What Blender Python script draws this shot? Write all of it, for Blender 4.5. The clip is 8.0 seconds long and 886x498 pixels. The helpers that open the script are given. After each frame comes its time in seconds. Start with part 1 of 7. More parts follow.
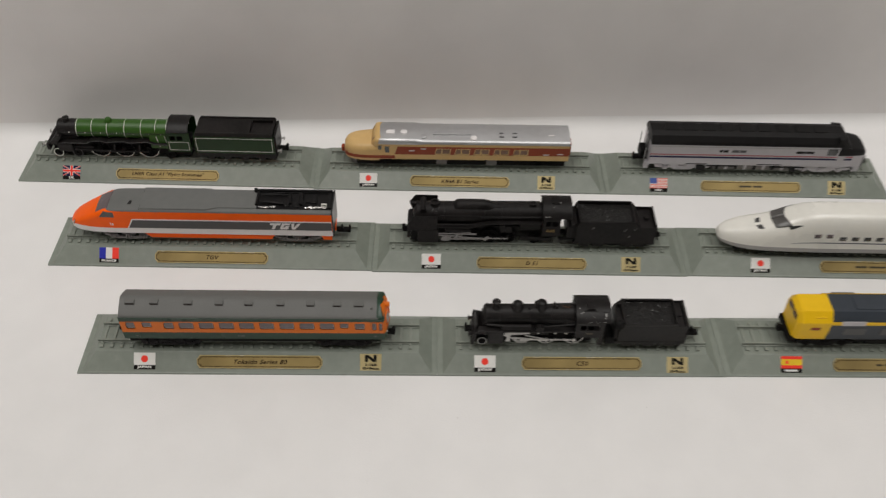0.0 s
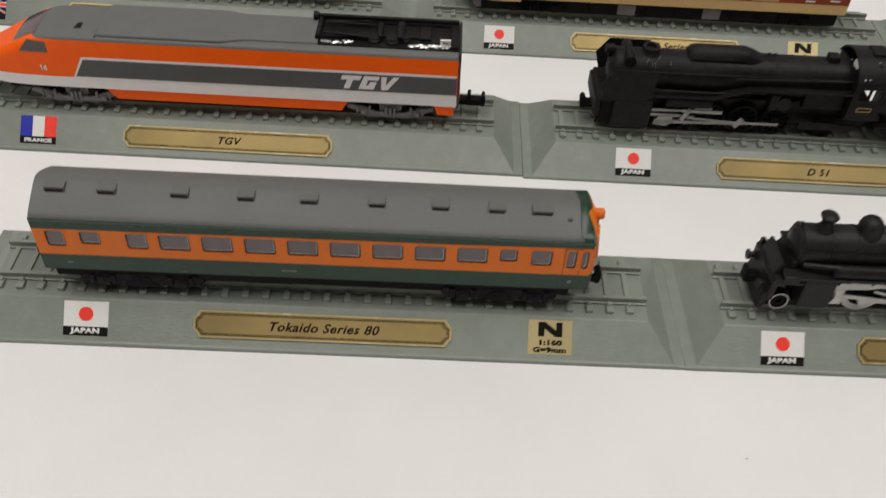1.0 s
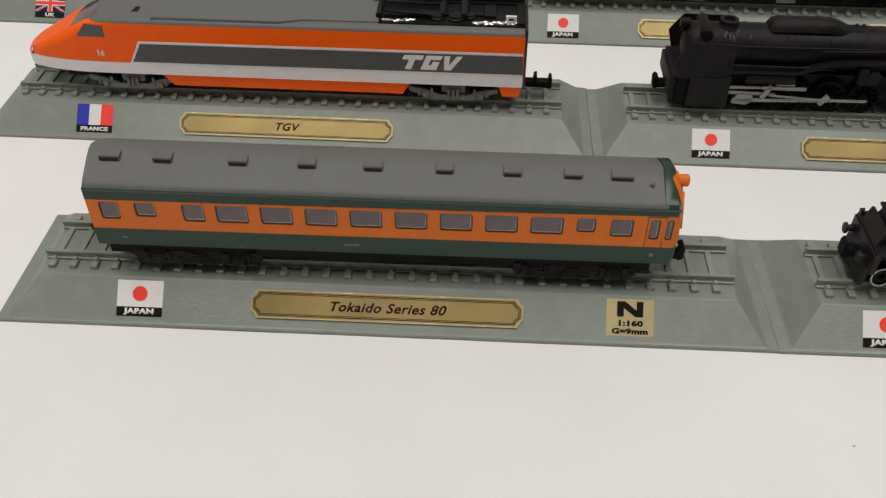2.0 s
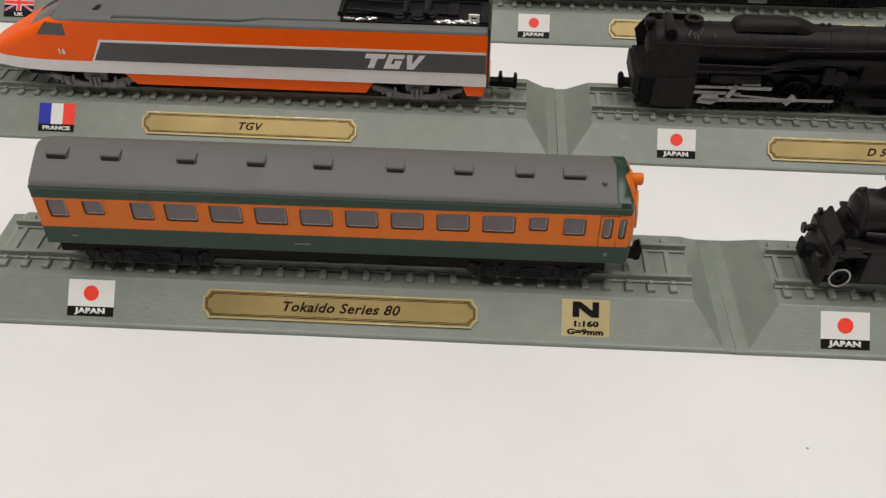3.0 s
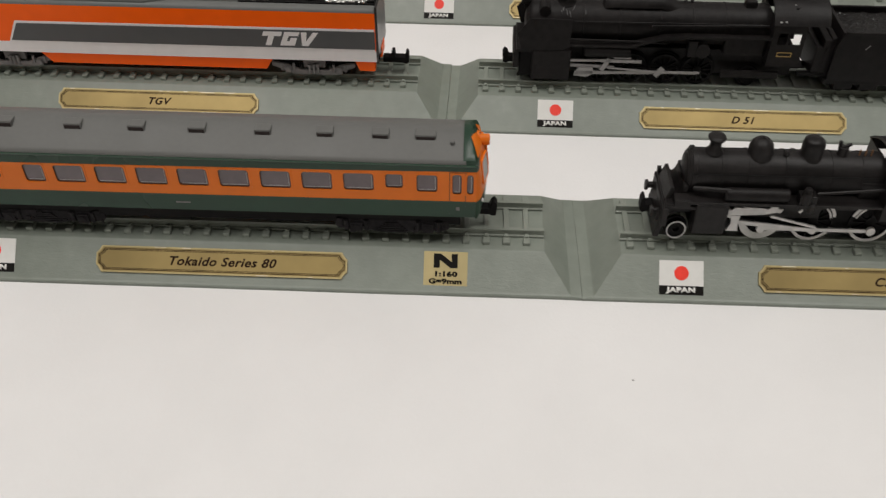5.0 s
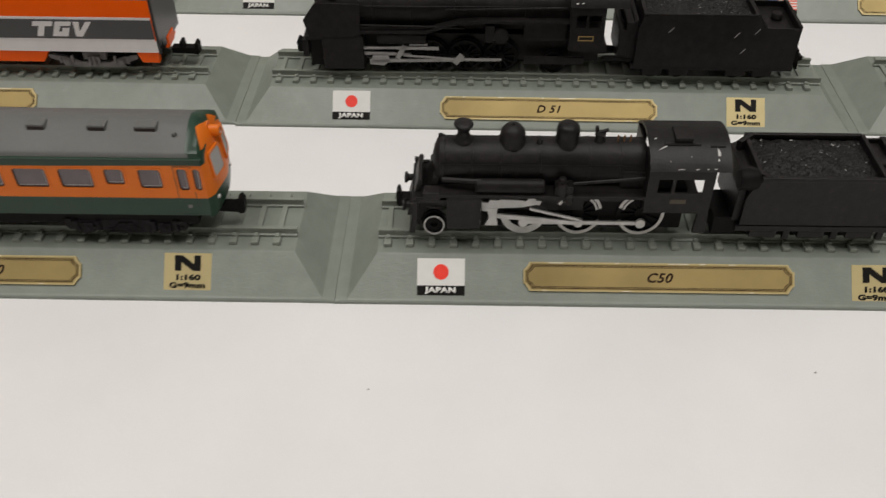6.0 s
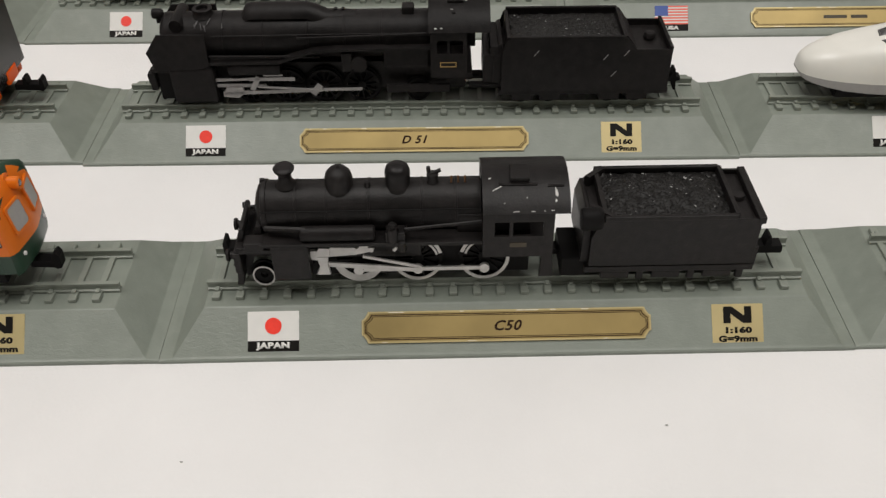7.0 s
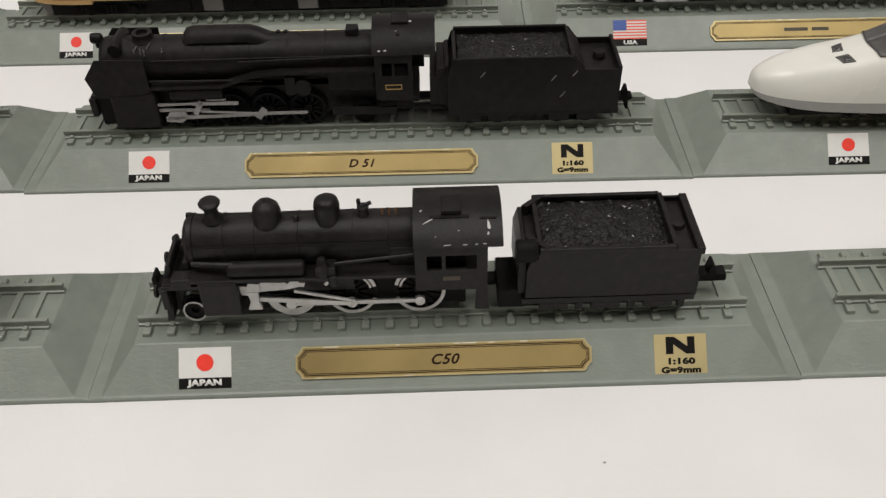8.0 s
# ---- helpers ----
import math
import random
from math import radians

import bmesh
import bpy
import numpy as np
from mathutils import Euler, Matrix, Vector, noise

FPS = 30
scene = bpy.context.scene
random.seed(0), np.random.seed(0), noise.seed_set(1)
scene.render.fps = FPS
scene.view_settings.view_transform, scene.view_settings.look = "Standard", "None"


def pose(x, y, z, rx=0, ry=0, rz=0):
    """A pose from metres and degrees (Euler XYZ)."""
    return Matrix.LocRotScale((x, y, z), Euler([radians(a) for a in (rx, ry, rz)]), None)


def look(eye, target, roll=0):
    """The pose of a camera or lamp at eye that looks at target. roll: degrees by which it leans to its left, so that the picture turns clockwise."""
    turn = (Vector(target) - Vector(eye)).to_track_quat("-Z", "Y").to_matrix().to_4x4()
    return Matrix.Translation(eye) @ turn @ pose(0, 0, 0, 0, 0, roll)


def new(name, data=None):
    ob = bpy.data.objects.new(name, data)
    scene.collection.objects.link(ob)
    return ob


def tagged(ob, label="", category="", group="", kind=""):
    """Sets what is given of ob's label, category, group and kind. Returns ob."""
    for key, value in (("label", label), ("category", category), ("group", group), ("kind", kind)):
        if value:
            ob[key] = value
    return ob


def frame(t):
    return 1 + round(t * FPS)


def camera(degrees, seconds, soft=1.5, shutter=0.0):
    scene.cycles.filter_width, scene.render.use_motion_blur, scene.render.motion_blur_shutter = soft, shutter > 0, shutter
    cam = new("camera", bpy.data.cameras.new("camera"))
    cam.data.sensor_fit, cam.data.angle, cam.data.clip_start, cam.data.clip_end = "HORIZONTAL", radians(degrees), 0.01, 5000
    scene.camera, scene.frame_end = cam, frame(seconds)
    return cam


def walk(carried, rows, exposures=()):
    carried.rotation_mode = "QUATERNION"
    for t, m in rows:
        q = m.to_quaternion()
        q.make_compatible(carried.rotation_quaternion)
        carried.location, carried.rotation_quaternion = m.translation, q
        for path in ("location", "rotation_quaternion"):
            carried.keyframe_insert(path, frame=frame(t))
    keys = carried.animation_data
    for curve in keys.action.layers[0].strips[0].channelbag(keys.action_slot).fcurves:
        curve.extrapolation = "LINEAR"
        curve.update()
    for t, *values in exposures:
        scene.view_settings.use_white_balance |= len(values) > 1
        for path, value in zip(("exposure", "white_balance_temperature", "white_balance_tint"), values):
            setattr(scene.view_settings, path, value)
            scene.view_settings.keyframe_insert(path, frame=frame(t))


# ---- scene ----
cam = camera(52.84, 8.0, soft=1.3, shutter=0.2)
PATH = [
    (0, (-0.00487, -0.25020, 0.34006), (-0.00381, -0.20398, 0.29296), 1.41),
    (0.1, (-0.01760, -0.23366, 0.31915), (-0.01631, -0.18727, 0.27222), 1.72),
    (0.2, (-0.02676, -0.21561, 0.30161), (-0.02551, -0.16941, 0.25449), 1.53),
    (0.3, (-0.03243, -0.19736, 0.28107), (-0.03149, -0.15125, 0.23386), 1.15),
    (0.4, (-0.03879, -0.18425, 0.26185), (-0.03801, -0.13789, 0.21488), 0.86),
    (0.5, (-0.04325, -0.16964, 0.24675), (-0.04268, -0.12364, 0.19943), 0.98),
    (0.7, (-0.05198, -0.14773, 0.20351), (-0.05125, -0.10109, 0.15682), 1.85),
    (1, (-0.06045, -0.12784, 0.15990), (-0.05927, -0.08055, 0.11388), 3.46),
    (1.2, (-0.06696, -0.12982, 0.14228), (-0.06620, -0.08024, 0.09872), 2.77),
    (1.5, (-0.06911, -0.12898, 0.13908), (-0.07031, -0.07960, 0.09531), 1.29),
    (1.7, (-0.06717, -0.12962, 0.14150), (-0.06922, -0.08041, 0.09757), 0.58),
    (2.8, (-0.05818, -0.12638, 0.13790), (-0.06101, -0.07684, 0.09438), -0.04),
    (3, (-0.05467, -0.12770, 0.13869), (-0.05723, -0.07821, 0.09509), 0.26),
    (3.5, (-0.04872, -0.12957, 0.14061), (-0.05128, -0.08002, 0.09709), 0.19),
    (4, (-0.04666, -0.12971, 0.14128), (-0.04920, -0.08018, 0.09774), 0.21),
    (4.2, (-0.04255, -0.12973, 0.14243), (-0.04525, -0.08019, 0.09890), 0.12),
    (5.3, (-0.01443, -0.15020, 0.14365), (-0.01649, -0.10102, 0.09969), -0.29),
    (5.5, (-0.00440, -0.15112, 0.14018), (-0.00650, -0.10166, 0.09652), -0.75),
    (6, (0.02561, -0.13251, 0.13260), (0.02444, -0.08301, 0.08896), -0.12),
    (6.5, (0.04004, -0.11965, 0.13158), (0.03968, -0.07014, 0.08794), -0.88),
    (7, (0.05465, -0.11673, 0.13054), (0.05489, -0.06705, 0.08710), -0.84),
    (7.5, (0.05796, -0.11524, 0.13135), (0.05852, -0.06558, 0.08788), -0.96),
    (8, (0.06690, -0.10979, 0.13228), (0.06727, -0.06011, 0.08882), -1.42),
]
walk(cam, [(t, look(eye, target, roll)) for t, eye, target, roll in PATH], exposures=[(0.0, -0.27), (0.5, -0.28), (0.7, -0.31), (1.1, -0.02), (1.5, -0.09), (2.8, 0.0), (4.2, 0.02), (5.3, -0.10), (6.4, -0.06), (7.0, 0.02), (8.0, 0.02)])

# ---- light: a windowless room with two rows of ceiling panels ----
world = bpy.data.worlds.new("room_dark")
scene.world = world
world.use_nodes = True
world.node_tree.nodes["Background"].inputs["Color"].default_value = (0.9, 0.95, 1.0, 1)
world.node_tree.nodes["Background"].inputs["Strength"].default_value = 0.02
PANELS = [(-0.60, -0.26, 15.9), (0.60, -0.26, 15.3)]  # x, y, watts of each ceiling lamp
PANEL_Z = 1.80
for px, py, watts in PANELS:
    lamp_data = bpy.data.lights.new("ceiling_panel_light", "AREA")
    lamp_data.shape, lamp_data.size, lamp_data.size_y = "RECTANGLE", 0.56, 1.16
    lamp_data.energy, lamp_data.color = watts, (1.0, 0.968, 0.928)
    lamp = new("ceiling_panel_light", lamp_data)
    lamp.location = (px, py, PANEL_Z - 0.02)

# ---- materials ----


def material(name, rgb, rough=0.5, metal=0.0, vary=0.08, scale=900.0, bump=0.0, bump_scale=3000.0, wear=0.0,
             wear_rgb=(0.3, 0.3, 0.3), coat=0.0, spec=0.5):
    """A painted or moulded surface: colour that drifts at two scales, fine relief, and worn flecks."""
    m = bpy.data.materials.new(name)
    m.use_nodes = True
    tree = m.node_tree
    node, link = tree.nodes, tree.links
    bsdf = node["Principled BSDF"]
    bsdf.inputs["Roughness"].default_value = rough
    bsdf.inputs["Metallic"].default_value = metal
    bsdf.inputs["Coat Weight"].default_value = coat
    bsdf.inputs["Specular IOR Level"].default_value = spec
    place = node.new("ShaderNodeTexCoord")
    fine = node.new("ShaderNodeTexNoise")
    fine.inputs["Scale"].default_value = scale
    fine.inputs["Detail"].default_value = 4
    link.new(place.outputs["Object"], fine.inputs["Vector"])
    broad = node.new("ShaderNodeTexNoise")
    broad.inputs["Scale"].default_value = scale / 9
    broad.inputs["Detail"].default_value = 3
    link.new(place.outputs["Object"], broad.inputs["Vector"])
    both = node.new("ShaderNodeMath")
    both.operation = "ADD"
    link.new(fine.outputs["Fac"], both.inputs[0])
    link.new(broad.outputs["Fac"], both.inputs[1])
    ramp = node.new("ShaderNodeMapRange")
    ramp.inputs["From Min"].default_value, ramp.inputs["From Max"].default_value = 0.7, 1.3
    ramp.inputs["To Min"].default_value, ramp.inputs["To Max"].default_value = 1 - vary, 1 + vary
    link.new(both.outputs[0], ramp.inputs["Value"])
    mul = node.new("ShaderNodeVectorMath")
    mul.operation = "SCALE"
    mul.inputs[0].default_value = rgb
    link.new(ramp.outputs["Result"], mul.inputs["Scale"])
    colour = mul.outputs["Vector"]
    if wear:
        flecks = node.new("ShaderNodeTexNoise")
        flecks.inputs["Scale"].default_value = scale * 0.5
        flecks.inputs["Detail"].default_value = 8
        flecks.inputs["Roughness"].default_value = 0.7
        link.new(place.outputs["Object"], flecks.inputs["Vector"])
        cut = node.new("ShaderNodeMapRange")
        cut.inputs["From Min"].default_value, cut.inputs["From Max"].default_value = 0.60, 0.78
        cut.inputs["To Max"].default_value = wear
        link.new(flecks.outputs["Fac"], cut.inputs["Value"])
        mix = node.new("ShaderNodeMix")
        mix.data_type = "RGBA"
        mix.inputs["B"].default_value = (*wear_rgb, 1)
        link.new(cut.outputs["Result"], mix.inputs["Factor"])
        link.new(colour, mix.inputs["A"])
        colour = mix.outputs["Result"]
    link.new(colour, bsdf.inputs["Base Color"])
    rr = node.new("ShaderNodeMapRange")
    rr.inputs["From Min"].default_value, rr.inputs["From Max"].default_value = 0.3, 0.7
    rr.inputs["To Min"].default_value, rr.inputs["To Max"].default_value = max(0.02, rough - 0.08), min(1, rough + 0.08)
    link.new(broad.outputs["Fac"], rr.inputs["Value"])
    link.new(rr.outputs["Result"], bsdf.inputs["Roughness"])
    if bump:
        grain = node.new("ShaderNodeTexNoise")
        grain.inputs["Scale"].default_value = bump_scale
        grain.inputs["Detail"].default_value = 5
        link.new(place.outputs["Object"], grain.inputs["Vector"])
        b = node.new("ShaderNodeBump")
        b.inputs["Strength"].default_value = 1.0
        b.inputs["Distance"].default_value = bump
        link.new(grain.outputs["Fac"], b.inputs["Height"])
        link.new(b.outputs["Normal"], bsdf.inputs["Normal"])
    return m


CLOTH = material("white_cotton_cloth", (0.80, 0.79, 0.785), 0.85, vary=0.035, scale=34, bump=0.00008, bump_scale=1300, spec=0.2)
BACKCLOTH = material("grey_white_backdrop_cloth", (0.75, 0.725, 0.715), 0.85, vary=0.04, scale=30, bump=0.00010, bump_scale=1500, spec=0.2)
PLASTER = material("white_wall_paint", (0.72, 0.70, 0.67), 0.8, vary=0.04, scale=12)
FLOORING = material("grey_floor_tile", (0.35, 0.34, 0.33), 0.5, vary=0.1, scale=14)
def leathery(m, stretch, depth):
    """Adds the drawn-out wrinkles of grained plastic to a surface's relief."""
    node, link = m.node_tree.nodes, m.node_tree.links
    old = node["Bump"]
    where = node.new("ShaderNodeMapping")
    where.inputs["Scale"].default_value = stretch
    link.new(node["Texture Coordinate"].outputs["Object"], where.inputs["Vector"])
    wrinkle = node.new("ShaderNodeTexNoise")
    wrinkle.inputs["Scale"].default_value, wrinkle.inputs["Detail"].default_value = 1.0, 3
    wrinkle.inputs["Distortion"].default_value = 0.8
    link.new(where.outputs["Vector"], wrinkle.inputs["Vector"])
    b = node.new("ShaderNodeBump")
    b.inputs["Strength"].default_value, b.inputs["Distance"].default_value = 1.0, depth
    link.new(wrinkle.outputs["Fac"], b.inputs["Height"])
    link.new(old.outputs["Normal"], b.inputs["Normal"])
    link.new(b.outputs["Normal"], node["Principled BSDF"].inputs["Normal"])
    return m


STAND = leathery(material("grey_green_plastic", (0.205, 0.228, 0.195), 0.42, vary=0.09, scale=260, bump=0.00002, bump_scale=3200, wear=0.18, wear_rgb=(0.34, 0.35, 0.31)), (700, 1500, 1500), 0.00005)
RAIL = material("moulded_rail_plastic", (0.225, 0.245, 0.21), 0.35, vary=0.06, scale=500)
FOIL = material("brass_foil", (0.41, 0.305, 0.125), 0.40, metal=0.55, vary=0.14, scale=120, bump=0.000006, bump_scale=1800)
FOIL_PALE = material("pale_brass_foil", (0.57, 0.47, 0.24), 0.42, metal=0.4, vary=0.05, scale=300, bump=0.000006, bump_scale=1800)
# near-white colour of the glints painted on the plates' worn rims
GLARE = material("painted_foil_glint", (0.80, 0.74, 0.58), 0.35, metal=0.3)
INK = material("black_ink", (0.009, 0.008, 0.007), 0.5, spec=0.12)
TITLE = material("dark_brown_ink", (0.026, 0.011, 0.006), 0.5, spec=0.15)
FAINT = material("faint_tarnished_brass", (0.050, 0.038, 0.020), 0.5)
CRUMB = material("grey_dust", (0.42, 0.41, 0.39), 0.8)
PAPER = material("white_label_paper", (0.74, 0.73, 0.70), 0.55, vary=0.03, scale=600)
RED = material("red_ink", (0.88, 0.042, 0.022), 0.5)
BLUE = material("blue_ink", (0.012, 0.020, 0.38), 0.5)
NAVY = material("navy_ink", (0.008, 0.010, 0.05), 0.5, spec=0.2)
FADED_BLUE = material("faded_blue_ink", (0.045, 0.09, 0.33), 0.5)
FADED_RED = material("faded_red_ink", (0.78, 0.13, 0.085), 0.5)
YELLOW = material("yellow_ink", (0.80, 0.52, 0.02), 0.5)
BLACK = material("black_model_plastic", (0.0104, 0.0089, 0.0087), 0.45, vary=0.5, scale=620, bump=0.00005, bump_scale=2200, wear=0.30, wear_rgb=(0.050, 0.043, 0.041), spec=0.24)
BLACK_MATT = material("dusty_matt_black_plastic", (0.0110, 0.0095, 0.0094), 0.50, vary=0.5, scale=560, bump=0.00004, bump_scale=2000, wear=0.22, wear_rgb=(0.040, 0.036, 0.036), spec=0.17)
DARK = material("dark_underframe_plastic", (0.006, 0.0055, 0.0055), 0.6, vary=0.25, scale=500, spec=0.12)
CHIP = material("chipped_white_plastic", (0.55, 0.54, 0.52), 0.6)
DUSTY = material("dusty_black_running_gear", (0.016, 0.0145, 0.0155), 0.7, vary=0.5, scale=900, wear=0.3, wear_rgb=(0.05, 0.046, 0.048), spec=0.12)
SCUFF = material("rubbed_black_plastic", (0.075, 0.072, 0.072), 0.5, vary=0.4, scale=900)
# pale flecks in COAL, and GLINT, paint the coal's glints as colour
COAL = material("moulded_coal", (0.0085, 0.0078, 0.0074), 0.45, vary=0.5, scale=1300, wear=0.12, wear_rgb=(0.09, 0.09, 0.085), bump=0.00004, bump_scale=3000, spec=0.22)
GLINT = material("painted_coal_glint", (0.42, 0.42, 0.41), 0.4)
SILVER = material("silver_rod_paint", (0.55, 0.54, 0.525), 0.42, metal=0.3, vary=0.22, scale=420, wear=0.3, wear_rgb=(0.20, 0.195, 0.19), bump=0.00003, bump_scale=2200)
TARNISH = material("dull_silver_rod_paint", (0.29, 0.28, 0.275), 0.42, metal=0.3, vary=0.15, scale=700)
COPPER = material("tarnished_copper_paint", (0.16, 0.075, 0.03), 0.45, metal=0.3)
BRASS = material("brass_paint", (0.45, 0.30, 0.10), 0.4, metal=0.6)
CAR_ORANGE = material("orange_car_paint", (0.70, 0.158, 0.008), 0.36, vary=0.05, scale=300, bump=0.000008, bump_scale=1500, spec=0.3)
CAR_GREEN = material("dark_green_car_paint", (0.014, 0.042, 0.024), 0.30, vary=0.1, scale=300, spec=0.35)
# dark colour for the shade painted on the roof vents' near faces
VENT_SHADE = material("painted_vent_shade", (0.035, 0.026, 0.025), 0.6, spec=0.2)
GUTTER = material("glossy_green_gutter_paint", (0.02, 0.055, 0.032), 0.16, vary=0.1, scale=300)
CAR_ROOF = material("grey_roof_paint", (0.132, 0.132, 0.126), 0.50, vary=0.04, scale=900, bump=0.000012, bump_scale=3500, wear=0.05, wear_rgb=(0.22, 0.215, 0.21), spec=0.3)
PANE = material("smoky_window_plastic", (0.105, 0.080, 0.086), 0.16, vary=0.15, scale=500, coat=0.4)
SEAL = material("dark_window_seal", (0.07, 0.030, 0.022), 0.45, spec=0.3)
PANE_DARK = material("dark_window_plastic", (0.035, 0.035, 0.035), 0.12, vary=0.1, coat=0.5)
T_ORANGE = material("bright_orange_paint", (0.99, 0.122, 0.001), 0.40, vary=0.04, scale=300, bump=0.000008, bump_scale=1500, spec=0.2)
T_GREY = material("slate_grey_paint", (0.085, 0.084, 0.085), 0.42, vary=0.06, scale=260, spec=0.3)
T_ROOF = material("mid_grey_roof_paint", (0.140, 0.143, 0.138), 0.48, vary=0.06, scale=260, spec=0.3)
T_WHITE = material("off_white_paint", (0.78, 0.745, 0.74), 0.4, vary=0.04, scale=400)
BOGIE = material("light_grey_bogie_plastic", (0.145, 0.134, 0.130), 0.55, vary=0.15, scale=600)
CREAM = material("cream_car_paint", (0.62, 0.41, 0.17), 0.38, vary=0.05, scale=300, spec=0.3)
MAROON = material("maroon_car_paint", (0.26, 0.040, 0.010), 0.36, vary=0.07, scale=300, spec=0.3)
ROOF_SILVER = material("silver_roof_paint", (0.56, 0.56, 0.57), 0.42, metal=0.75, vary=0.05, scale=260)
D_SILVER = material("silver_diesel_paint", (0.47, 0.45, 0.47), 0.40, metal=0.3, vary=0.06, scale=300)
D_BLACK = material("black_diesel_roof_paint", (0.007, 0.0065, 0.0068), 0.5, vary=0.15, scale=300, spec=0.22)
S_WHITE = material("ivory_white_train_paint", (0.78, 0.765, 0.71), 0.32, vary=0.03, scale=250, coat=0.2)
S_GREY = material("pale_grey_skirt_paint", (0.33, 0.32, 0.31), 0.4, vary=0.05)
E_YELLOW = material("yellow_cab_paint", (0.82, 0.50, 0.008), 0.38, vary=0.04, scale=300, spec=0.3)
E_SLATE = material("blue_slate_paint", (0.040, 0.048, 0.060), 0.42, vary=0.08, scale=300, spec=0.3)
L_GREEN = material("apple_green_paint", (0.032, 0.095, 0.012), 0.34, vary=0.1, scale=300, spec=0.35)
L_DARK = material("dark_green_tender_paint", (0.010, 0.036, 0.007), 0.38, vary=0.1, scale=300, spec=0.3)
AMBER = material("amber_window_plastic", (0.17, 0.085, 0.045), 0.25, vary=0.15, scale=500)
SCREEN = material("grey_tinted_windscreen", (0.078, 0.074, 0.071), 0.32, vary=0.1)
END_BLACK = material("glossy_black_end_paint", (0.012, 0.011, 0.011), 0.28, vary=0.2, scale=300)
CHROME = material("crumpled_bright_metal", (0.78, 0.77, 0.75), 0.25, metal=0.7, vary=0.1, scale=900)
DULL_RED = material("dull_red_stripe_paint", (0.36, 0.070, 0.085), 0.45, vary=0.1, scale=500)
LINING = material("white_lining_paint", (0.76, 0.76, 0.70), 0.45)

DIFFUSER = material("opal_lamp_diffuser", (0.8, 0.8, 0.78), 0.6)
DIFFUSER.node_tree.nodes["Principled BSDF"].inputs["Emission Color"].default_value = (1.0, 0.968, 0.928, 1)
DIFFUSER.node_tree.nodes["Principled BSDF"].inputs["Emission Strength"].default_value = 0.3

# ---- helpers: every length below is in millimetres ----
MM = 0.001
ORIGIN = [0.0, 0.0, 0.0]  # what is taken off each point of the thing in hand


def finish(bm, m=None):
    if m is not None:
        bmesh.ops.transform(bm, matrix=m, verts=bm.verts)
    bmesh.ops.recalc_face_normals(bm, faces=bm.faces)
    o = Vector(ORIGIN)
    for v in bm.verts:
        v.co = (v.co - o) * MM
    return bm


def part(name, bm, mat, parent=None, label="", m=None, smooth=0.0):
    """Links a bmesh as one mesh object under a thing or a part. smooth: edges flatter than so many degrees are shaded round."""
    finish(bm, m)
    mesh = bpy.data.meshes.new(name)
    if smooth:
        limit = radians(smooth)
        for e in bm.edges:
            if len(e.link_faces) == 2:
                e.smooth = e.calc_face_angle(3.2) < limit
        for f in bm.faces:
            f.smooth = True
    bm.to_mesh(mesh)
    bm.free()
    mesh.materials.append(mat)
    ob = new(name, mesh)
    ob.parent = parent
    if label:
        ob["label"] = label
    return ob


def shell_thickness(ob, mm):
    s = ob.modifiers.new("thickness", "SOLIDIFY")
    s.thickness, s.offset = mm * MM, -1.0
    return ob


def box(x0, x1, y0, y1, z0, z1, bevel=0.0, bm=None):
    """A block; bevel rounds all its edges."""
    own = bmesh.new()
    bmesh.ops.create_cube(own, size=1.0, matrix=Matrix.Translation(((x0 + x1) / 2, (y0 + y1) / 2, (z0 + z1) / 2))
                          @ Matrix.Diagonal((x1 - x0, y1 - y0, z1 - z0, 1)))
    if bevel:
        bmesh.ops.bevel(own, geom=own.edges[:], offset=bevel, segments=2, affect="EDGES", profile=0.6)
    return join(bm, own)


def join(bm, own):
    if bm is None:
        return own
    mesh = bpy.data.meshes.new("scratch")
    own.to_mesh(mesh)
    own.free()
    bm.from_mesh(mesh)
    bpy.data.meshes.remove(mesh)
    return bm


def prism(points, y0, y1, bevel=0.0, bm=None):
    """A plate cut to an outline in x and z, from y0 to y1."""
    own = bmesh.new()
    face = own.faces.new([own.verts.new((x, y0, z)) for x, z in points])
    made = bmesh.ops.extrude_face_region(own, geom=[face])
    bmesh.ops.translate(own, vec=(0, y1 - y0, 0), verts=[v for v in made["geom"] if isinstance(v, bmesh.types.BMVert)])
    bmesh.ops.recalc_face_normals(own, faces=own.faces)
    if bevel:
        bmesh.ops.bevel(own, geom=own.edges[:], offset=bevel, segments=2, affect="EDGES", profile=0.6)
    return join(bm, own)


def plate(points, z0, z1, bm=None):
    """A plate cut to an outline in x and y, from z0 to z1."""
    own = bmesh.new()
    face = own.faces.new([own.verts.new((x, y, z0)) for x, y in points])
    made = bmesh.ops.extrude_face_region(own, geom=[face])
    bmesh.ops.translate(own, vec=(0, 0, z1 - z0), verts=[v for v in made["geom"] if isinstance(v, bmesh.types.BMVert)])
    bmesh.ops.recalc_face_normals(own, faces=own.faces)
    return join(bm, own)


def section(points, x0, x1, bevel=0.0, bm=None):
    """A bar with an outline in y and z, from x0 to x1."""
    own = bmesh.new()
    face = own.faces.new([own.verts.new((x0, y, z)) for y, z in points])
    made = bmesh.ops.extrude_face_region(own, geom=[face])
    bmesh.ops.translate(own, vec=(x1 - x0, 0, 0), verts=[v for v in made["geom"] if isinstance(v, bmesh.types.BMVert)])
    bmesh.ops.recalc_face_normals(own, faces=own.faces)
    if bevel:
        bmesh.ops.bevel(own, geom=own.edges[:], offset=bevel, segments=2, affect="EDGES", profile=0.6)
    return join(bm, own)


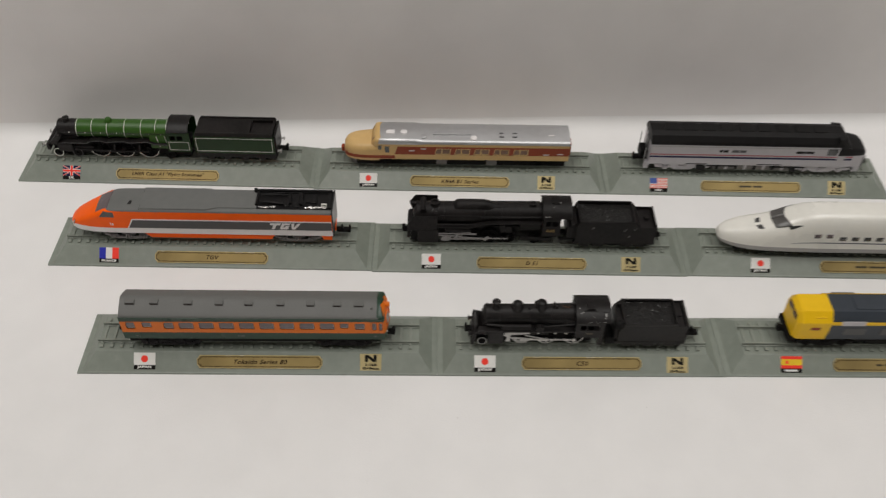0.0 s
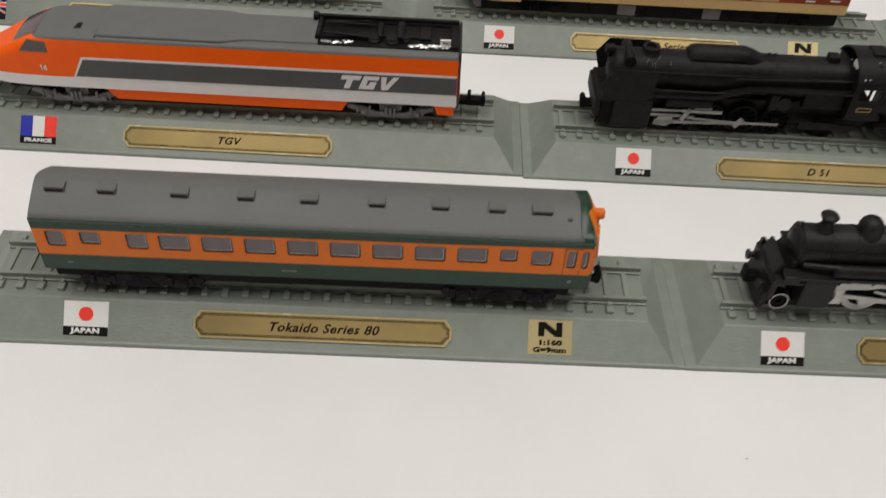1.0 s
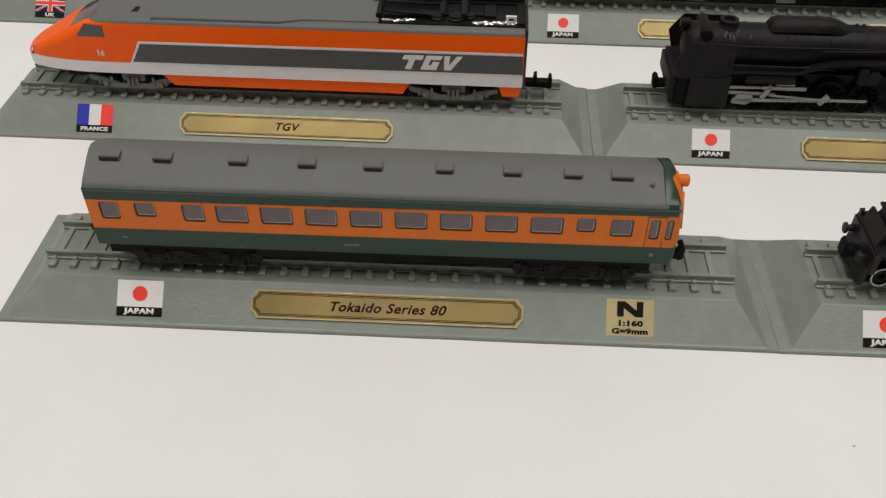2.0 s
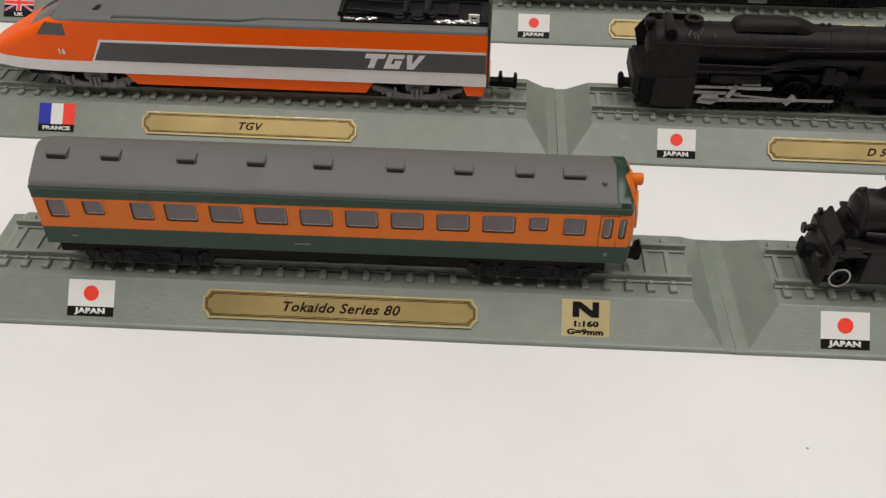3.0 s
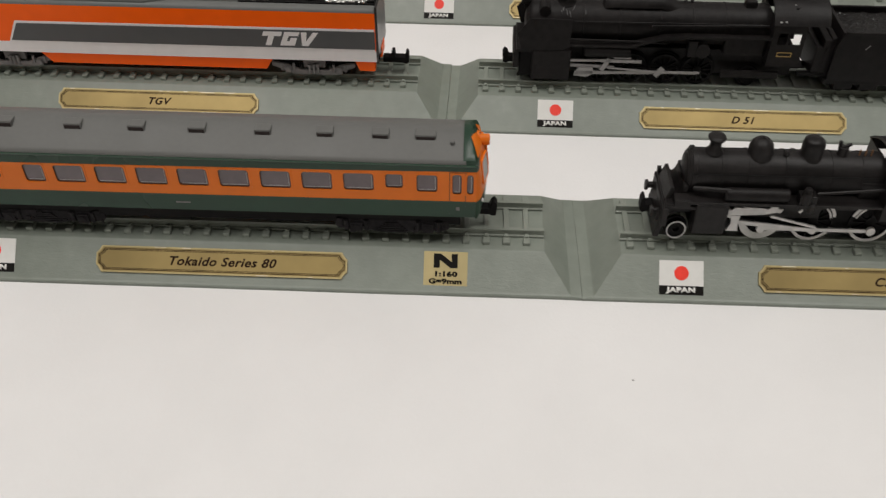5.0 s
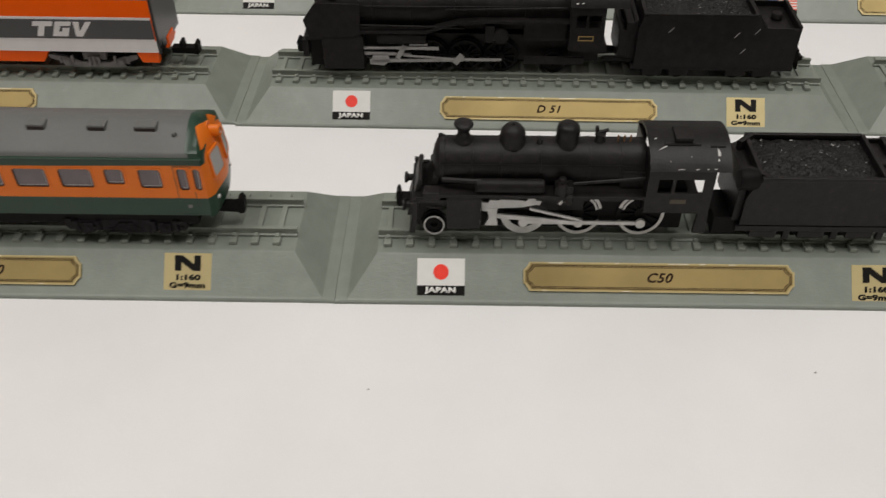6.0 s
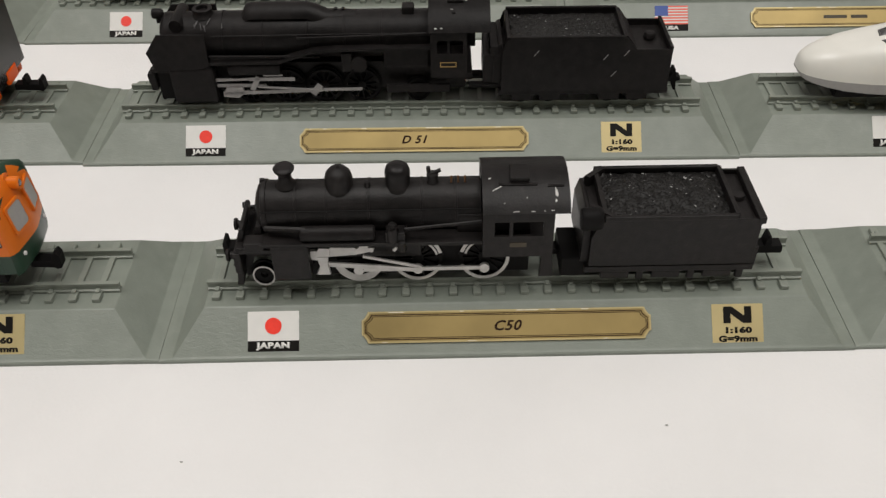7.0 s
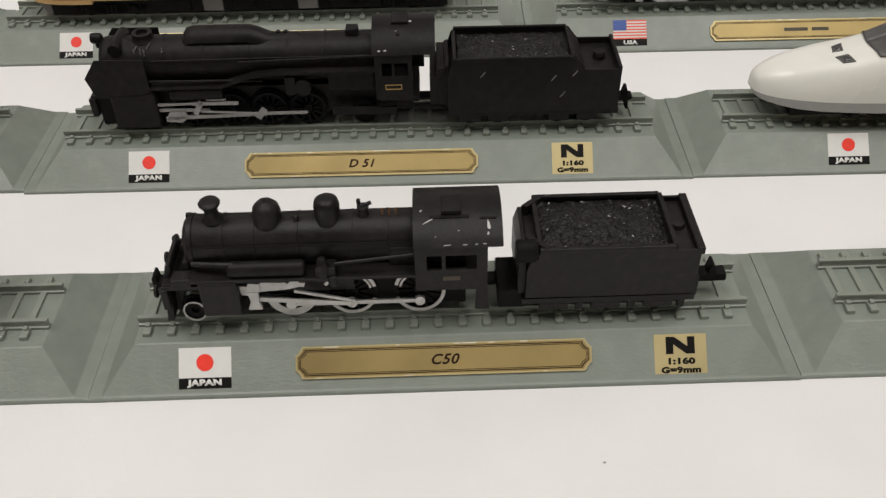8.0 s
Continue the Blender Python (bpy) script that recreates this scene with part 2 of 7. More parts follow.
TURN = {"x": Matrix.Rotation(radians(90), 4, "Y"), "y": Matrix.Rotation(radians(-90), 4, "X"), "z": Matrix.Identity(4)}


def lathe(profile, centre, axis="z", sides=24, bm=None):
    """A turned body: (radius, height) pairs along the axis from centre."""
    own = bmesh.new()
    rings = []
    for r, h in profile:
        if r <= 1e-6:
            rings.append([own.verts.new((0, 0, h))])
        else:
            rings.append([own.verts.new((r * math.cos(6.283185 * k / sides), r * math.sin(6.283185 * k / sides), h)) for k in range(sides)])
    for a, b in zip(rings, rings[1:]):
        for k in range(sides):
            j = (k + 1) % sides
            quad = [a[k % len(a)], a[j % len(a)], b[j % len(b)], b[k % len(b)]]
            quad = [v for n, v in enumerate(quad) if v not in quad[:n]]
            if len(quad) > 2:
                own.faces.new(quad)
    for ring in (rings[0], rings[-1]):
        if len(ring) > 2:
            own.faces.new(ring)
    bmesh.ops.transform(own, matrix=Matrix.Translation(centre) @ TURN[axis], verts=own.verts)
    bmesh.ops.recalc_face_normals(own, faces=own.faces)
    return join(bm, own)


def rod(a, b, r, sides=10, bm=None):
    """A round bar from a to b."""
    a, b = Vector(a), Vector(b)
    own = bmesh.new()
    bmesh.ops.create_cone(own, cap_ends=True, segments=sides, radius1=r, radius2=r, depth=(b - a).length,
                          matrix=Matrix.Translation((a + b) / 2) @ (b - a).to_track_quat("Z", "Y").to_matrix().to_4x4())
    return join(bm, own)


def ring(centre, r0, r1, y0, y1, sides=32, bm=None, a0=0.0, a1=360.0):
    """A flat tyre about the y axis, or a piece of one."""
    own = bmesh.new()
    whole = a1 - a0 >= 360
    n = sides if whole else sides + 1
    loops = []
    for k in range(n):
        a = radians(a0 + (a1 - a0) * k / sides)
        c, s = math.cos(a), math.sin(a)
        loops.append([own.verts.new((centre[0] + r * c, y, centre[2] + r * s)) for r, y in ((r0, y0), (r1, y0), (r1, y1), (r0, y1))])
    for k in range(n if whole else n - 1):
        p, q = loops[k], loops[(k + 1) % n]
        for j in range(4):
            own.faces.new([p[j], p[(j + 1) % 4], q[(j + 1) % 4], q[j]])
    if not whole:
        own.faces.new(loops[0])
        own.faces.new(loops[-1])
    bmesh.ops.recalc_face_normals(own, faces=own.faces)
    return join(bm, own)


def outline(xl, xr, hy, front=(0.0, 0.0), rear=(0.0, 0.0), cuts=(), steps=6):
    """A plan outline between xl and xr, hy to either side; front and rear: how far the corners are rounded in x and y."""
    fx, fy = front
    rx, ry = rear
    side = [xl + rx] + [c for c in cuts if xl + rx < c < xr - fx] + [xr - fx]
    pts = [(x, -hy) for x in side]
    for k in range(1, steps + 1):
        a = math.pi / 2 * k / steps
        pts.append((xr - fx + fx * math.sin(a), -(hy - fy) - fy * math.cos(a)))
    pts += [(x, -y) for x, y in reversed(pts[len(side):])]
    pts += [(x, hy) for x in reversed(side)]
    for k in range(1, steps + 1):
        a = math.pi / 2 * k / steps
        pts.append((xl + rx - rx * math.sin(a), (hy - ry) + ry * math.cos(a)))
    pts += [(x, -y) for x, y in reversed(pts[-steps:])]
    return pts


def loft(levels, holes=(), cap=False, bottom=False):
    """A skin over outlines of like count at rising heights: levels of (z, points). holes: (x0, x1, z0, z1) left open on both long sides."""
    bm = bmesh.new()
    rows = [[bm.verts.new((x, y, z)) for x, y in pts] for z, pts in levels]
    for (za, _), (zb, _), a, b in zip(levels, levels[1:], rows, rows[1:]):
        zm = (za + zb) / 2
        for k in range(len(a)):
            j = (k + 1) % len(a)
            xm = (a[k].co.x + a[j].co.x) / 2
            if abs(a[k].co.y - a[j].co.y) < 0.3 and any(x0 < xm < x1 and z0 < zm < z1 for x0, x1, z0, z1 in holes):
                continue
            if (a[k].co - a[j].co).length > 1e-5 or (b[k].co - b[j].co).length > 1e-5:
                bm.faces.new([a[k], a[j], b[j], b[k]])
    if cap:
        bm.faces.new(rows[-1])
    if bottom:
        bm.faces.new(rows[0])
    bmesh.ops.remove_doubles(bm, verts=bm.verts, dist=1e-4)
    return bm


def lettering(words, height, slant=0.0, heavy=0.0, space=1.0, wide=1.0, thick=0.06):
    """Words as a solid mesh, centred, with capitals of that height, lying in x and y."""
    data = bpy.data.curves.new("words", "FONT")
    data.body, data.size, data.shear, data.offset = words, 1.0, slant, heavy
    data.space_character, data.align_x, data.align_y = space, "CENTER", "CENTER"
    data.resolution_u = 3
    ob = bpy.data.objects.new("words", data)
    scene.collection.objects.link(ob)
    bpy.context.view_layer.update()
    mesh = bpy.data.meshes.new_from_object(ob.evaluated_get(bpy.context.evaluated_depsgraph_get()))
    bm = bmesh.new()
    bm.from_mesh(mesh)
    bpy.data.objects.remove(ob)
    bpy.data.curves.remove(data)
    bpy.data.meshes.remove(mesh)
    k = height / 0.70
    bmesh.ops.scale(bm, vec=(k * wide, k, 1), verts=bm.verts)
    ys = [v.co.y for v in bm.verts]
    bmesh.ops.translate(bm, vec=(0, -(min(ys) + max(ys)) / 2, 0), verts=bm.verts)
    made = bmesh.ops.extrude_face_region(bm, geom=bm.faces[:])
    bmesh.ops.translate(bm, vec=(0, 0, thick), verts=[v for v in made["geom"] if isinstance(v, bmesh.types.BMVert)])
    return bm


def thing(name, m, label, category, group=""):
    ob = new(name)
    ob.empty_display_size = 0.01
    ob.matrix_basis = m
    return tagged(ob, label, category, group)


# ---- the room, out of view, that closes the place ----
def room():
    def slab(name, x0, x1, y0, y1, z0, z1, mat, label, cat):
        ob = part(name, box(x0, x1, y0, y1, z0, z1), mat)
        tagged(ob, label, cat, kind="structure")
    ORIGIN[:] = (0, 0, 0)
    slab("floor", -2400, 2400, -2600, 2000, -800, -760, FLOORING, "grey tiled floor of the plain room", "floor")
    slab("ceiling", -2400, 2400, -2600, 2000, 1850, 1900, PLASTER, "plain white painted ceiling of the room", "ceiling")
    slab("wall_north", -2400, 2400, 2000, 2060, -760, 1850, PLASTER, "plain off-white painted room wall", "wall")
    slab("wall_south", -2400, 2400, -2660, -2600, -760, 1850, PLASTER, "plain off-white painted room wall", "wall")
    slab("wall_west", -2460, -2400, -2600, 2000, -760, 1850, PLASTER, "plain off-white painted room wall", "wall")
    slab("wall_east", 2400, 2460, -2600, 2000, -760, 1850, PLASTER, "plain off-white painted room wall", "wall")


room()


def cloth_sheet():
    """One white sheet: flat on the table, then turned up softly behind the rows as a backdrop."""
    rng = random.Random(4)
    ripples = [(rng.uniform(4, 26), rng.uniform(-9, 9), rng.uniform(0, 6.28), rng.uniform(0.05, 0.22)) for _ in range(14)]

    def sag(x, y):
        return sum(a * math.sin(kx * x + ky * y + p) for kx, ky, p, a in ripples)

    bm = bmesh.new()
    xs = [-800 + 1600 * k / 160 for k in range(161)]
    bend, slew = 8.0, 0.036  # radius of the turn-up, and how far it runs askew

    def skin(rows):
        for a, b in zip(rows, rows[1:]):
            for k in range(160):
                bm.faces.new([a[k], a[k + 1], b[k + 1], b[k]])

    rows = []
    for k in range(67):
        y = -420 + 600.0 * k / 66
        fade = min(1.0, max(0.0, -y / 40)) * 2.1
        rows.append([bm.verts.new((x, y + x * slew * max(0, y) / 180.0, fade * sag(x / 100, y / 100))) for x in xs])
    lean = radians(-2.8)
    for k in range(1, 13):
        a = (math.pi / 2 + lean) * k / 12
        rows.append([bm.verts.new((x, 180.0 + bend * math.sin(a) + x * slew, bend * (1 - math.cos(a)))) for x in xs])
    edge = [v.co.copy() for v in rows[-1]]
    skin(rows)
    ORIGIN[:] = (0, 0, 0)
    ob = part("tablecloth", bm, CLOTH, smooth=60)
    tagged(ob, "white cotton sheet spread flat over the table", "tablecloth", kind="structure")
    bm = bmesh.new()
    rows = []
    for k in range(0, 40):
        rows.append([bm.verts.new((x, e.y - math.sin(lean) * 14 * k + min(1, k / 6) ** 2 * 1.6 * sag(x / 130, k / 18), e.z + math.cos(lean) * 14 * k)) for x, e in zip(xs, edge)])
    skin(rows)
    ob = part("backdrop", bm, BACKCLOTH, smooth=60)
    tagged(ob, "grey-white cloth hung up behind the rows of stands", "backdrop cloth", kind="structure")
    table = thing("table", pose(0, 0, 0), "plain long table hidden under the white sheet", "table")
    part("tabletop", box(-790, 790, -410, 172, -30, -4.2, 1.5), FLOORING, table)
    for x in (-740, 740):
        for y in (-370, 150):
            part("leg", box(x - 22, x + 22, y - 22, y + 22, -760, -30, 2), FLOORING, table)


cloth_sheet()


def ceiling_lamp(px, py):
    ORIGIN[:] = (0, 0, 0)
    lampbox = thing("ceiling_panel_lamp", pose(px, py, PANEL_Z), "white fluorescent ceiling panel lamp, switched on", "ceiling lamp", "ceiling panel lamps")
    part("housing", box(-300, 300, -600, 600, 4, 50, 3), PLASTER, lampbox)
    part("diffuser", box(-281, 281, -581, 581, -1, 3.5), DIFFUSER, lampbox, "glowing white diffuser")
    for y0, y1 in ((-600, -582), (582, 600)):
        part("frame", box(-300, 300, y0, y1, -26, 4, 2), PLASTER, lampbox)
    for x0, x1 in ((-300, -282), (282, 300)):
        part("frame", box(x0, x1, -582, 582, -26, 4, 2), PLASTER, lampbox)


for px, py, watts in PANELS:
    ceiling_lamp(px, py)

# specks of dirt on the sheet
for n, (x, y, r) in enumerate([(8.7, -23.0, 0.26), (95.1, -17.0, 0.24), (-64, -58, 0.22), (40, -48, 0.2), (-120, -34, 0.25)]):
    ORIGIN[:] = (0, 0, 0)
    bm = bmesh.new()
    bmesh.ops.create_icosphere(bm, subdivisions=1, radius=r, matrix=Matrix.Translation((x, y, 0.15)) @ Matrix.Diagonal((1.2, 0.8, 0.5, 1)))
    tagged(part("crumb", bm, CRUMB), "tiny grey crumb of dirt on the white sheet", "crumb", "crumbs on the sheet")

# ---- the display stands ----
# name: front left corner x, y, turn in degrees, length
STANDS = {
    "A1": (-168.0, 0.0, 0.0, 167.65), "A2": (-0.3, -0.07, 0.11, 135.7), "A3": (135.5, 0.4, 0.0, 169.5),
    "B1": (-202.4, 68.95, -0.70, 168.0), "B2": (-34.3, 66.2, -0.56, 164.2), "B3": (130.0, 65.0, -0.65, 193.0),
    "C1": (-239.0, 134.6, -1.26, 168.3), "C2": (-70.6, 130.25, -0.73, 166.4), "C3": (96.0, 128.2, -0.75, 162.5),
}


def on_stand(key, u, v, z):
    x, y, turn, _ = STANDS[key]
    return pose(x * MM, y * MM, 0, 0, 0, turn) @ Matrix.Translation((u * MM, v * MM, z * MM))


SLOPE = Matrix(((1, 0, 0, 0), (0, 0.70711, -0.70711, 0), (0, 0.70711, 0.70711, 0), (0, 0, 0, 1)))  # label face: along, up the slope, out of it


def sleeper_mesh():
    bm = box(-0.62, 0.62, 9.6, 26.4, 7.7, 8.4, 0.14)
    for y in (10.4, 25.6):
        box(-0.78, 0.78, y - 1.0, y + 1.0, 7.75, 8.75, 0.2, bm)
        box(-0.42, 0.42, y + (0.7 if y < 18 else -1.7), y + (1.7 if y < 18 else -0.7), 8.3, 9.2, 0.12, bm)
    ORIGIN[:] = (0, 0, 0)
    finish(bm)
    mesh = bpy.data.meshes.new("sleeper")
    bm.to_mesh(mesh)
    bm.free()
    mesh.materials.append(RAIL)
    return mesh


SLEEPER = sleeper_mesh()


def flag_disc(x0, x1, s0, s1):
    return plate([((x0 + x1) / 2 + 1.62 * math.cos(a * 0.19635), (s0 + s1) / 2 + 1.62 * math.sin(a * 0.19635)) for a in range(32)], 0.30, 0.34)


def slab_on(x0, x1, s0, s1, h0, h1):
    return box(x0, x1, s0, s1, h0, h1)


def flag_label(stand, kind, u, ds):
    """A printed sticker: a flag over a black strip with the country's name."""
    face = SLOPE @ Matrix.Translation((0, ds, 0))
    x0, x1, s0, s1 = u, u + 10.0, 4.35, 10.1
    card = part("flag_sticker", slab_on(x0, x1, 2.3, s1, 0.05, 0.25), PAPER, stand, "printed national flag sticker", face)
    part("caption_strip", slab_on(x0, x1, 2.3, s0, 0.25, 0.29), INK, card, "", face)
    words = {"japan": "JAPAN", "france": "FRANCE", "uk": "UK", "usa": "USA"}.get(kind)
    mid = Matrix.Translation(((x0 + x1) / 2, 3.3, 0.29))
    if words:
        size = 0.98 if kind == "france" else 1.06
        part("caption", lettering(words, size, heavy=0.06, wide=1.40, space=1.06), PAPER, card, "white capital letters", face @ mid)
    else:
        part("caption", slab_on(x0 + 2, x1 - 2, 2.9, 3.8, 0.29, 0.33), PAPER, card, "", face)
    if kind == "japan":
        part("red_disc", flag_disc(x0, x1, s0, s1), RED, card, "", face)
    elif kind == "france":
        part("blue_band", slab_on(x0, x0 + 3.33, s0, s1, 0.25, 0.30), BLUE, card, "", face)
        part("red_band", slab_on(x1 - 3.33, x1, s0, s1, 0.25, 0.30), RED, card, "", face)
    elif kind == "spain":
        part("red_band", slab_on(x0, x1, s1 - 1.45, s1, 0.25, 0.30), RED, card, "", face)
        part("red_band", slab_on(x0, x1, s0, s0 + 1.45, 0.25, 0.30), RED, card, "", face)
        part("yellow_band", slab_on(x0, x1, s0 + 1.45, s1 - 1.45, 0.25, 0.30), YELLOW, card, "", face)
        part("crest", slab_on(x0 + 2.2, x0 + 3.6, s0 + 2.1, s1 - 2.1, 0.30, 0.33), RED, card, "", face)
    elif kind == "usa":
        for k in range(0, 13, 2):
            h = (s1 - s0) / 13
            part("red_stripe", slab_on(x0, x1, s1 - (k + 1) * h, s1 - k * h, 0.25, 0.29), FADED_RED, card, "", face)
        part("canton", slab_on(x0, x0 + 4.0, s1 - 3.1, s1, 0.29, 0.33), FADED_BLUE, card, "", face)
    elif kind == "uk":
        xm, sm = (x0 + x1) / 2, (s0 + s1) / 2
        part("blue_field", slab_on(x0, x1, s0, s1, 0.25, 0.29), NAVY, card, "", face)

        def saltire(w, h0, h1):
            bm = None
            dx, ds = (x1 - x0) / 2, (s1 - s0) / 2
            for sx in (1, -1):
                n = Vector((ds, -sx * dx)).normalized() * w / 2
                a, b = Vector((-dx, -sx * ds)) * 0.965, Vector((dx, sx * ds)) * 0.965
                own = plate([(xm + p.x, sm + p.y) for p in (a + n, b + n, b - n, a - n)], h0, h1 + 0.01 * sx)
                bm = own if bm is None else join(bm, own)
            return bm
        part("white_saltire", saltire(0.62, 0.29, 0.31), PAPER, card, "", face)
        part("red_saltire", saltire(0.36, 0.31, 0.33), RED, card, "", face)
        cross = slab_on(x0, x1, sm - 0.85, sm + 0.85, 0.30, 0.35)
        box(xm - 0.85, xm + 0.85, s0, s1, 0.30, 0.351, 0, cross)
        part("white_cross", cross, PAPER, card, "", face)
        cross = slab_on(x0, x1, sm - 0.55, sm + 0.55, 0.35, 0.37)
        box(xm - 0.55, xm + 0.55, s0, s1, 0.35, 0.371, 0, cross)
        part("red_cross", cross, RED, card, "", face)


def plaque_points(x0, x1, s0, s1, d):
    """The bracketed outline of a name plate, drawn in by d."""
    x0, x1, s0, s1 = x0 + d, x1 - d, s0 + d, s1 - d
    step, cut = 1.25, 1.35 - 0.35 * d
    left = [(x0 + step, s0), (x0 + step - 0.25, s0 + 0.55), (x0 + 0.35, s0 + cut + 0.1), (x0, s0 + cut + 0.25)]
    left += [(x, s0 + s1 - s) for x, s in reversed(left)]
    right = [(x0 + x1 - x, s) for x, s in reversed(left)]
    return left + right


def line_round(x0, x1, s0, s1, d, w, h0, h1):
    """A thin printed line that follows the plate's outline."""
    a, b = plaque_points(x0, x1, s0, s1, d), plaque_points(x0, x1, s0, s1, d + w)
    bm = bmesh.new()
    rings = [[bm.verts.new((x, s, h)) for x, s in pts] for pts, h in ((a, h0), (a, h1), (b, h1), (b, h0))]
    n = len(a)
    for k in range(n):
        j = (k + 1) % n
        for p, q in zip(rings, rings[1:]):
            bm.faces.new([p[k], p[j], q[j], q[k]])
    return bm


def name_plate(stand, words, u0, u1, foil, readable=True, size=2.0, ds=0.0):
    face = SLOPE @ Matrix.Translation((0, ds, 0))
    s0, s1 = 3.05, 9.2
    card = part("name_plate", plate(plaque_points(u0, u1, s0, s1, 0), 0.05, 0.55), foil, stand, "brass name plate with bracketed ends", face)
    part("rim", line_round(u0, u1, s0, s1, 0.02, 0.30, 0.54, 0.66), FOIL_PALE, card, "pale worn edge", face)
    part("border_line", line_round(u0, u1, s0, s1, 0.60, 0.17, 0.54, 0.58), TITLE, card, "", face)
    part("border_line", line_round(u0, u1, s0, s1, 0.92, 0.12, 0.54, 0.58), TITLE, card, "", face)
    rng = random.Random(int(u0 * 10) + len(words))
    for k in range(9):  # glints painted as short bright strips on the worn edge
        x, l, up = rng.uniform(u0 + 2, u1 - 6), rng.uniform(0.3, 1.6 if k < 6 else 4.5), k % 3 > 0
        part("rim_glint", box(x, x + l, *((s1 - 0.3, s1 - 0.08) if up else (s0 + 0.1, s0 + 0.26)), 0.6, 0.69, 0.03), GLARE, card, "glint painted on the worn edge", face)
    mid = Matrix.Translation(((u0 + u1) / 2, (s0 + s1) / 2, 0.55))
    if readable:
        part("title", lettering(words, size, slant=0.3, heavy=0.022, space=1.08, wide=1.1), TITLE, card, "slanted dark brown lettering", face @ mid)
    else:
        bm, x = None, (u0 + u1) / 2 - sum(words) / 2 - 0.6 * (len(words) - 1)
        for w in words:
            bm = box(x, x + w, (s0 + s1) / 2 - 0.5, (s0 + s1) / 2 + 0.5, 0.55, 0.60, 0, bm)
            x += w + 1.2
        part("title", bm, FAINT, card, "blurred dark lettering", face)


def scale_label(stand, u, ds):
    face = SLOPE @ Matrix.Translation((0, ds, 0))
    x0, x1, xm = u, u + 10.0, u + 5.0
    card = part("scale_sticker", slab_on(x0, x1, 2.3, 10.1, 0.05, 0.25), FOIL_PALE, stand, "pale brass scale sticker", face)
    n = plate([(xm - 2.75, 6.35), (xm - 1.35, 6.35), (xm - 1.35, 8.2), (xm + 1.1, 6.35), (xm + 2.75, 6.35), (xm + 2.75, 9.6), (xm + 1.35, 9.6),
               (xm + 1.35, 7.75), (xm - 1.1, 9.6), (xm - 2.75, 9.6)], 0.25, 0.31)
    part("gauge_letter", n, INK, card, "bold black capital", face)
    part("scale_line", lettering("1:160", 1.08, heavy=0.055, wide=1.5, space=1.06), INK, card, "", face @ Matrix.Translation((xm, 5.0, 0.25)))
    part("gauge_line", lettering("G=9mm", 1.08, heavy=0.05, wide=1.42, space=1.05), INK, card, "", face @ Matrix.Translation((xm, 3.3, 0.25)))


def display_stand(key, kind, flag_u, title, plate_u, scale_u=None, foil=None, readable=True, size=2.0, ds=(0, 0, 0)):
    """A grey-green plinth with sloped sides, moulded track on top and labels on the front slope."""
    length = STANDS[key][3]
    ORIGIN[:] = (length / 2, 18, 0)
    stand = thing("display_stand", on_stand(key, length / 2, 18, 0),
                  "grey-green plastic display stand with moulded track and brass name plate", "display stand", "train display stands")

    def rect(e, f, z):
        return (z, [(e, f), (length - e, f), (length - e, 36 - f), (e, 36 - f)])

    bm = loft([rect(0.0, 0.1, 0), rect(0.0, 0.1, 0.62), rect(0.02, 0.34, 0.9), rect(2.6, 0.62, 1.0), rect(8.7, 7.7, 7.8)], cap=True, bottom=True)
    bmesh.ops.recalc_face_normals(bm, faces=bm.faces)
    ends = (0.3, length - 0.3)  # the stands stand close together, so their ends stay sharp
    bmesh.ops.bevel(bm, geom=[e for e in bm.edges if e.calc_face_angle(0) > 0.3 and not all(v.co.x < ends[0] or v.co.x > ends[1] for v in e.verts)], offset=0.3, segments=2, affect="EDGES", profile=0.55)
    part("plinth", bm, STAND, stand, smooth=28)
    foot, head = 0.7, 0.46
    for y in (12.9, 22.9):
        pts = [(y - foot, 7.9), (y + foot, 7.9), (y + foot, 8.35), (y + 0.34, 8.5), (y + 0.34, 9.45), (y + head, 9.6), (y + head, 10.0), (y - head, 10.0), (y - head, 9.6), (y - 0.34, 9.45), (y - 0.34, 8.5), (y - foot, 8.35)]
        part("rail", section(pts, 8.7, length - 8.7, 0.06), RAIL, stand)
    count = round((length - 23.6) / 4.62)
    first, pitch = 10.8, (length - 23.6) / count
    for k in range(count + 1):
        s = new("sleeper", SLEEPER)
        s.parent = stand
        s.location = ((first + pitch * k - length / 2) * MM, -18 * MM, 0)
    flag_label(stand, kind, flag_u, ds[0])
    name_plate(stand, title, plate_u[0], plate_u[1], foil or FOIL, readable, size, ds[1])
    if scale_u is not None:
        scale_label(stand, scale_u, ds[2])
    return stand


display_stand("A1", "japan", 26.2, "Tokaido Series 80", (55.5, 113.9), 131.45, ds=(0.1, 0.1, 0.15))
display_stand("A2", "japan", 17.25, "C50", (39.5, 95.9), 107.9, size=1.9, ds=(-0.2, 0.2, -0.5))
display_stand("A3", "spain", 26.2, (3, 8, 5), (51, 110.2), 131.4, readable=False)
display_stand("B1", "france", 26.6, "TGV", (55.5, 114.0), ds=(-0.05, -0.35, 0))
display_stand("B2", "japan", 25.8, "D 51", (54.4, 111.6), 129.8, size=1.9, ds=(0, -0.25, -0.25))
display_stand("B3", "japan", 33.4, (6, 9, 4), (69.5, 127.8), 150.9, readable=False, ds=(0.2, 0.1, 0.1))
display_stand("C1", "uk", 25.3, "LNER Class A1 \"Flying Scotsman\"", (55.7, 114.3), size=1.75, ds=(-0.3, -0.2, 0))
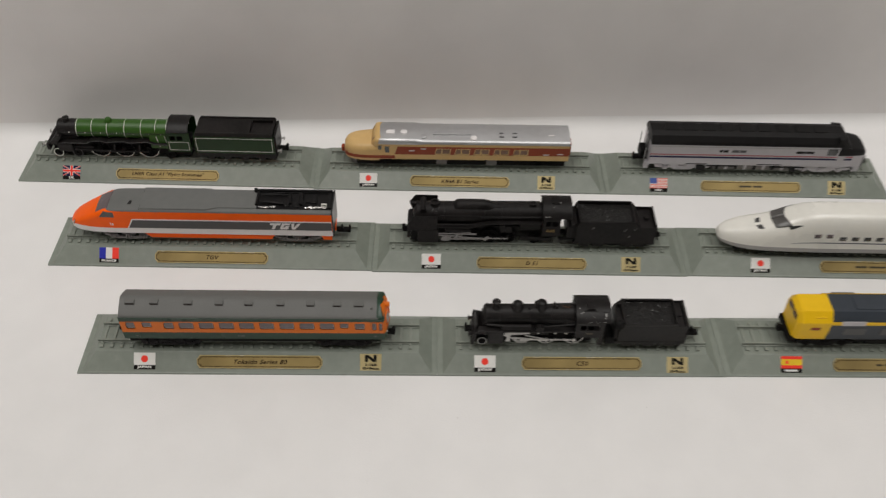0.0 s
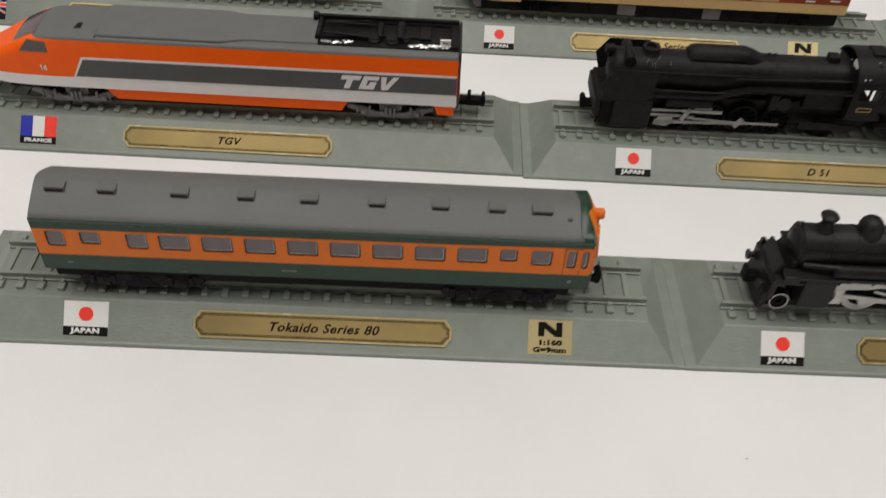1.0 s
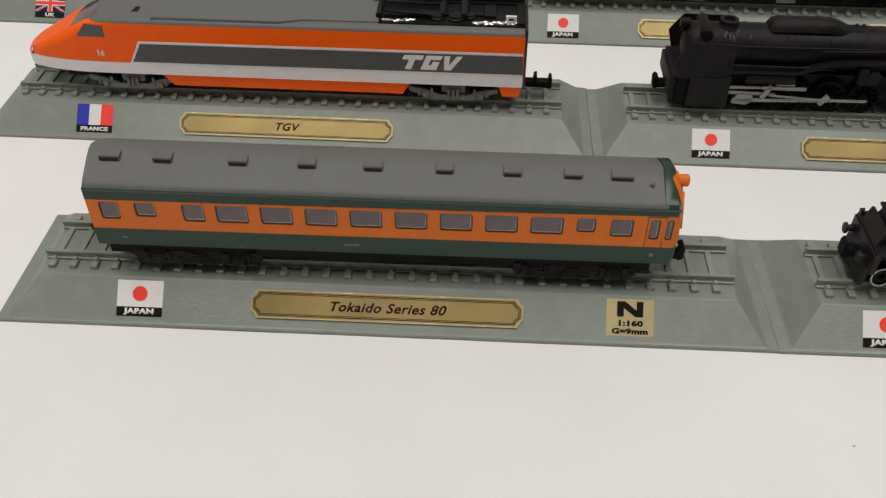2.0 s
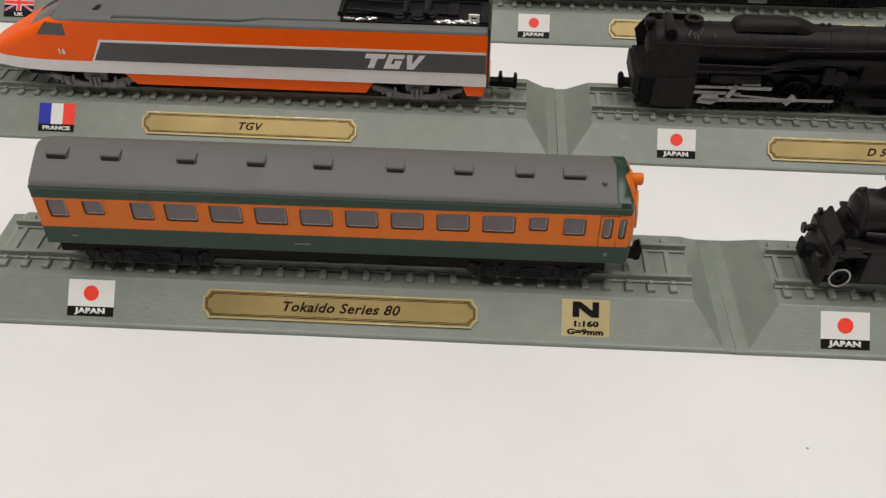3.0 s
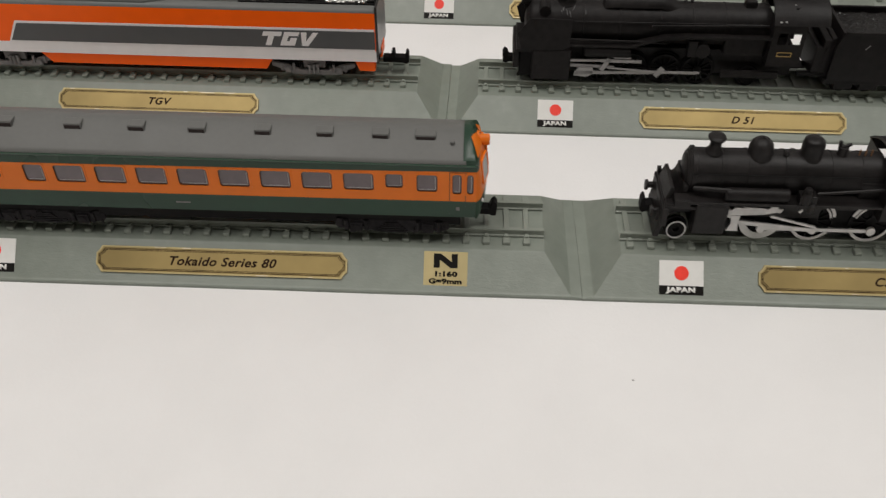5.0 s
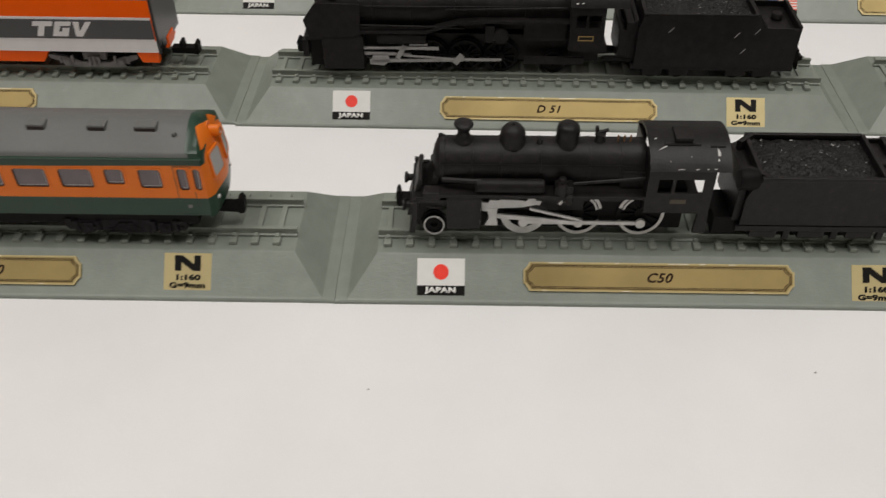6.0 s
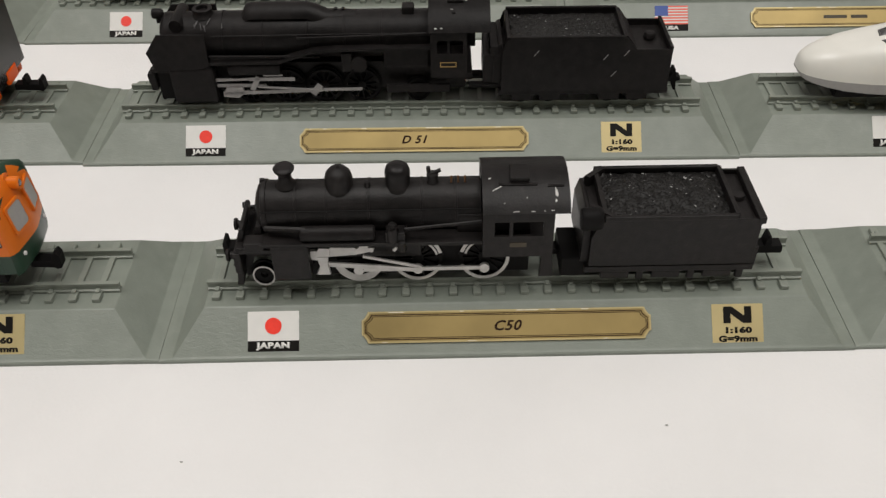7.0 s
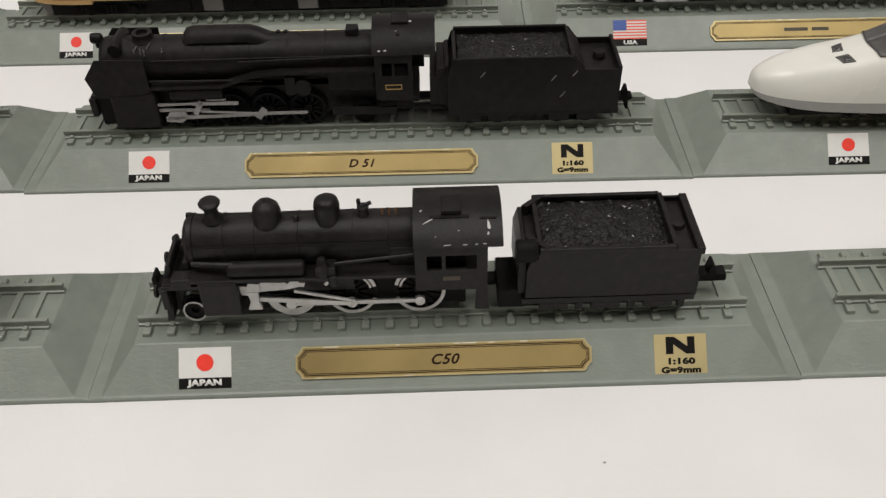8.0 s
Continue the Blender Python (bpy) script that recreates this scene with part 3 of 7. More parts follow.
display_stand("C2", "japan", 26.0, "KIHA 81 Series", (54.7, 111.4), 127.4, ds=(-0.25, -0.2, -0.2))
display_stand("C3", "usa", 25.1, (7, 5), (54.0, 111.2), 127.0, readable=False, ds=(-0.2, -0.2, -0.2))

# ---- helpers for the model trains: x along the track from the stand's left end, y across from the track's middle, z above the rails ----


FITTED = {"A1": (0.999, -0.05, 1.020), "A2": (0.995, 0.86, 1.046), "A3": (1.004, -0.77, 1.075), "B1": (0.988, 0.15, 1.010), "B2": (0.994, 0.95, 1.007), "B3": (1.000, 0.0, 1.010), "C1": (0.985, 0.03, 0.970), "C2": (0.992, 0.57, 1.005), "C3": (1.001, -0.10, 1.036),
          "B3 bullet_train_car": (1.0, -0.6, 1.01, -1.8, 1.0), "A1 railcar": (0.999, -0.3, 1.085, -1.8, 0.925), "A2 steam_locomotive": (0.968, 1.6, 1.11, -1.5, 1.0), "A2 tender": (0.990, 1.05, 1.115, -1.0, 1.0), "B2 steam_locomotive": (0.991, 0.94, 1.025, 0.9, 1.0), "B2 tender": (0.985, 1.6, 1.02, -0.3, 1.0)}  # length factor, shift along the stand, height factor, shift across, width factor


def train(key, name, label, x0, x1, category, yaw=0.0):
    ORIGIN[:] = ((x0 + x1) / 2, 0, 0)
    long, shift, high, aside, wide = FITTED.get(key + " " + name, FITTED[key] + (0.0, 1.0))
    m = on_stand(key, (x0 + x1) / 2 * long + shift, 18 + aside, 10) @ Matrix.Rotation(radians(yaw), 4, "Z") @ Matrix.Diagonal((long, wide, high, 1))
    return thing(name, m, label, category, "model trains on stands")


def xloft(sections, cap=True):
    """A skin over cross sections (x, [(y, z), ...]) of like count."""
    bm = bmesh.new()
    rows = [[bm.verts.new((x, y, z)) for y, z in pts] for x, pts in sections]
    n = len(rows[0])
    for a, b in zip(rows, rows[1:]):
        for k in range(n):
            j = (k + 1) % n
            bm.faces.new([a[k], a[j], b[j], b[k]])
    if cap:
        bm.faces.new(rows[0])
        bm.faces.new(rows[-1])
    bmesh.ops.recalc_face_normals(bm, faces=bm.faces)
    return bm


def keep(bm, axis, low=None, high=None):
    """Cuts a closed body square to an axis and keeps what lies between low and high, closed again."""
    normal = Vector([float(a == axis) for a in "xyz"])
    for value, sign in ((low, -1), (high, 1)):
        if value is not None:
            got = bmesh.ops.bisect_plane(bm, geom=bm.verts[:] + bm.edges[:] + bm.faces[:], plane_co=normal * value, plane_no=normal * sign, clear_outer=True)
            rim = [g for g in got["geom_cut"] if isinstance(g, bmesh.types.BMEdge)]
            bmesh.ops.holes_fill(bm, edges=rim, sides=0)
    return bm


def hull_section(w, zb, zt, r, rise=0.0, steps=6):
    """Half-width w, from zb to zt, the upper corners rounded by r and the roof arched by rise."""
    pts = [(-w, zb), (-w, zt - r)]
    for k in range(1, steps + 1):
        a = math.pi / 2 * k / steps
        pts.append((-(w - r) - r * math.cos(a), zt - r + r * math.sin(a)))
    half = len(pts)
    if rise:
        for k in range(1, 4):
            f = k / 4
            pts.append((-(w - r) * (1 - f), zt + rise * (1 - (1 - f) ** 2)))
    tip = [(0.0, zt + rise)]
    return pts + tip + [(-y, z) for y, z in reversed(pts)]


def panel(x0, x1, z0, z1, y0, y1, holes=(), bm=None):
    """A flat wall with rectangular openings right through it."""
    xs = sorted({x0, x1, *[h[0] for h in holes], *[h[1] for h in holes]})
    zs = sorted({z0, z1, *[h[2] for h in holes], *[h[3] for h in holes]})
    own = bmesh.new()

    def solid(i, k):
        if not (0 <= i < len(xs) - 1 and 0 <= k < len(zs) - 1):
            return False
        xm, zm = (xs[i] + xs[i + 1]) / 2, (zs[k] + zs[k + 1]) / 2
        return not any(a < xm < b and c < zm < d for a, b, c, d in holes)

    def quad(*pts):
        own.faces.new([own.verts.new(p) for p in pts])

    for i in range(len(xs) - 1):
        for k in range(len(zs) - 1):
            if not solid(i, k):
                continue
            a, b, c, d = xs[i], xs[i + 1], zs[k], zs[k + 1]
            quad((a, y0, c), (b, y0, c), (b, y0, d), (a, y0, d))
            quad((a, y1, c), (a, y1, d), (b, y1, d), (b, y1, c))
            if not solid(i - 1, k):
                quad((a, y0, c), (a, y0, d), (a, y1, d), (a, y1, c))
            if not solid(i + 1, k):
                quad((b, y0, c), (b, y1, c), (b, y1, d), (b, y0, d))
            if not solid(i, k - 1):
                quad((a, y0, c), (a, y1, c), (b, y1, c), (b, y0, c))
            if not solid(i, k + 1):
                quad((a, y0, d), (b, y0, d), (b, y1, d), (a, y1, d))
    bmesh.ops.remove_doubles(own, verts=own.verts, dist=1e-4)
    return join(bm, own)


def rounded(x0, x1, z0, z1, r, steps=3):
    """The outline of a block with round corners, in x and z."""
    pts = []
    for cx, cz, a0 in ((x1 - r, z1 - r, 0), (x0 + r, z1 - r, 90), (x0 + r, z0 + r, 180), (x1 - r, z0 + r, 270)):
        for k in range(steps + 1):
            a = radians(a0 + 90 * k / steps)
            pts.append((cx + r * math.cos(a), cz + r * math.sin(a)))
    return pts


def ring_plate(outer, inner, y0, y1):
    """A flat frame between two outlines of like count, from y0 to y1."""
    bm = bmesh.new()
    rings = [[bm.verts.new((x, y, z)) for x, z in pts] for pts, y in ((outer, y0), (outer, y1), (inner, y1), (inner, y0))]
    n = len(outer)
    for p, q in zip(rings, rings[1:] + rings[:1]):
        for k in range(n):
            bm.faces.new([p[k], p[(k + 1) % n], q[(k + 1) % n], q[k]])
    return bm


def both_sides(fn, *args):
    """Parts that stand on either side of a train: fn gets the sign of y."""
    for sign in (-1, 1):
        fn(sign, *args)


def arch(w, z0, rise, steps=16):
    """Points of a shallow arc from -w to w."""
    radius = (w * w + rise * rise) / (2 * rise)
    top = math.asin(min(1, w / radius))
    return [(radius * math.sin(-top + 2 * top * k / steps), z0 + rise - radius + radius * math.cos(-top + 2 * top * k / steps)) for k in range(steps + 1)]


def arched_roof(x0, x1, w, z0, rise, thick=0.6, bevel=0.0):
    outer, inner = arch(w, z0, rise), arch(w - thick, z0, rise - thick)
    return section(outer + inner[::-1], x0, x1, bevel)


HOOKS = {  # outlines of the moulded couplings, outwards and upwards
    "twin": [(0, 0.5), (5.9, 0.3), (7.0, 0), (7.6, 0.5), (7.6, 2.9), (7.2, 3.7), (6.7, 3.5), (6.5, 2.0), (3.6, 2.0), (3.4, 3.9), (2.6, 3.9), (2.3, 2.0), (0, 2.0)],
    "end": [(0, 0.6), (4.4, 0.4), (5.0, 0), (5.9, 0.3), (6.1, 2.9), (5.5, 3.8), (4.7, 3.3), (4.2, 2.0), (0, 2.1)],
    "spur": [(0, 0.2), (7.0, 0.2), (7.2, 0.7), (7.0, 1.8), (4.9, 1.8), (4.3, 4.0), (3.8, 4.1), (3.3, 1.9), (0, 1.9)],
    "cross": [(0, 0.9), (3.2, 0.9), (4.2, -1.5), (4.9, -1.5), (4.6, 0.9), (5.6, 1.2), (5.6, 2.0), (4.5, 2.2), (4.1, 4.2), (3.5, 4.2), (3.0, 2.2), (0, 2.2)],
}


def coupler(parent, x, z, way, style="twin"):
    """A black hook coupling; way: +1 towards greater x."""
    part("coupling", prism([(x + way * a, z + b) for a, b in HOOKS[style]], -1.3, 1.3, 0.1), DARK, parent, "black hook coupling")


def disc_wheel(parent, x, r, tyre=None, y=5.2):
    def one(sign):
        w = part("wheel", lathe([(0.01, -0.35), (r * 0.3, -0.5), (r * 0.35, 0.1), (r * 0.8, 0.15), (r * 0.84, 0.45), (r, 0.45), (r, -0.6), (r + 0.45, -0.7), (r + 0.45, -1.1), (0.01, -1.1)][::1],
                                (0, 0, 0), "y", 28), DARK, parent, m=Matrix.Translation((x, sign * y, r)) @ Matrix.Rotation(math.pi if sign < 0 else 0, 4, "Z"), smooth=35)
        if tyre:
            lo, hi = sorted((sign * (y + 0.42), sign * (y + 0.62)))
            part("tyre", ring((x, 0, r), r * 0.85, r * 0.99, lo, hi), tyre, w, "bright silver tyre")
            lo, hi = sorted((sign * (y - 1.2), sign * (y - 1.08)))
            part("tyre", ring((x, 0, r), r * 0.82, r + 0.4, lo, hi), tyre, w, "bright silver tyre")
    both_sides(one)


def spoked_disc(x, r, y0, y1, spokes):
    """Hub, spokes and rim in one piece."""
    bm = bmesh.new()
    n = spokes * 4
    radii = (0.02, r * 0.24, r * 0.84, r)
    front, back = ([[bm.verts.new((x + q * math.cos(6.283185 * k / n), y, r + q * math.sin(6.283185 * k / n))) for q in radii] for k in range(n)] for y in (y0, y1))
    for k in range(n):
        j = (k + 1) % n
        for i in range(3):
            if i == 1 and k % 4:
                continue
            bm.faces.new([front[k][i], front[j][i], front[j][i + 1], front[k][i + 1]])
            bm.faces.new([back[k][i], back[k][i + 1], back[j][i + 1], back[j][i]])
        bm.faces.new([front[k][3], front[j][3], back[j][3], back[k][3]])
        if k % 4:
            bm.faces.new([front[k][2], back[k][2], back[j][2], front[j][2]])
            bm.faces.new([front[k][1], front[j][1], back[j][1], back[k][1]])
        else:
            for e in (k, j):
                bm.faces.new([front[e][1], front[e][2], back[e][2], back[e][1]])
    bmesh.ops.recalc_face_normals(bm, faces=bm.faces)
    return bm


def spoked_wheel(parent, x, r, y=5.4, tyre=None, mat=None, spokes=14, arcs=((0, 360),), width=0.12):
    mat = mat or DARK
    def one(sign):
        lo, hi = sorted((sign * (y - 0.9), sign * y))
        bm = spoked_disc(x, r, lo, hi, spokes)
        ring((x, 0, r), r * 0.85, r + 0.5, sign * (y - 0.9), sign * (y - 1.3), 32, bm)
        w = part("driving_wheel", bm, mat, parent)
        if tyre:
            lo, hi = sorted((sign * y, sign * (y + 0.16)))
            for a0, a1, *out in arcs:
                f = out[0] if out else 0.985
                part("tyre", ring((x, 0, r), r * (f - (width if f > 0.9 else 0.08)), r * f, lo, hi, 40, None, a0, a1), tyre, w, "bright silver tyre paint")
    both_sides(one)


def bogie(parent, x0, x1, mat, y=7.2, r=2.75, axles=2, z1=5.2, z0=0.9, slim=False):
    """A truck: two sculpted side frames with axle boxes and springs over its wheels."""
    mid = (x0 + x1) / 2
    b = part("bogie", box(mid - 3.2, mid + 3.2, -y + 0.8, y - 0.8, 2.6, 5.0, 0.3), mat, parent)
    def frame_side(sign):
        lo, hi = sorted((sign * (y - 0.8), sign * y))
        lo2, hi2 = sorted((sign * (y - 0.2), sign * (y + 0.45)))
        h = x1 - x0
        pts = [(x0, 3.4), (x0 + 0.6, 2.4), (x0 + h * 0.28, 2.3), (x0 + h * 0.36, z0 + 0.2), (x1 - h * 0.36, z0 + 0.2), (x1 - h * 0.28, 2.3), (x1 - 0.6, 2.4), (x1, 3.4), (x1, z1 - 0.8), (x1 - h * 0.25, z1 - 0.2), (mid, z1), (x0 + h * 0.25, z1 - 0.2), (x0, z1 - 0.8)]
        if slim:  # an open, sagging beam with the dark wheels behind it
            pts = [(x0, 4.7), (x0, 3.5), (x0 + 3, 2.5), (x0 + 6.4, 0.9), (x1 - 6.4, 0.9), (x1 - 3, 2.5), (x1, 3.5), (x1, 4.7), (x1 - 4.6, 3.9), (x1 - 8.2, 2.3), (x0 + 8.2, 2.3), (x0 + 4.6, 3.9)]
        bm = prism(pts, lo, hi, 0.12)
        step = (x1 - x0) * 0.62 / max(1, axles - 1)
        for k in range(axles):
            x = mid - step * (axles - 1) / 2 + step * k
            box(x - (0.8 if slim else 1.1), x + (0.8 if slim else 1.1), lo2, hi2, 1.5, 3.4 if slim else 3.9, 0.2, bm)
            lathe([(0.01, 0), (0.75, 0), (0.55, 0.4), (0.01, 0.45)], (x, sign * (y + 0.4) if sign > 0 else -y - 0.85, 2.6), "y", 10, bm)
            for dx in (-1.7, 1.7):
                rod((x + dx, sign * (y + 0.1), 2.2), (x + dx, sign * (y + 0.1), 4.4), 0.4, 6, bm)
        for dx in (-1.2, 0, 1.2):
            rod((mid + dx, sign * (y + 0.1), 1.5), (mid + dx, sign * (y + 0.1), 4.2), 0.45, 7, bm)
        part("side_frame", bm, mat, b)
    both_sides(frame_side)
    step = (x1 - x0) * 0.62 / max(1, axles - 1)
    for k in range(axles):
        disc_wheel(b, mid - step * (axles - 1) / 2 + step * k, r)
    return b


def dusty_bogie(parent, x0, x1, y, seed):
    """A truck whose side is a tangle of springs, boxes and brake gear under dust."""
    rng = random.Random(seed)
    mid, h = (x0 + x1) / 2, x1 - x0
    b = part("bogie", box(mid - 3.2, mid + 3.2, -y + 0.8, y - 0.8, 2.6, 5.0, 0.3), DARK, parent)

    def frame_side(sign):
        lo, hi = sorted((sign * (y - 0.8), sign * y))
        pts = [(x0, 2.6), (x0 + 0.8, 1.7), (x0 + h * 0.3, 1.5), (x0 + h * 0.4, 0.9), (x1 - h * 0.4, 0.9), (x1 - h * 0.3, 1.5), (x1 - 0.8, 1.7), (x1, 2.6), (x1 - 0.4, 4.0), (mid, 4.4), (x0 + 0.4, 4.0)]
        bm = prism(pts, lo, hi, 0.12)

        def stud(x, z, w, t, out):
            box(x - w, x + w, *sorted((sign * (y - 0.2), sign * (y + out))), z - t, z + t, 0.12, bm)
        for x in (mid - h * 0.31, mid + h * 0.31):
            stud(x, 2.5, 1.3, 1.1, 0.6)
            lathe([(0.01, 0), (0.8, 0), (0.6, 0.4), (0.01, 0.45)], (x, sign * (y + 0.5) if sign > 0 else -y - 0.95, 2.5), "y", 10, bm)
            for dx in (-2.3, 2.3):
                rod((x + dx, sign * (y + 0.2), 1.8), (x + dx, sign * (y + 0.2), 4.2), 0.55, 7, bm)
        for k in range(5):
            stud(mid, 1.5 + 0.5 * k, 3.6 - 0.5 * k, 0.17, 0.45)
        for _ in range(16):
            stud(rng.uniform(x0 + 1, x1 - 1), rng.uniform(1.4, 4.2), rng.uniform(0.25, 0.8), rng.uniform(0.2, 0.5), rng.uniform(0.15, 0.6))
        part("side_frame", bm, DUSTY, b)
    both_sides(frame_side)
    for x in (mid - h * 0.31, mid + h * 0.31):
        disc_wheel(b, x, 2.75)
    return b


def coal(parent, x0, x1, w, z, seed, hump=0.8):
    """Moulded coal: a jagged sheet, fuller in the middle."""
    rng = random.Random(seed)
    bm = bmesh.new()
    nx, ny = int((x1 - x0) / 0.33), int(2 * w / 0.33)
    grid = []
    for i in range(nx + 1):
        row = []
        for k in range(ny + 1):
            u, v = i / nx, 2 * k / ny - 1
            h = hump * (1 - v * v) * min(1, 6 * u, 6 * (1 - u)) + 0.35 * noise.noise((i * 0.18, k * 0.18, seed)) + rng.uniform(-0.12, 0.12)
            row.append(bm.verts.new((x0 + (x1 - x0) * u + rng.uniform(-0.12, 0.12), w * v, z + h)))
        grid.append(row)
    for i in range(nx):
        for k in range(ny):
            a, b, c, d = grid[i][k], grid[i + 1][k], grid[i + 1][k + 1], grid[i][k + 1]
            if rng.random() < 0.5:
                bm.faces.new([a, b, c]), bm.faces.new([a, c, d])
            else:
                bm.faces.new([a, b, d]), bm.faces.new([b, c, d])
    load = tagged(part("coal_load", bm, COAL, parent, "glinting black moulded coal"), kind="stuff")
    # pale specks strewn on top as painted glints
    bm = None
    for _ in range(34):
        u, v = rng.uniform(0.04, 0.96), rng.uniform(-0.9, 0.9)
        r, h = rng.choice((0.07, 0.09, 0.12, 0.2)), hump * (1 - v * v) * min(1, 6 * u, 6 * (1 - u))
        own = bmesh.new()
        bmesh.ops.create_icosphere(own, subdivisions=1, radius=r, matrix=Matrix.Translation((x0 + (x1 - x0) * u, w * v, z + h + 0.22)) @ Matrix.Rotation(rng.uniform(0, 3), 4, "Z") @ Matrix.Diagonal((1.7, 0.7, 0.5, 1)))
        bm = own if bm is None else join(bm, own)
    tagged(part("coal_glints", bm, GLINT, load, "glints painted as bright flecks on the coal"), kind="stuff")


def cab_shell(parent, x0, x1, w, z0, z1, holes, mat, front=True):
    """Cab sides with window openings and a front wall."""
    def side(sign):
        lo, hi = sorted((sign * w, sign * (w - 0.55)))
        part("cab_side", panel(x0, x1, z0, z1, lo, hi, holes), mat, parent)
    both_sides(side)
    if front:
        part("cab_front", box(x0, x0 + 0.5, -w + 0.55, w - 0.55, z0, z1, 0), mat, parent)


def tender_body(parent, x0, x1, w, z0, top, mat, wall=0.55):
    """An open water and coal tank: side walls whose top edge follows (x, z) points."""
    pts = [(x0, z0), *top, (x1, z0)]
    def side(sign):
        lo, hi = sorted((sign * w, sign * (w - wall)))
        part("tank_side", prism(pts, lo, hi, 0.12), mat, parent)
    both_sides(side)
    part("tank_floor", box(x0 + 0.3, x1 - 0.3, -w + wall, w - wall, z0 + 0.2, min(z for _, z in top if z > 14) - 0.9), mat, parent)
    part("tank_end", box(x1 - wall, x1 - 0.02, -w + wall, w - wall, z0 + 0.1, top[-1][1] - 0.1, 0.1), mat, parent)


# ---- orange and green railcar ----
def railcar():
    t = train("A1", "railcar", "orange and dark green model railcar with a grey roof", 23.4, 145.2, "model train", 0.1)
    xl, xr, w = 24.5, 143.2, 8.9
    zs = (6.4, 10.5, 17.9)
    tilt = Matrix(((1, 0, 0, 0), (0, 1, 0, 0), (-0.009, 0, 1, 0.72), (0, 0, 0, 1)))  # the roof sits a little lower towards the cab

    part("lower_body", box(xl, xr, -w, w, zs[0], zs[1]), CAR_GREEN, t, "dark green lower body")
    part("cornice", prism([(xl, 17.35), (112, 17.65), (xr, 18.0), (xr, 19.6), (xl, 19.95)], -w - 0.03, w + 0.03), CAR_GREEN, t, "dark green strip under the roof")

    def front():
        """The wedge-shaped cab end: outlines that draw in and back towards the top."""
        levels = []
        for z, xa, ya, xb, yb, xc in ((5.8, 143.2, 8.75, 144.1, 7.2, 144.8), (7.2, 143.3, 8.9, 144.4, 7.3, 145.4), (12.0, 143.4, 8.9, 144.5, 7.4, 145.7), (16.6, 143.4, 8.9, 144.3, 7.3, 145.2),
                                      (18.9, 143.2, 8.9, 144.0, 7.0, 144.7), (20.3, 143.0, 8.4, 143.6, 6.5, 144.2), (21.4, 142.6, 6.5, 143.1, 5.2, 143.7), (22.4, 142.0, 4.2, 142.5, 3.4, 143.1), (23.4, 141.4, 1.4, 141.8, 1.0, 142.3)):
            half = [(140.4, -ya), (xa, -ya), (xa + 0.9 * (xb - xa) * 0.6, -ya + 0.42 * (ya - yb)), (xb, -yb), (xb + 0.62 * (xc - xb), -0.5 * yb), (xc, -0.12 * yb)]
            levels.append((z, half + [(x, -y) for x, y in reversed(half)]))
        bm = loft(levels, cap=True, bottom=True)
        bmesh.ops.recalc_face_normals(bm, faces=bm.faces)
        return bm

    part("front_skirt", keep(keep(front(), "x", xr, None), "z", None, zs[1]), CAR_GREEN, t, "dark green lower cab front", smooth=25)
    face = keep(keep(front(), "x", xr, None), "z", zs[1], None)
    part("cab_front", face, CAR_ORANGE, t, "orange wedge-shaped cab front", smooth=25)
    rim = keep(keep(front(), "x", None, 143.9), "z", zs[2], None)
    bmesh.ops.scale(rim, vec=(1, 1.012, 1), verts=rim.verts)
    bmesh.ops.translate(rim, vec=(0, 0, 0.08), verts=rim.verts)
    part("roof_front", rim, CAR_GREEN, t, "dark green band round the roof end", smooth=30)
    for sign, apex in ((-1, 141.9), (1, 142.7)):  # the orange paint runs back in a point on either side of the lamp
        flash = keep(front(), "z", 20.2, None)
        flash = keep(flash, "y", None, 0) if sign < 0 else keep(flash, "y", 0, None)
        for lean in (0.35, -0.45):
            bmesh.ops.bisect_plane(flash, geom=flash.verts[:] + flash.edges[:] + flash.faces[:], plane_co=(apex, 3.0 * sign, 21), plane_no=(-1.0, lean * sign, 0), clear_outer=True)
        bmesh.ops.translate(flash, vec=(0.05, 0.05 * sign, 0.16), verts=flash.verts)
        part("orange_flash", flash, CAR_ORANGE, t, "orange paint drawn to a point beside the lamp", smooth=30)
    wins = [(a + 0.7 * (146 - a) / 120, b + 0.7 * (146 - a) / 120) for a, b in [(26.2, 30.4), (33.5, 38.0), (43.3, 48.0), *[(50.2 + 9.14 * k, 57.0 + 9.14 * k) for k in range(8)], (123.4, 127.4), (130.2, 134.9), (138.0, 140.2), (141.2, 142.8)]]
    holes = [(a, b, 12.2 if a > 136 else 13.4 if 122 < a < 128 or 33 < a < 43 else 12.6, 17.3 if a > 136 else 17.05) for a, b in wins]

    def side(sign):
        lo, hi = sorted((sign * w, sign * (w - 0.6)))
        wall = part("side_wall", panel(xl, xr, zs[1], zs[2], lo, hi, holes), CAR_ORANGE, t, "orange window band")
        for a, b, c, d in holes:
            lo2, hi2 = sorted((sign * (w - 0.28), sign * (w - 0.55)))
            pane = part("window", box(a, b, lo2, hi2, c, d), PANE, wall, "smoky clear plastic pane")
            rim = ring_plate(rounded(a - 0.28, b + 0.28, c - 0.3, d + 0.26, 0.5), rounded(a + 0.08, b - 0.08, c + 0.1, d - 0.08, 0.65), *sorted((sign * (w - 0.2), sign * (w + 0.11))))
            part("window_surround", rim, CAR_ORANGE, wall)
            rim = ring_plate(rounded(a - 0.02, b + 0.02, c - 0.02, d + 0.02, 0.3), rounded(a + 0.26, b - 0.26, c + 0.30, d - 0.24, 0.6), *sorted((sign * (w - 0.32), sign * (w - 0.12))))
            part("window_frame", rim, SEAL, wall, "dark recessed window frame")
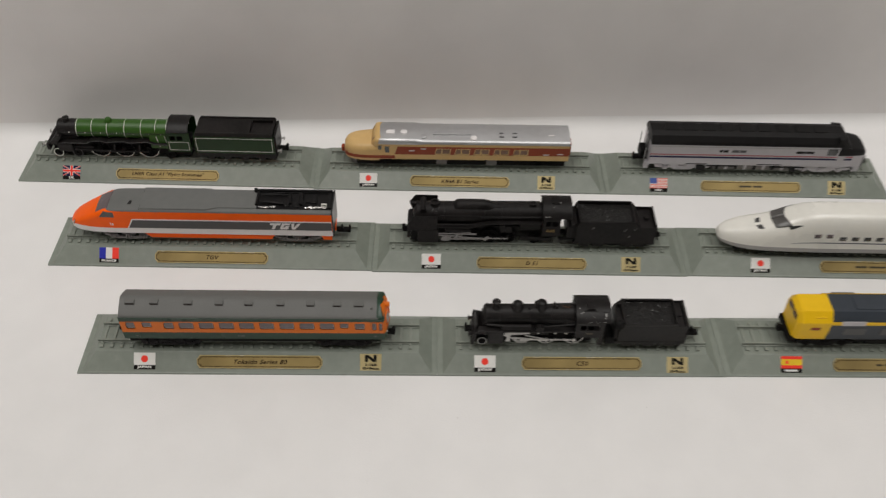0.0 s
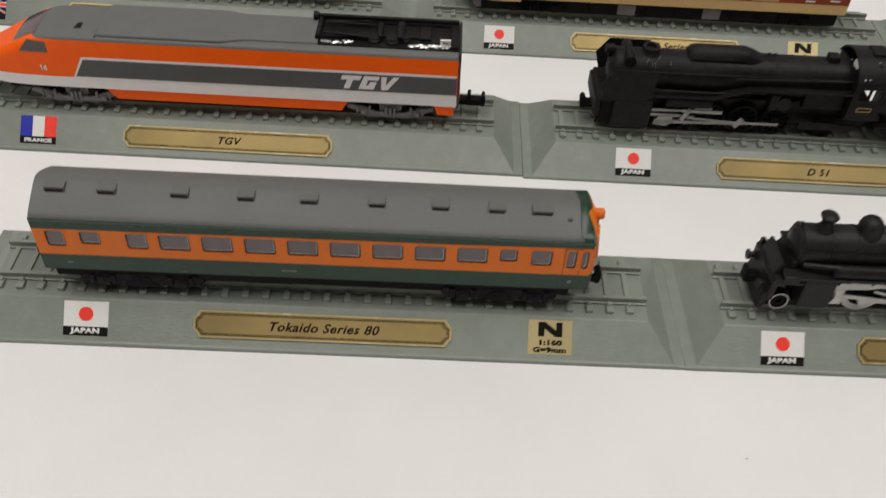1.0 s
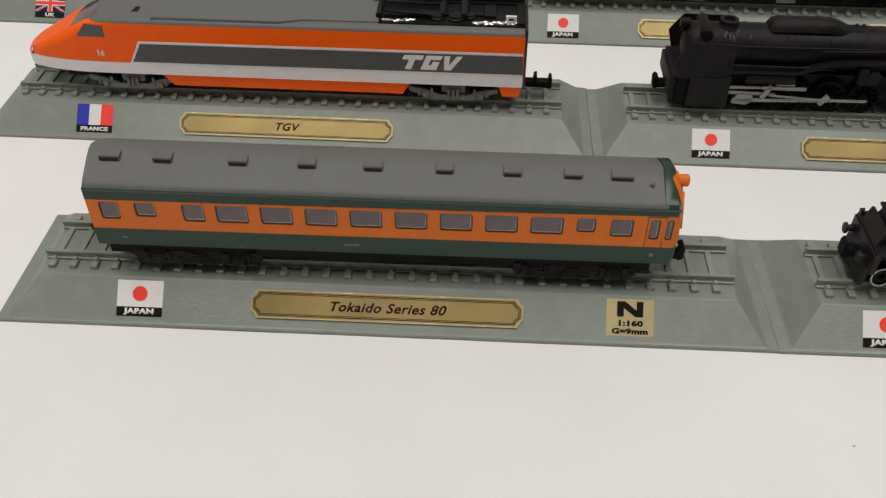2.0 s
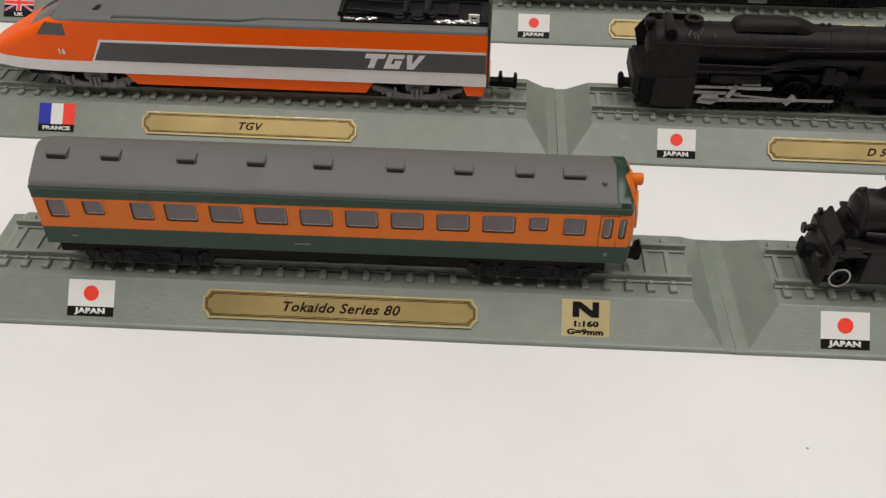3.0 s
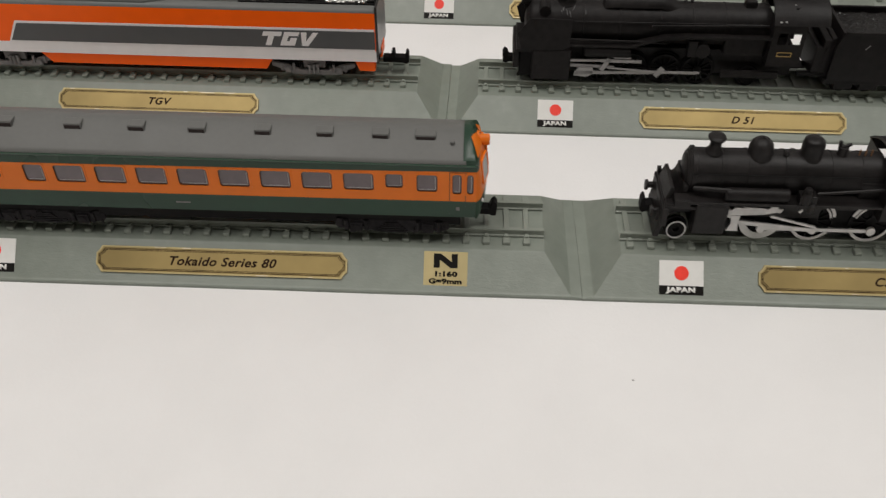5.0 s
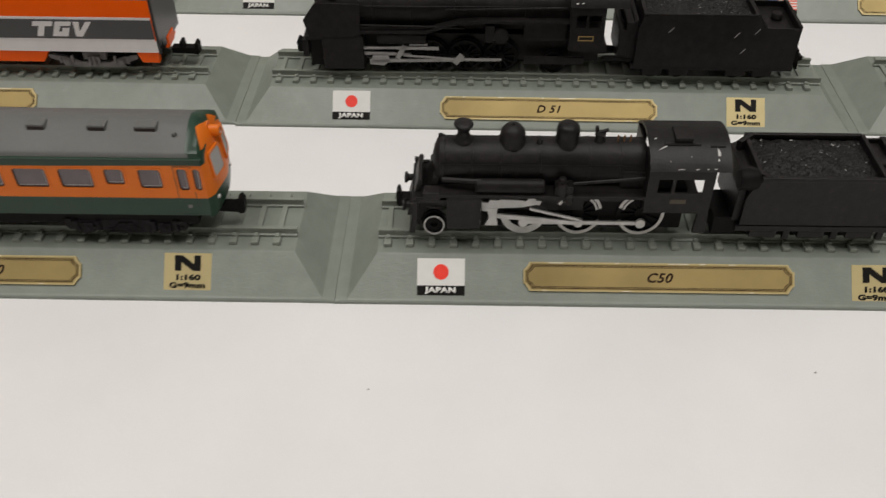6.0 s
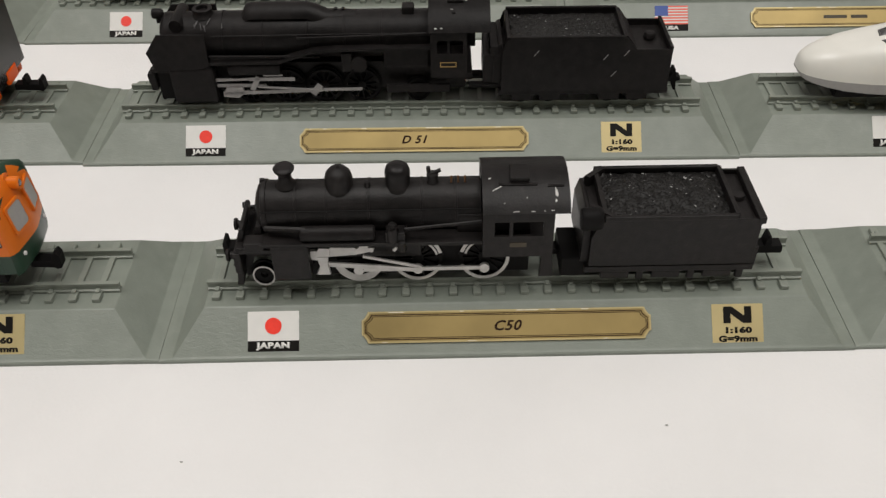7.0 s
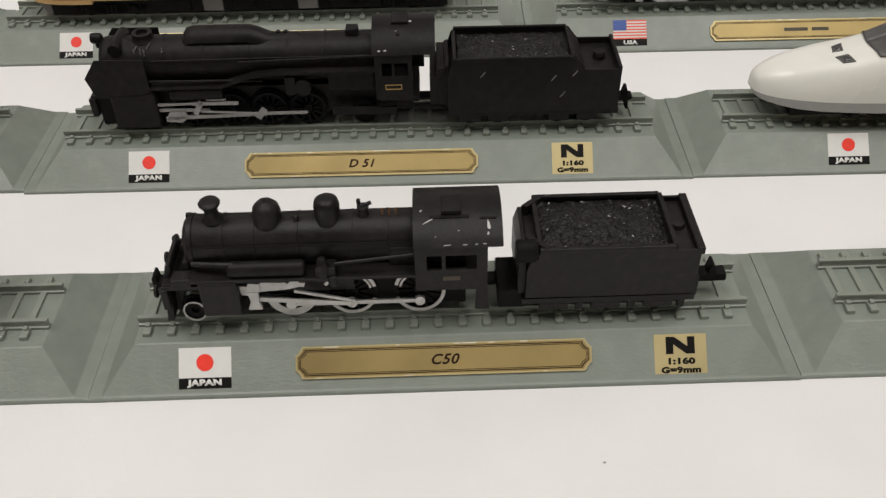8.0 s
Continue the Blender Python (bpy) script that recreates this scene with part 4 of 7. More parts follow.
            # pale strips paint the glints along each pane's bottom and right
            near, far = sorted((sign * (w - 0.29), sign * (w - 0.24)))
            part("painted_glint", box(a + 0.6, b - 0.5, near, far, c + 0.48, c + 0.66), S_GREY, pane, "pale strip painted as a glint")
            part("painted_glint", box(b - 0.62, b - 0.5, near, far, c + 0.7, d - 0.7), S_GREY, pane, "pale strip painted as a glint")
    both_sides(side)
    part("rear_wall", box(xl + 0.02, xl + 0.6, -w + 0.6, w - 0.6, zs[1], zs[2]), CAR_ORANGE, t)
    part("interior", box(xl + 2, xr - 1, -w + 1.6, w - 1.6, 6.6, 13.0), DARK, t, "dark inner block")
    # roof
    half = [(-8.96, 19.4), (-8.95, 19.7), (-8.75, 20.1), (-8.2, 20.5), (-6.4, 21.4), (-4.5, 22.3), (-2.6, 23.15), (-1.2, 23.65)]
    curve = half + [(0, 23.85)] + [(-y, z) for y, z in reversed(half)]
    roof = section(curve + [(w - 1, 18.6), (-w + 1, 18.6)], xl + 0.3, 140.7, 0)
    for v in roof.verts:  # the eaves run level while the crown falls
        if v.co.x > 80:
            v.co.z += 0.75 * (23.85 - v.co.z) / 4.5
            v.co.x += 0.5 * (23.85 - v.co.z) / 4.5
    part("roof", roof, CAR_ROOF, t, "matt grey arched roof", tilt, smooth=30)
    lampx = part("headlamp", lathe([(0.01, 0), (1.15, 0), (1.25, 2.8), (1.0, 3.1), (0.75, 2.9), (0.01, 2.7)], (142.9, 0, 20.6), "x", 18), CAR_ORANGE, t, "round orange headlamp", smooth=40)
    part("lamp_housing", lathe([(0.01, 0), (0.5, 0.3), (1.5, 2.0), (1.6, 3.0), (0.01, 3.1)], (140.6, 0, 20.9), "x", 18), CAR_ORANGE, lampx, smooth=40)
    part("lens", lathe([(0.01, 0), (0.7, 0), (0.5, 0.2), (0.01, 0.25)], (145.75, 0, 20.6), "x", 14), PANE, lampx)
    for a, b in ((27.4, 4.3), (38.4, 3.9), (53.6, 3.9), (67.6, 3.7), (80.8, 3.8), (95.2, 3.6), (108.6, 3.7), (120.6, 3.7), (129.9, 4.5)):
        v = part("roof_vent", box(a, a + b, -3.8, -1.0, 22.2, 23.85, 0.3), CAR_ROOF, t, "", tilt)
        # dark strip puts the near face's shade into colour
        part("vent_shade", box(a + 0.25, a + b - 0.25, -3.86, -3.7, 22.3, 23.45, 0.05), VENT_SHADE, v, "dark strip for the shade on the vent front", tilt)
    part("roof_vent", lathe([(0.01, 0), (0.5, 0), (0.45, 0.5), (0.01, 0.6)], (138.0, -4.6, 22.1), "z", 10), CAR_ROOF, t)
    gutter = box(xl + 0.2, 143.6, -9.2, -8.8, 18.95, 19.4, 0.15)
    for v in gutter.verts:
        v.co.z += 0.75 * (v.co.x - xl) / 119
    part("gutter", gutter, GUTTER, t, "glossy green gutter", tilt, smooth=40)
    # cab front glass
    for sign in (-1, 1):
        at = Matrix.Translation((145.0, sign * 3.8, 16.1)) @ Matrix.Rotation(radians(-80 * sign), 4, "Z") @ Matrix.Rotation(radians(7 * sign), 4, "X")
        # pale grey colour stands in for the reflection on the glass
        part("windscreen", box(-2.3, 2.3, -0.16, 0.16, -2.5, 2.5, 0.12), S_GREY, t, "windscreen pane with its reflection painted pale grey", at)
        rim = ring_plate(rounded(-2.7, 2.7, -2.9, 2.9, 0.7), rounded(-2.2, 2.2, -2.4, 2.4, 0.7), -0.24, 0.24)
        part("windscreen_frame", rim, CAR_ORANGE, t, "orange moulded windscreen frame", at)
        part("wiper", rod((0.4, -0.3 * sign, -2.9), (-0.5, -0.3 * sign, -1.7), 0.12, 6), DARK, t, "", at)
        part("tail_lamp", lathe([(0.01, 0), (0.45, 0), (0.4, 0.5), (0.01, 0.6)], (144.5, sign * 6.0, 9.2), "x", 12), T_WHITE, t)
    part("cab_door", panel(137.5, 141.1, 6.6, 17.75, -8.96, -8.9, [(137.62, 140.98, 6.8, 17.65)]), CAR_GREEN, t, "door outline")
    for a, b in ((30.0, 31.2), (76.4, 79.6), (139.0, 139.8)):
        part("marking", box(a, b, -8.97, -8.9, 8.2, 8.55 if b - a > 1 else 9.0), BOGIE, t, "tiny white marking")
    # below the floor
    under = part("underframe", box(26, 140, -7.6, 7.6, 3.4, 5.9, 0.2), DARK, t, "black underframe")
    for a, b, z in ((58, 66, 2.4), (68, 78, 2.0), (80, 92, 2.6), (95, 104, 2.2), (106, 111, 2.8)):
        part("equipment_box", box(a, b, -6.4, 6.4, z, 4.6, 0.25), DARK, under)
    dusty_bogie(t, 30.8, 58.6, 7.7, 31)
    dusty_bogie(t, 111.4, 137.6, 7.7, 32)
    coupler(t, 142.2, 1.6, 1, "end")
    part("coupling", box(19.8, 24, -1.2, 1.2, 4.0, 5.4, 0.2), DARK, t, "black hook coupling")


railcar()


# ---- black engine with a wide cab, and its tender ----
def small_engine():
    t = train("A2", "steam_locomotive", "matt black model steam locomotive with silver side rods", 13.0, 79.5, "model train")
    boiler = part("boiler", lathe([(0.01, 0), (4.0, 0), (4.5, 0.5), (4.7, 1.2), (4.7, 43.0), (0.01, 43.0)], (20.2, 0, 14.1), "x", 40), BLACK, t, smooth=40)
    for x in (27.3, 33.2, 41.4, 51.6, 58.2):
        part("boiler_band", lathe([(4.65, 0), (4.8, 0.05), (4.8, 0.45), (4.65, 0.5)], (x, 0, 14.1), "x", 40), BLACK, boiler, smooth=40)
    door = part("smokebox_door", lathe([(0.01, 0), (1.6, 0.15), (3.2, 0.6), (3.7, 1.0), (0.01, 1.1)], (19.3, 0, 14.2), "x", 28), BLACK, boiler, smooth=40)
    part("door_handle", rod((19.2, -1.4, 14.2), (19.2, 1.4, 14.2), 0.25, 8), BLACK, door)
    part("chimney", lathe([(2.1, 0), (1.7, 0.5), (1.3, 1.0), (1.25, 2.0), (1.6, 2.6), (1.95, 3.0), (2.05, 3.3), (1.8, 3.6), (1.0, 3.75), (0.01, 3.8)], (25.8, 0, 18.7), "z", 28), BLACK, t, smooth=40)
    part("sand_dome", lathe([(3.0, 0), (2.7, 0.6), (2.72, 1.6), (2.45, 2.7), (1.7, 3.5), (0.35, 3.85), (0.3, 4.15), (0.01, 4.2)], (36.0, 0, 18.1), "z", 28), BLACK, t, smooth=40)
    part("steam_dome", lathe([(2.8, 0), (2.4, 0.5), (2.45, 2.9), (2.2, 3.7), (1.5, 4.2), (0.01, 4.35)], (47.3, 0, 18.1), "z", 28), BLACK, t, smooth=40)
    valve = part("safety_valve", lathe([(1.2, 0), (1.0, 0.4), (0.9, 1.2), (1.15, 1.3), (1.1, 1.7), (0.01, 1.8)], (54.0, 0, 18.7), "z", 14), BLACK, t, smooth=40)
    part("valve_spindle", rod((53.4, 0.4, 19.6), (53.2, 0.5, 21.4), 0.4, 8), BLACK, valve)
    part("lever", rod((53.6, 0, 20.3), (55.6, 0.3, 20.9), 0.35, 8), BLACK, valve)
    part("pipe_stub", lathe([(0.6, 0), (0.5, 0.9), (0.01, 1.0)], (41.5, -1.0, 18.7), "z", 10), BLACK, t)
    for x in (57.6, 58.9, 60.2):
        part("whistle", lathe([(0.22, 0), (0.15, 0.6), (0.26, 0.7), (0.15, 1.3), (0.01, 1.35)], (x, -0.6, 18.95), "z", 8), COPPER, t, "small brass whistle")
    part("handrail", rod((21, -4.6, 16.0), (62.8, -4.6, 16.0), 0.14, 6), DARK, t)
    part("smokebox_ring", lathe([(4.65, 0), (4.9, 0.1), (4.9, 1.0), (4.65, 1.1)], (20.9, 0, 14.1), "x", 40), BLACK, boiler, smooth=40)
    # running plate and fittings
    def side(sign):
        lo, hi = sorted((sign * 4.0, sign * 7.9))
        part("running_board", box(20.5, 63.4, lo, hi, 10.7, 11.3, 0.1), BLACK, t)
        lo, hi = sorted((sign * 5.0, sign * 7.7))
        part("air_tank", lathe([(0.01, 0), (1.1, 0.1), (1.45, 0.5), (1.45, 14.2), (1.1, 14.6), (0.01, 14.7)], (28.2, sign * 6.2, 12.4), "x", 20), BLACK_MATT, t, smooth=40)
        pump = part("feed_pump", box(44.8, 48.6, lo, hi, 10.2, 13.2, 0.3), BLACK, t)
        part("pump_body", lathe([(0.9, 0), (1.15, 0.2), (1.15, 2.4), (0.8, 2.9), (1.0, 3.1), (0.7, 3.6), (0.01, 3.7)], (46.2, sign * 7.2, 11.4), "z", 14), BLACK, pump, smooth=40)
        part("pump_body", lathe([(0.8, 0), (0.95, 0.2), (0.95, 2.0), (0.01, 2.3)], (47.9, sign * 7.3, 9.4), "z", 14), BLACK, pump, smooth=40)
        part("steam_pipe", rod((48.5, sign * 6.7, 13.4), (63.2, sign * 6.4, 14.6), 0.32, 8), BLACK, t)
        part("steam_pipe", rod((21.5, sign * 5.2, 13.0), (29.6, sign * 6.4, 13.4), 0.55, 8), BLACK, t)
        cyl = part("cylinder", box(22.4, 29.8, *sorted((sign * 4.0, sign * 8.1)), 3.4, 10.8, 0.5), BLACK, t)
        part("cylinder_cover", lathe([(0.01, 0), (1.7, 0), (1.85, 0.4), (0.01, 0.5)], (29.4, sign * 6.4, 6.4), "x", 18), BLACK, cyl, smooth=40)
        part("valve_chest", lathe([(0.01, 0), (1.1, 0), (1.2, 7.4), (0.01, 7.6)], (22.4, sign * 6.2, 10.0), "x", 16), BLACK, cyl, smooth=40)
        part("step", box(15.8, 18.6, *sorted((sign * 5.0, -7.4 if sign < 0 else 5.8)), 9.9, 10.4, 0.1), BLACK, t)
        part("ash_pan", prism([(30, 7.8), (62, 7.8), (62, 10.7), (30, 10.7)], *sorted((sign * 3.0, sign * 4.4))), BLACK, t)
        part("guard_iron", prism([(15.8, 6.0), (18.4, 9.4), (24.0, 9.4), (24.0, 5.6), (18.0, 5.4), (16.6, 1.0), (15.8, 1.0)], *sorted((sign * 2.2, sign * 3.4)), 0.1), BLACK, t)
    both_sides(side)
    part("main_frame", box(23.2, 73, -4.0, 4.0, 1.4, 10.8, 0.2), DARK, t)
    part("front_frame", box(16, 23.4, -3.0, 3.0, 6.0, 10.2, 0.2), DARK, t)
    part("front_deck", box(15.4, 23.0, -7.6, 6.0, 9.2, 10.0, 0.15), BLACK, t)
    fairing = [(16.6, 9.9), (17.6, 10.1), (18.5, 10.7), (19.2, 11.7), (19.6, 13.0), (20.6, 13.0), (20.6, 9.9)]
    part("deck_plate", prism(fairing, -4.6, 4.6, 0.08), BLACK, t, smooth=40)
    part("deck_step", box(17.4, 21.2, -7.6, -4.6, 9.8, 11.4, 0.3), BLACK, t)
    post = part("marker_lamp", box(15.5, 16.2, 4.7, 5.4, 9.8, 10.9, 0.1), BLACK, t)
    part("lens", lathe([(0.01, 0), (0.55, 0), (0.6, 0.8), (0.01, 0.9)], (15.3, 5.05, 10.9), "x", 12), BLACK, post, smooth=40)
    part("buffer_beam", box(15.0, 16.4, -7.9, 6.2, 5.0, 9.4, 0.3), BLACK, t)
    part("pilot_plate", prism([(15.1, 5.6), (16.3, 5.6), (15.6, 1.0), (14.3, 1.0)], -6.2, 6.0, 0.15), BLACK, t)
    part("front_lamp", lathe([(0.01, 0), (0.45, 0), (0.5, 0.9), (0.01, 1.0)], (20.6, 1.2, 18.75), "x", 14), BLACK, t, smooth=40)
    coupler(t, 19.0, 3.8, -1)
    for y in (-4.8, 4.6):
        part("buffer", lathe([(0.01, 0), (1.1, 0.1), (1.2, 0.6), (0.7, 0.9), (0.7, 2.4), (0.01, 2.4)], (12.9, y, 6.9), "x", 14), BLACK, t, smooth=40)
    part("front_shield", prism([(14.0, 4.8), (15.4, 4.8), (17.4, 12.4), (17.2, 13.1), (16.5, 13.1)], -5.4, 3.6, 0.12), BLACK, t)
    disc_wheel(t, 19.7, 2.3, SILVER, 4.7)
    spoked_wheel(t, 38.9, 5.1, 4.4, SILVER, DARK, 14, ((196, 338),), 0.30)
    spoked_wheel(t, 50.7, 5.1, 4.4, SILVER, DARK, 14, ((200, 340), (14, 50), (12, 54, 0.80)), 0.13)
    spoked_wheel(t, 64.0, 5.1, 4.4, SILVER, DARK, 14, ((200, 372), (126, 164), (122, 166, 0.80)), 0.13)
    def gear(sign):
        def flat(name, pts, y0, y1):
            return part(name, prism(pts, *sorted((sign * y0, sign * y1)), 0.06), SILVER, t, "bright silver rod")

        def bar(name, x0, z0, x1, z1, h, off):
            d = Vector((x1 - x0, z1 - z0)).normalized()
            n = Vector((-d.y, d.x)) * h / 2
            a, b = Vector((x0, z0)), Vector((x1, z1))
            return flat(name, [tuple(p) for p in (a + n, b + n, b - n, a - n)], 5.1 + off, 5.5 + off)

        side = bar("side_rod", 38.2, 3.4, 64.8, 3.4, 0.8, 0)
        for x in (38.9, 50.7, 64.0):
            part("crank_pin", ring((x, 0, 3.5), 0.05, 1.0, *sorted((sign * 5.1, sign * 5.8)), 16), SILVER, side)
        flat("slide_bracket", [(29.4, 8.8), (29.8, 6.9), (31.0, 6.6), (31.4, 7.4), (33.6, 7.4), (33.6, 9.2), (31.5, 9.4), (31.2, 8.7)], 5.7, 6.5)
        flat("crosshead", [(30.6, 3.4), (33.4, 3.4), (33.0, 5.2), (33.2, 7.4), (31.0, 7.4), (31.4, 5.2)], 5.8, 6.6)
        flat("slide_bar", [(33.4, 7.2), (38.4, 7.5), (41.8, 8.2), (41.6, 9.0), (33.6, 9.3)], 5.7, 6.2)
        flat("valve_link", [(38.6, 8.9), (42.0, 8.2), (42.4, 9.2), (41.2, 9.3), (41.0, 10.0), (39.6, 10.0), (39.4, 9.4)], 6.0, 6.5)
        bar("eccentric_rod", 40.0, 7.3, 50.6, 4.8, 0.55, 1.0)
        bar("connecting_rod", 33.0, 5.3, 50.7, 3.7, 0.95, 0.6)
        flat("valve_pin", [(45.8, 8.6), (46.6, 9.4), (46.9, 8.8), (46.3, 8.2)], 6.0, 6.4)
        part("splasher", box(33.5, 51.5, *sorted((sign * 3.0, sign * 4.9)), 6.0, 10.8, 0.2), BLACK, t)
    both_sides(gear)
    # cab
    cab = part("cab", box(63.6, 76.1, -7.2, 7.2, 7.4, 8.4), BLACK, t)
    cab_shell(cab, 63.4, 76.9, 8.15, 8.0, 17.8, [(65.6, 68.4, 12.5, 15.5), (69.1, 74.9, 12.5, 15.5)], BLACK)
    roof = part("cab_roof", arched_roof(63.3, 79.7, 8.75, 17.6, 3.5, 0.55, 0.0), BLACK, t, "worn black arched cab roof with white chips", smooth=30)
    part("roof_hatch", box(68.6, 72.2, -3.6, 1.0, 20.2, 21.45, 0.15), BLACK, roof)
    part("roof_rib", box(66.4, 73.6, -4.3, -3.6, 19.9, 20.65, 0.08), BLACK, roof)
    part("roof_rib", box(75.6, 78.6, -4.6, -4.1, 19.8, 20.55, 0.1), BLACK, roof)
    rng = random.Random(12)

    def roof_z(y):
        radius = (8.75 ** 2 + 3.5 ** 2) / 7.0
        return 17.6 + 3.5 - radius + math.sqrt(radius * radius - y * y)

    for x, y, l, wd, tilt in ((66.3, -4.6, 3.2, 0.22, 30), (77.2, -5.6, 0.7, 2.2, 8), (77.0, -6.9, 0.4, 0.7, 0), (64.8, -2.6, 0.9, 0.3, 30), (70.4, -2.2, 0.8, 0.35, 15), (76.4, -8.3, 0.9, 0.2, 0),
                              (69.5, -8.4, 1.8, 0.16, 4), (72.8, -8.4, 1.1, 0.14, 0), (74.8, -8.35, 0.5, 0.14, 0), (71.6, -6.4, 0.3, 0.2, 0), (67.4, -7.2, 0.3, 0.2, 40)):
        n = 9
        ragged = [(l / 2 * math.cos(6.283 * k / n) * rng.uniform(0.5, 1.1), wd / 2 * math.sin(6.283 * k / n) * rng.uniform(0.5, 1.2)) for k in range(n)]
        slope = math.degrees(math.asin(-y / ((8.75 ** 2 + 3.5 ** 2) / 7.0)))
        part("paint_chip", plate(ragged, -0.05, 0.05), CHIP, roof, "ragged white chip", Matrix.Translation((x, y, roof_z(y))) @ Matrix.Rotation(radians(slope), 4, "X") @ Matrix.Rotation(radians(tilt), 4, "Z"))
    part("number_board", box(68.6, 71.8, -8.25, -8.15, 10.2, 11.1), FAINT, cab, "faint brass plate")
    part("firebox", box(58.5, 64, -5.0, 5.0, 8.5, 15, 0.6), BLACK, t)
    part("cab_floor", box(63.8, 75.0, -4.5, 4.5, 6.2, 7.4, 0.2), BLACK, t)
    part("cab_step", prism([(74.6, 3.2), (77.4, 3.2), (77.0, 8.2), (74.9, 8.2)], -8.0, -7.2, 0.1), BLACK, t)
    part("cab_step", prism([(74.6, 3.2), (77.4, 3.2), (77.0, 8.2), (74.9, 8.2)], 7.2, 8.0, 0.1), BLACK, t)

    d = train("A2", "tender", "matt black model tender heaped with moulded coal", 80.0, 121.0, "model train")
    tender_body(d, 83.0, 114.6, 8.05, 4.9, [(83.0, 11.0), (84.0, 13.6), (85.6, 15.0), (109.8, 15.0), (110.2, 14.6), (114.6, 14.6)], BLACK)
    part("coal_board", box(109.4, 110.3, -7.5, 7.5, 10, 15.7, 0.15), BLACK, d)
    part("coal_board", box(85.0, 85.9, -6.4, 6.4, 10, 15.6, 0.15), BLACK, d)
    for s in (-1, 1):
        part("rim", box(85.2, 109.9, *sorted((s * 7.2, s * 8.15)), 14.7, 15.6, 0.25), BLACK, d)
    part("rear_rim", box(113.8, 115.3, -8.1, 8.1, 13.6, 15.0, 0.25), BLACK, d)
    part("water_hatch", lathe([(1.4, 0), (1.4, 1.0), (1.2, 1.3), (0.01, 1.4)], (112.0, 0, 13.2), "z", 18), BLACK, d, smooth=40)
    coal(d, 86.0, 109.4, 7.3, 14.4, 3, 1.3)
    for s in (-1, 1):
        part("corner_board", plate([(83.0, s * 4.8), (83.9, s * 4.2), (87.4, s * 7.3), (86.6, s * 8.0)], 10.5, 15.7), BLACK, d)
    part("front_plate", prism([(81.6, 5.0), (83.2, 5.0), (83.2, 14.0), (82.4, 14.0), (81.6, 11.5)], -6.8, 6.8, 0.2), BLACK, d)
    part("brake_post", lathe([(0.01, 0), (1.7, 0.1), (2.0, 0.5), (2.0, 3.6), (1.6, 4.2), (0.01, 4.3)], (80.8, -6.7, 14.4), "x", 18), DARK, d, smooth=40)
    part("apron", box(78.0, 83.2, -6.6, 3.0, 1.6, 5.6, 0.3), DARK, d)
    frame_bar = part("tender_frame", box(83.4, 114.2, -6.9, 6.9, 3.6, 5.0, 0.2), DARK, d)
    for s in (-1, 1):
        part("sole_bar", box(82.4, 115.2, *sorted((s * 6.9, s * 7.9)), 3.3, 4.6, 0.2), BLACK, frame_bar)
        for x in (88.5, 98.5, 108.5):
            part("axle_box", box(x - 2.8, x + 2.8, *sorted((s * 6.7, s * 7.8)), 1.7, 3.4, 0.3), BLACK, frame_bar)
        for x in (93.5, 103.5, 113.0):
            part("brake_hanger", box(x - 0.7, x + 0.7, *sorted((s * 6.6, s * 7.5)), 1.2, 3.6, 0.2), BLACK, frame_bar)
    for x in (88.5, 98.5, 108.5):
        disc_wheel(d, x, 2.7)
    part("rear_beam", box(114.4, 115.5, -7.6, 7.6, 4.0, 8.2, 0.2), BLACK, d)
    part("drawbar", box(70.8, 84, -1.4, 1.4, 2.6, 3.6, 0.2), DARK, d)
    coupler(d, 116.2, 1.6, 1, "spur")
    part("coupler_box", box(113.6, 117.6, -2.0, 2.0, 1.2, 4.6, 0.2), DARK, d)
    for y in (-6.6, 6.6):
        part("lamp_bracket", rod((115.0, y, 8), (115.0, y, 14.6), 0.25, 6), BLACK, d)


small_engine()

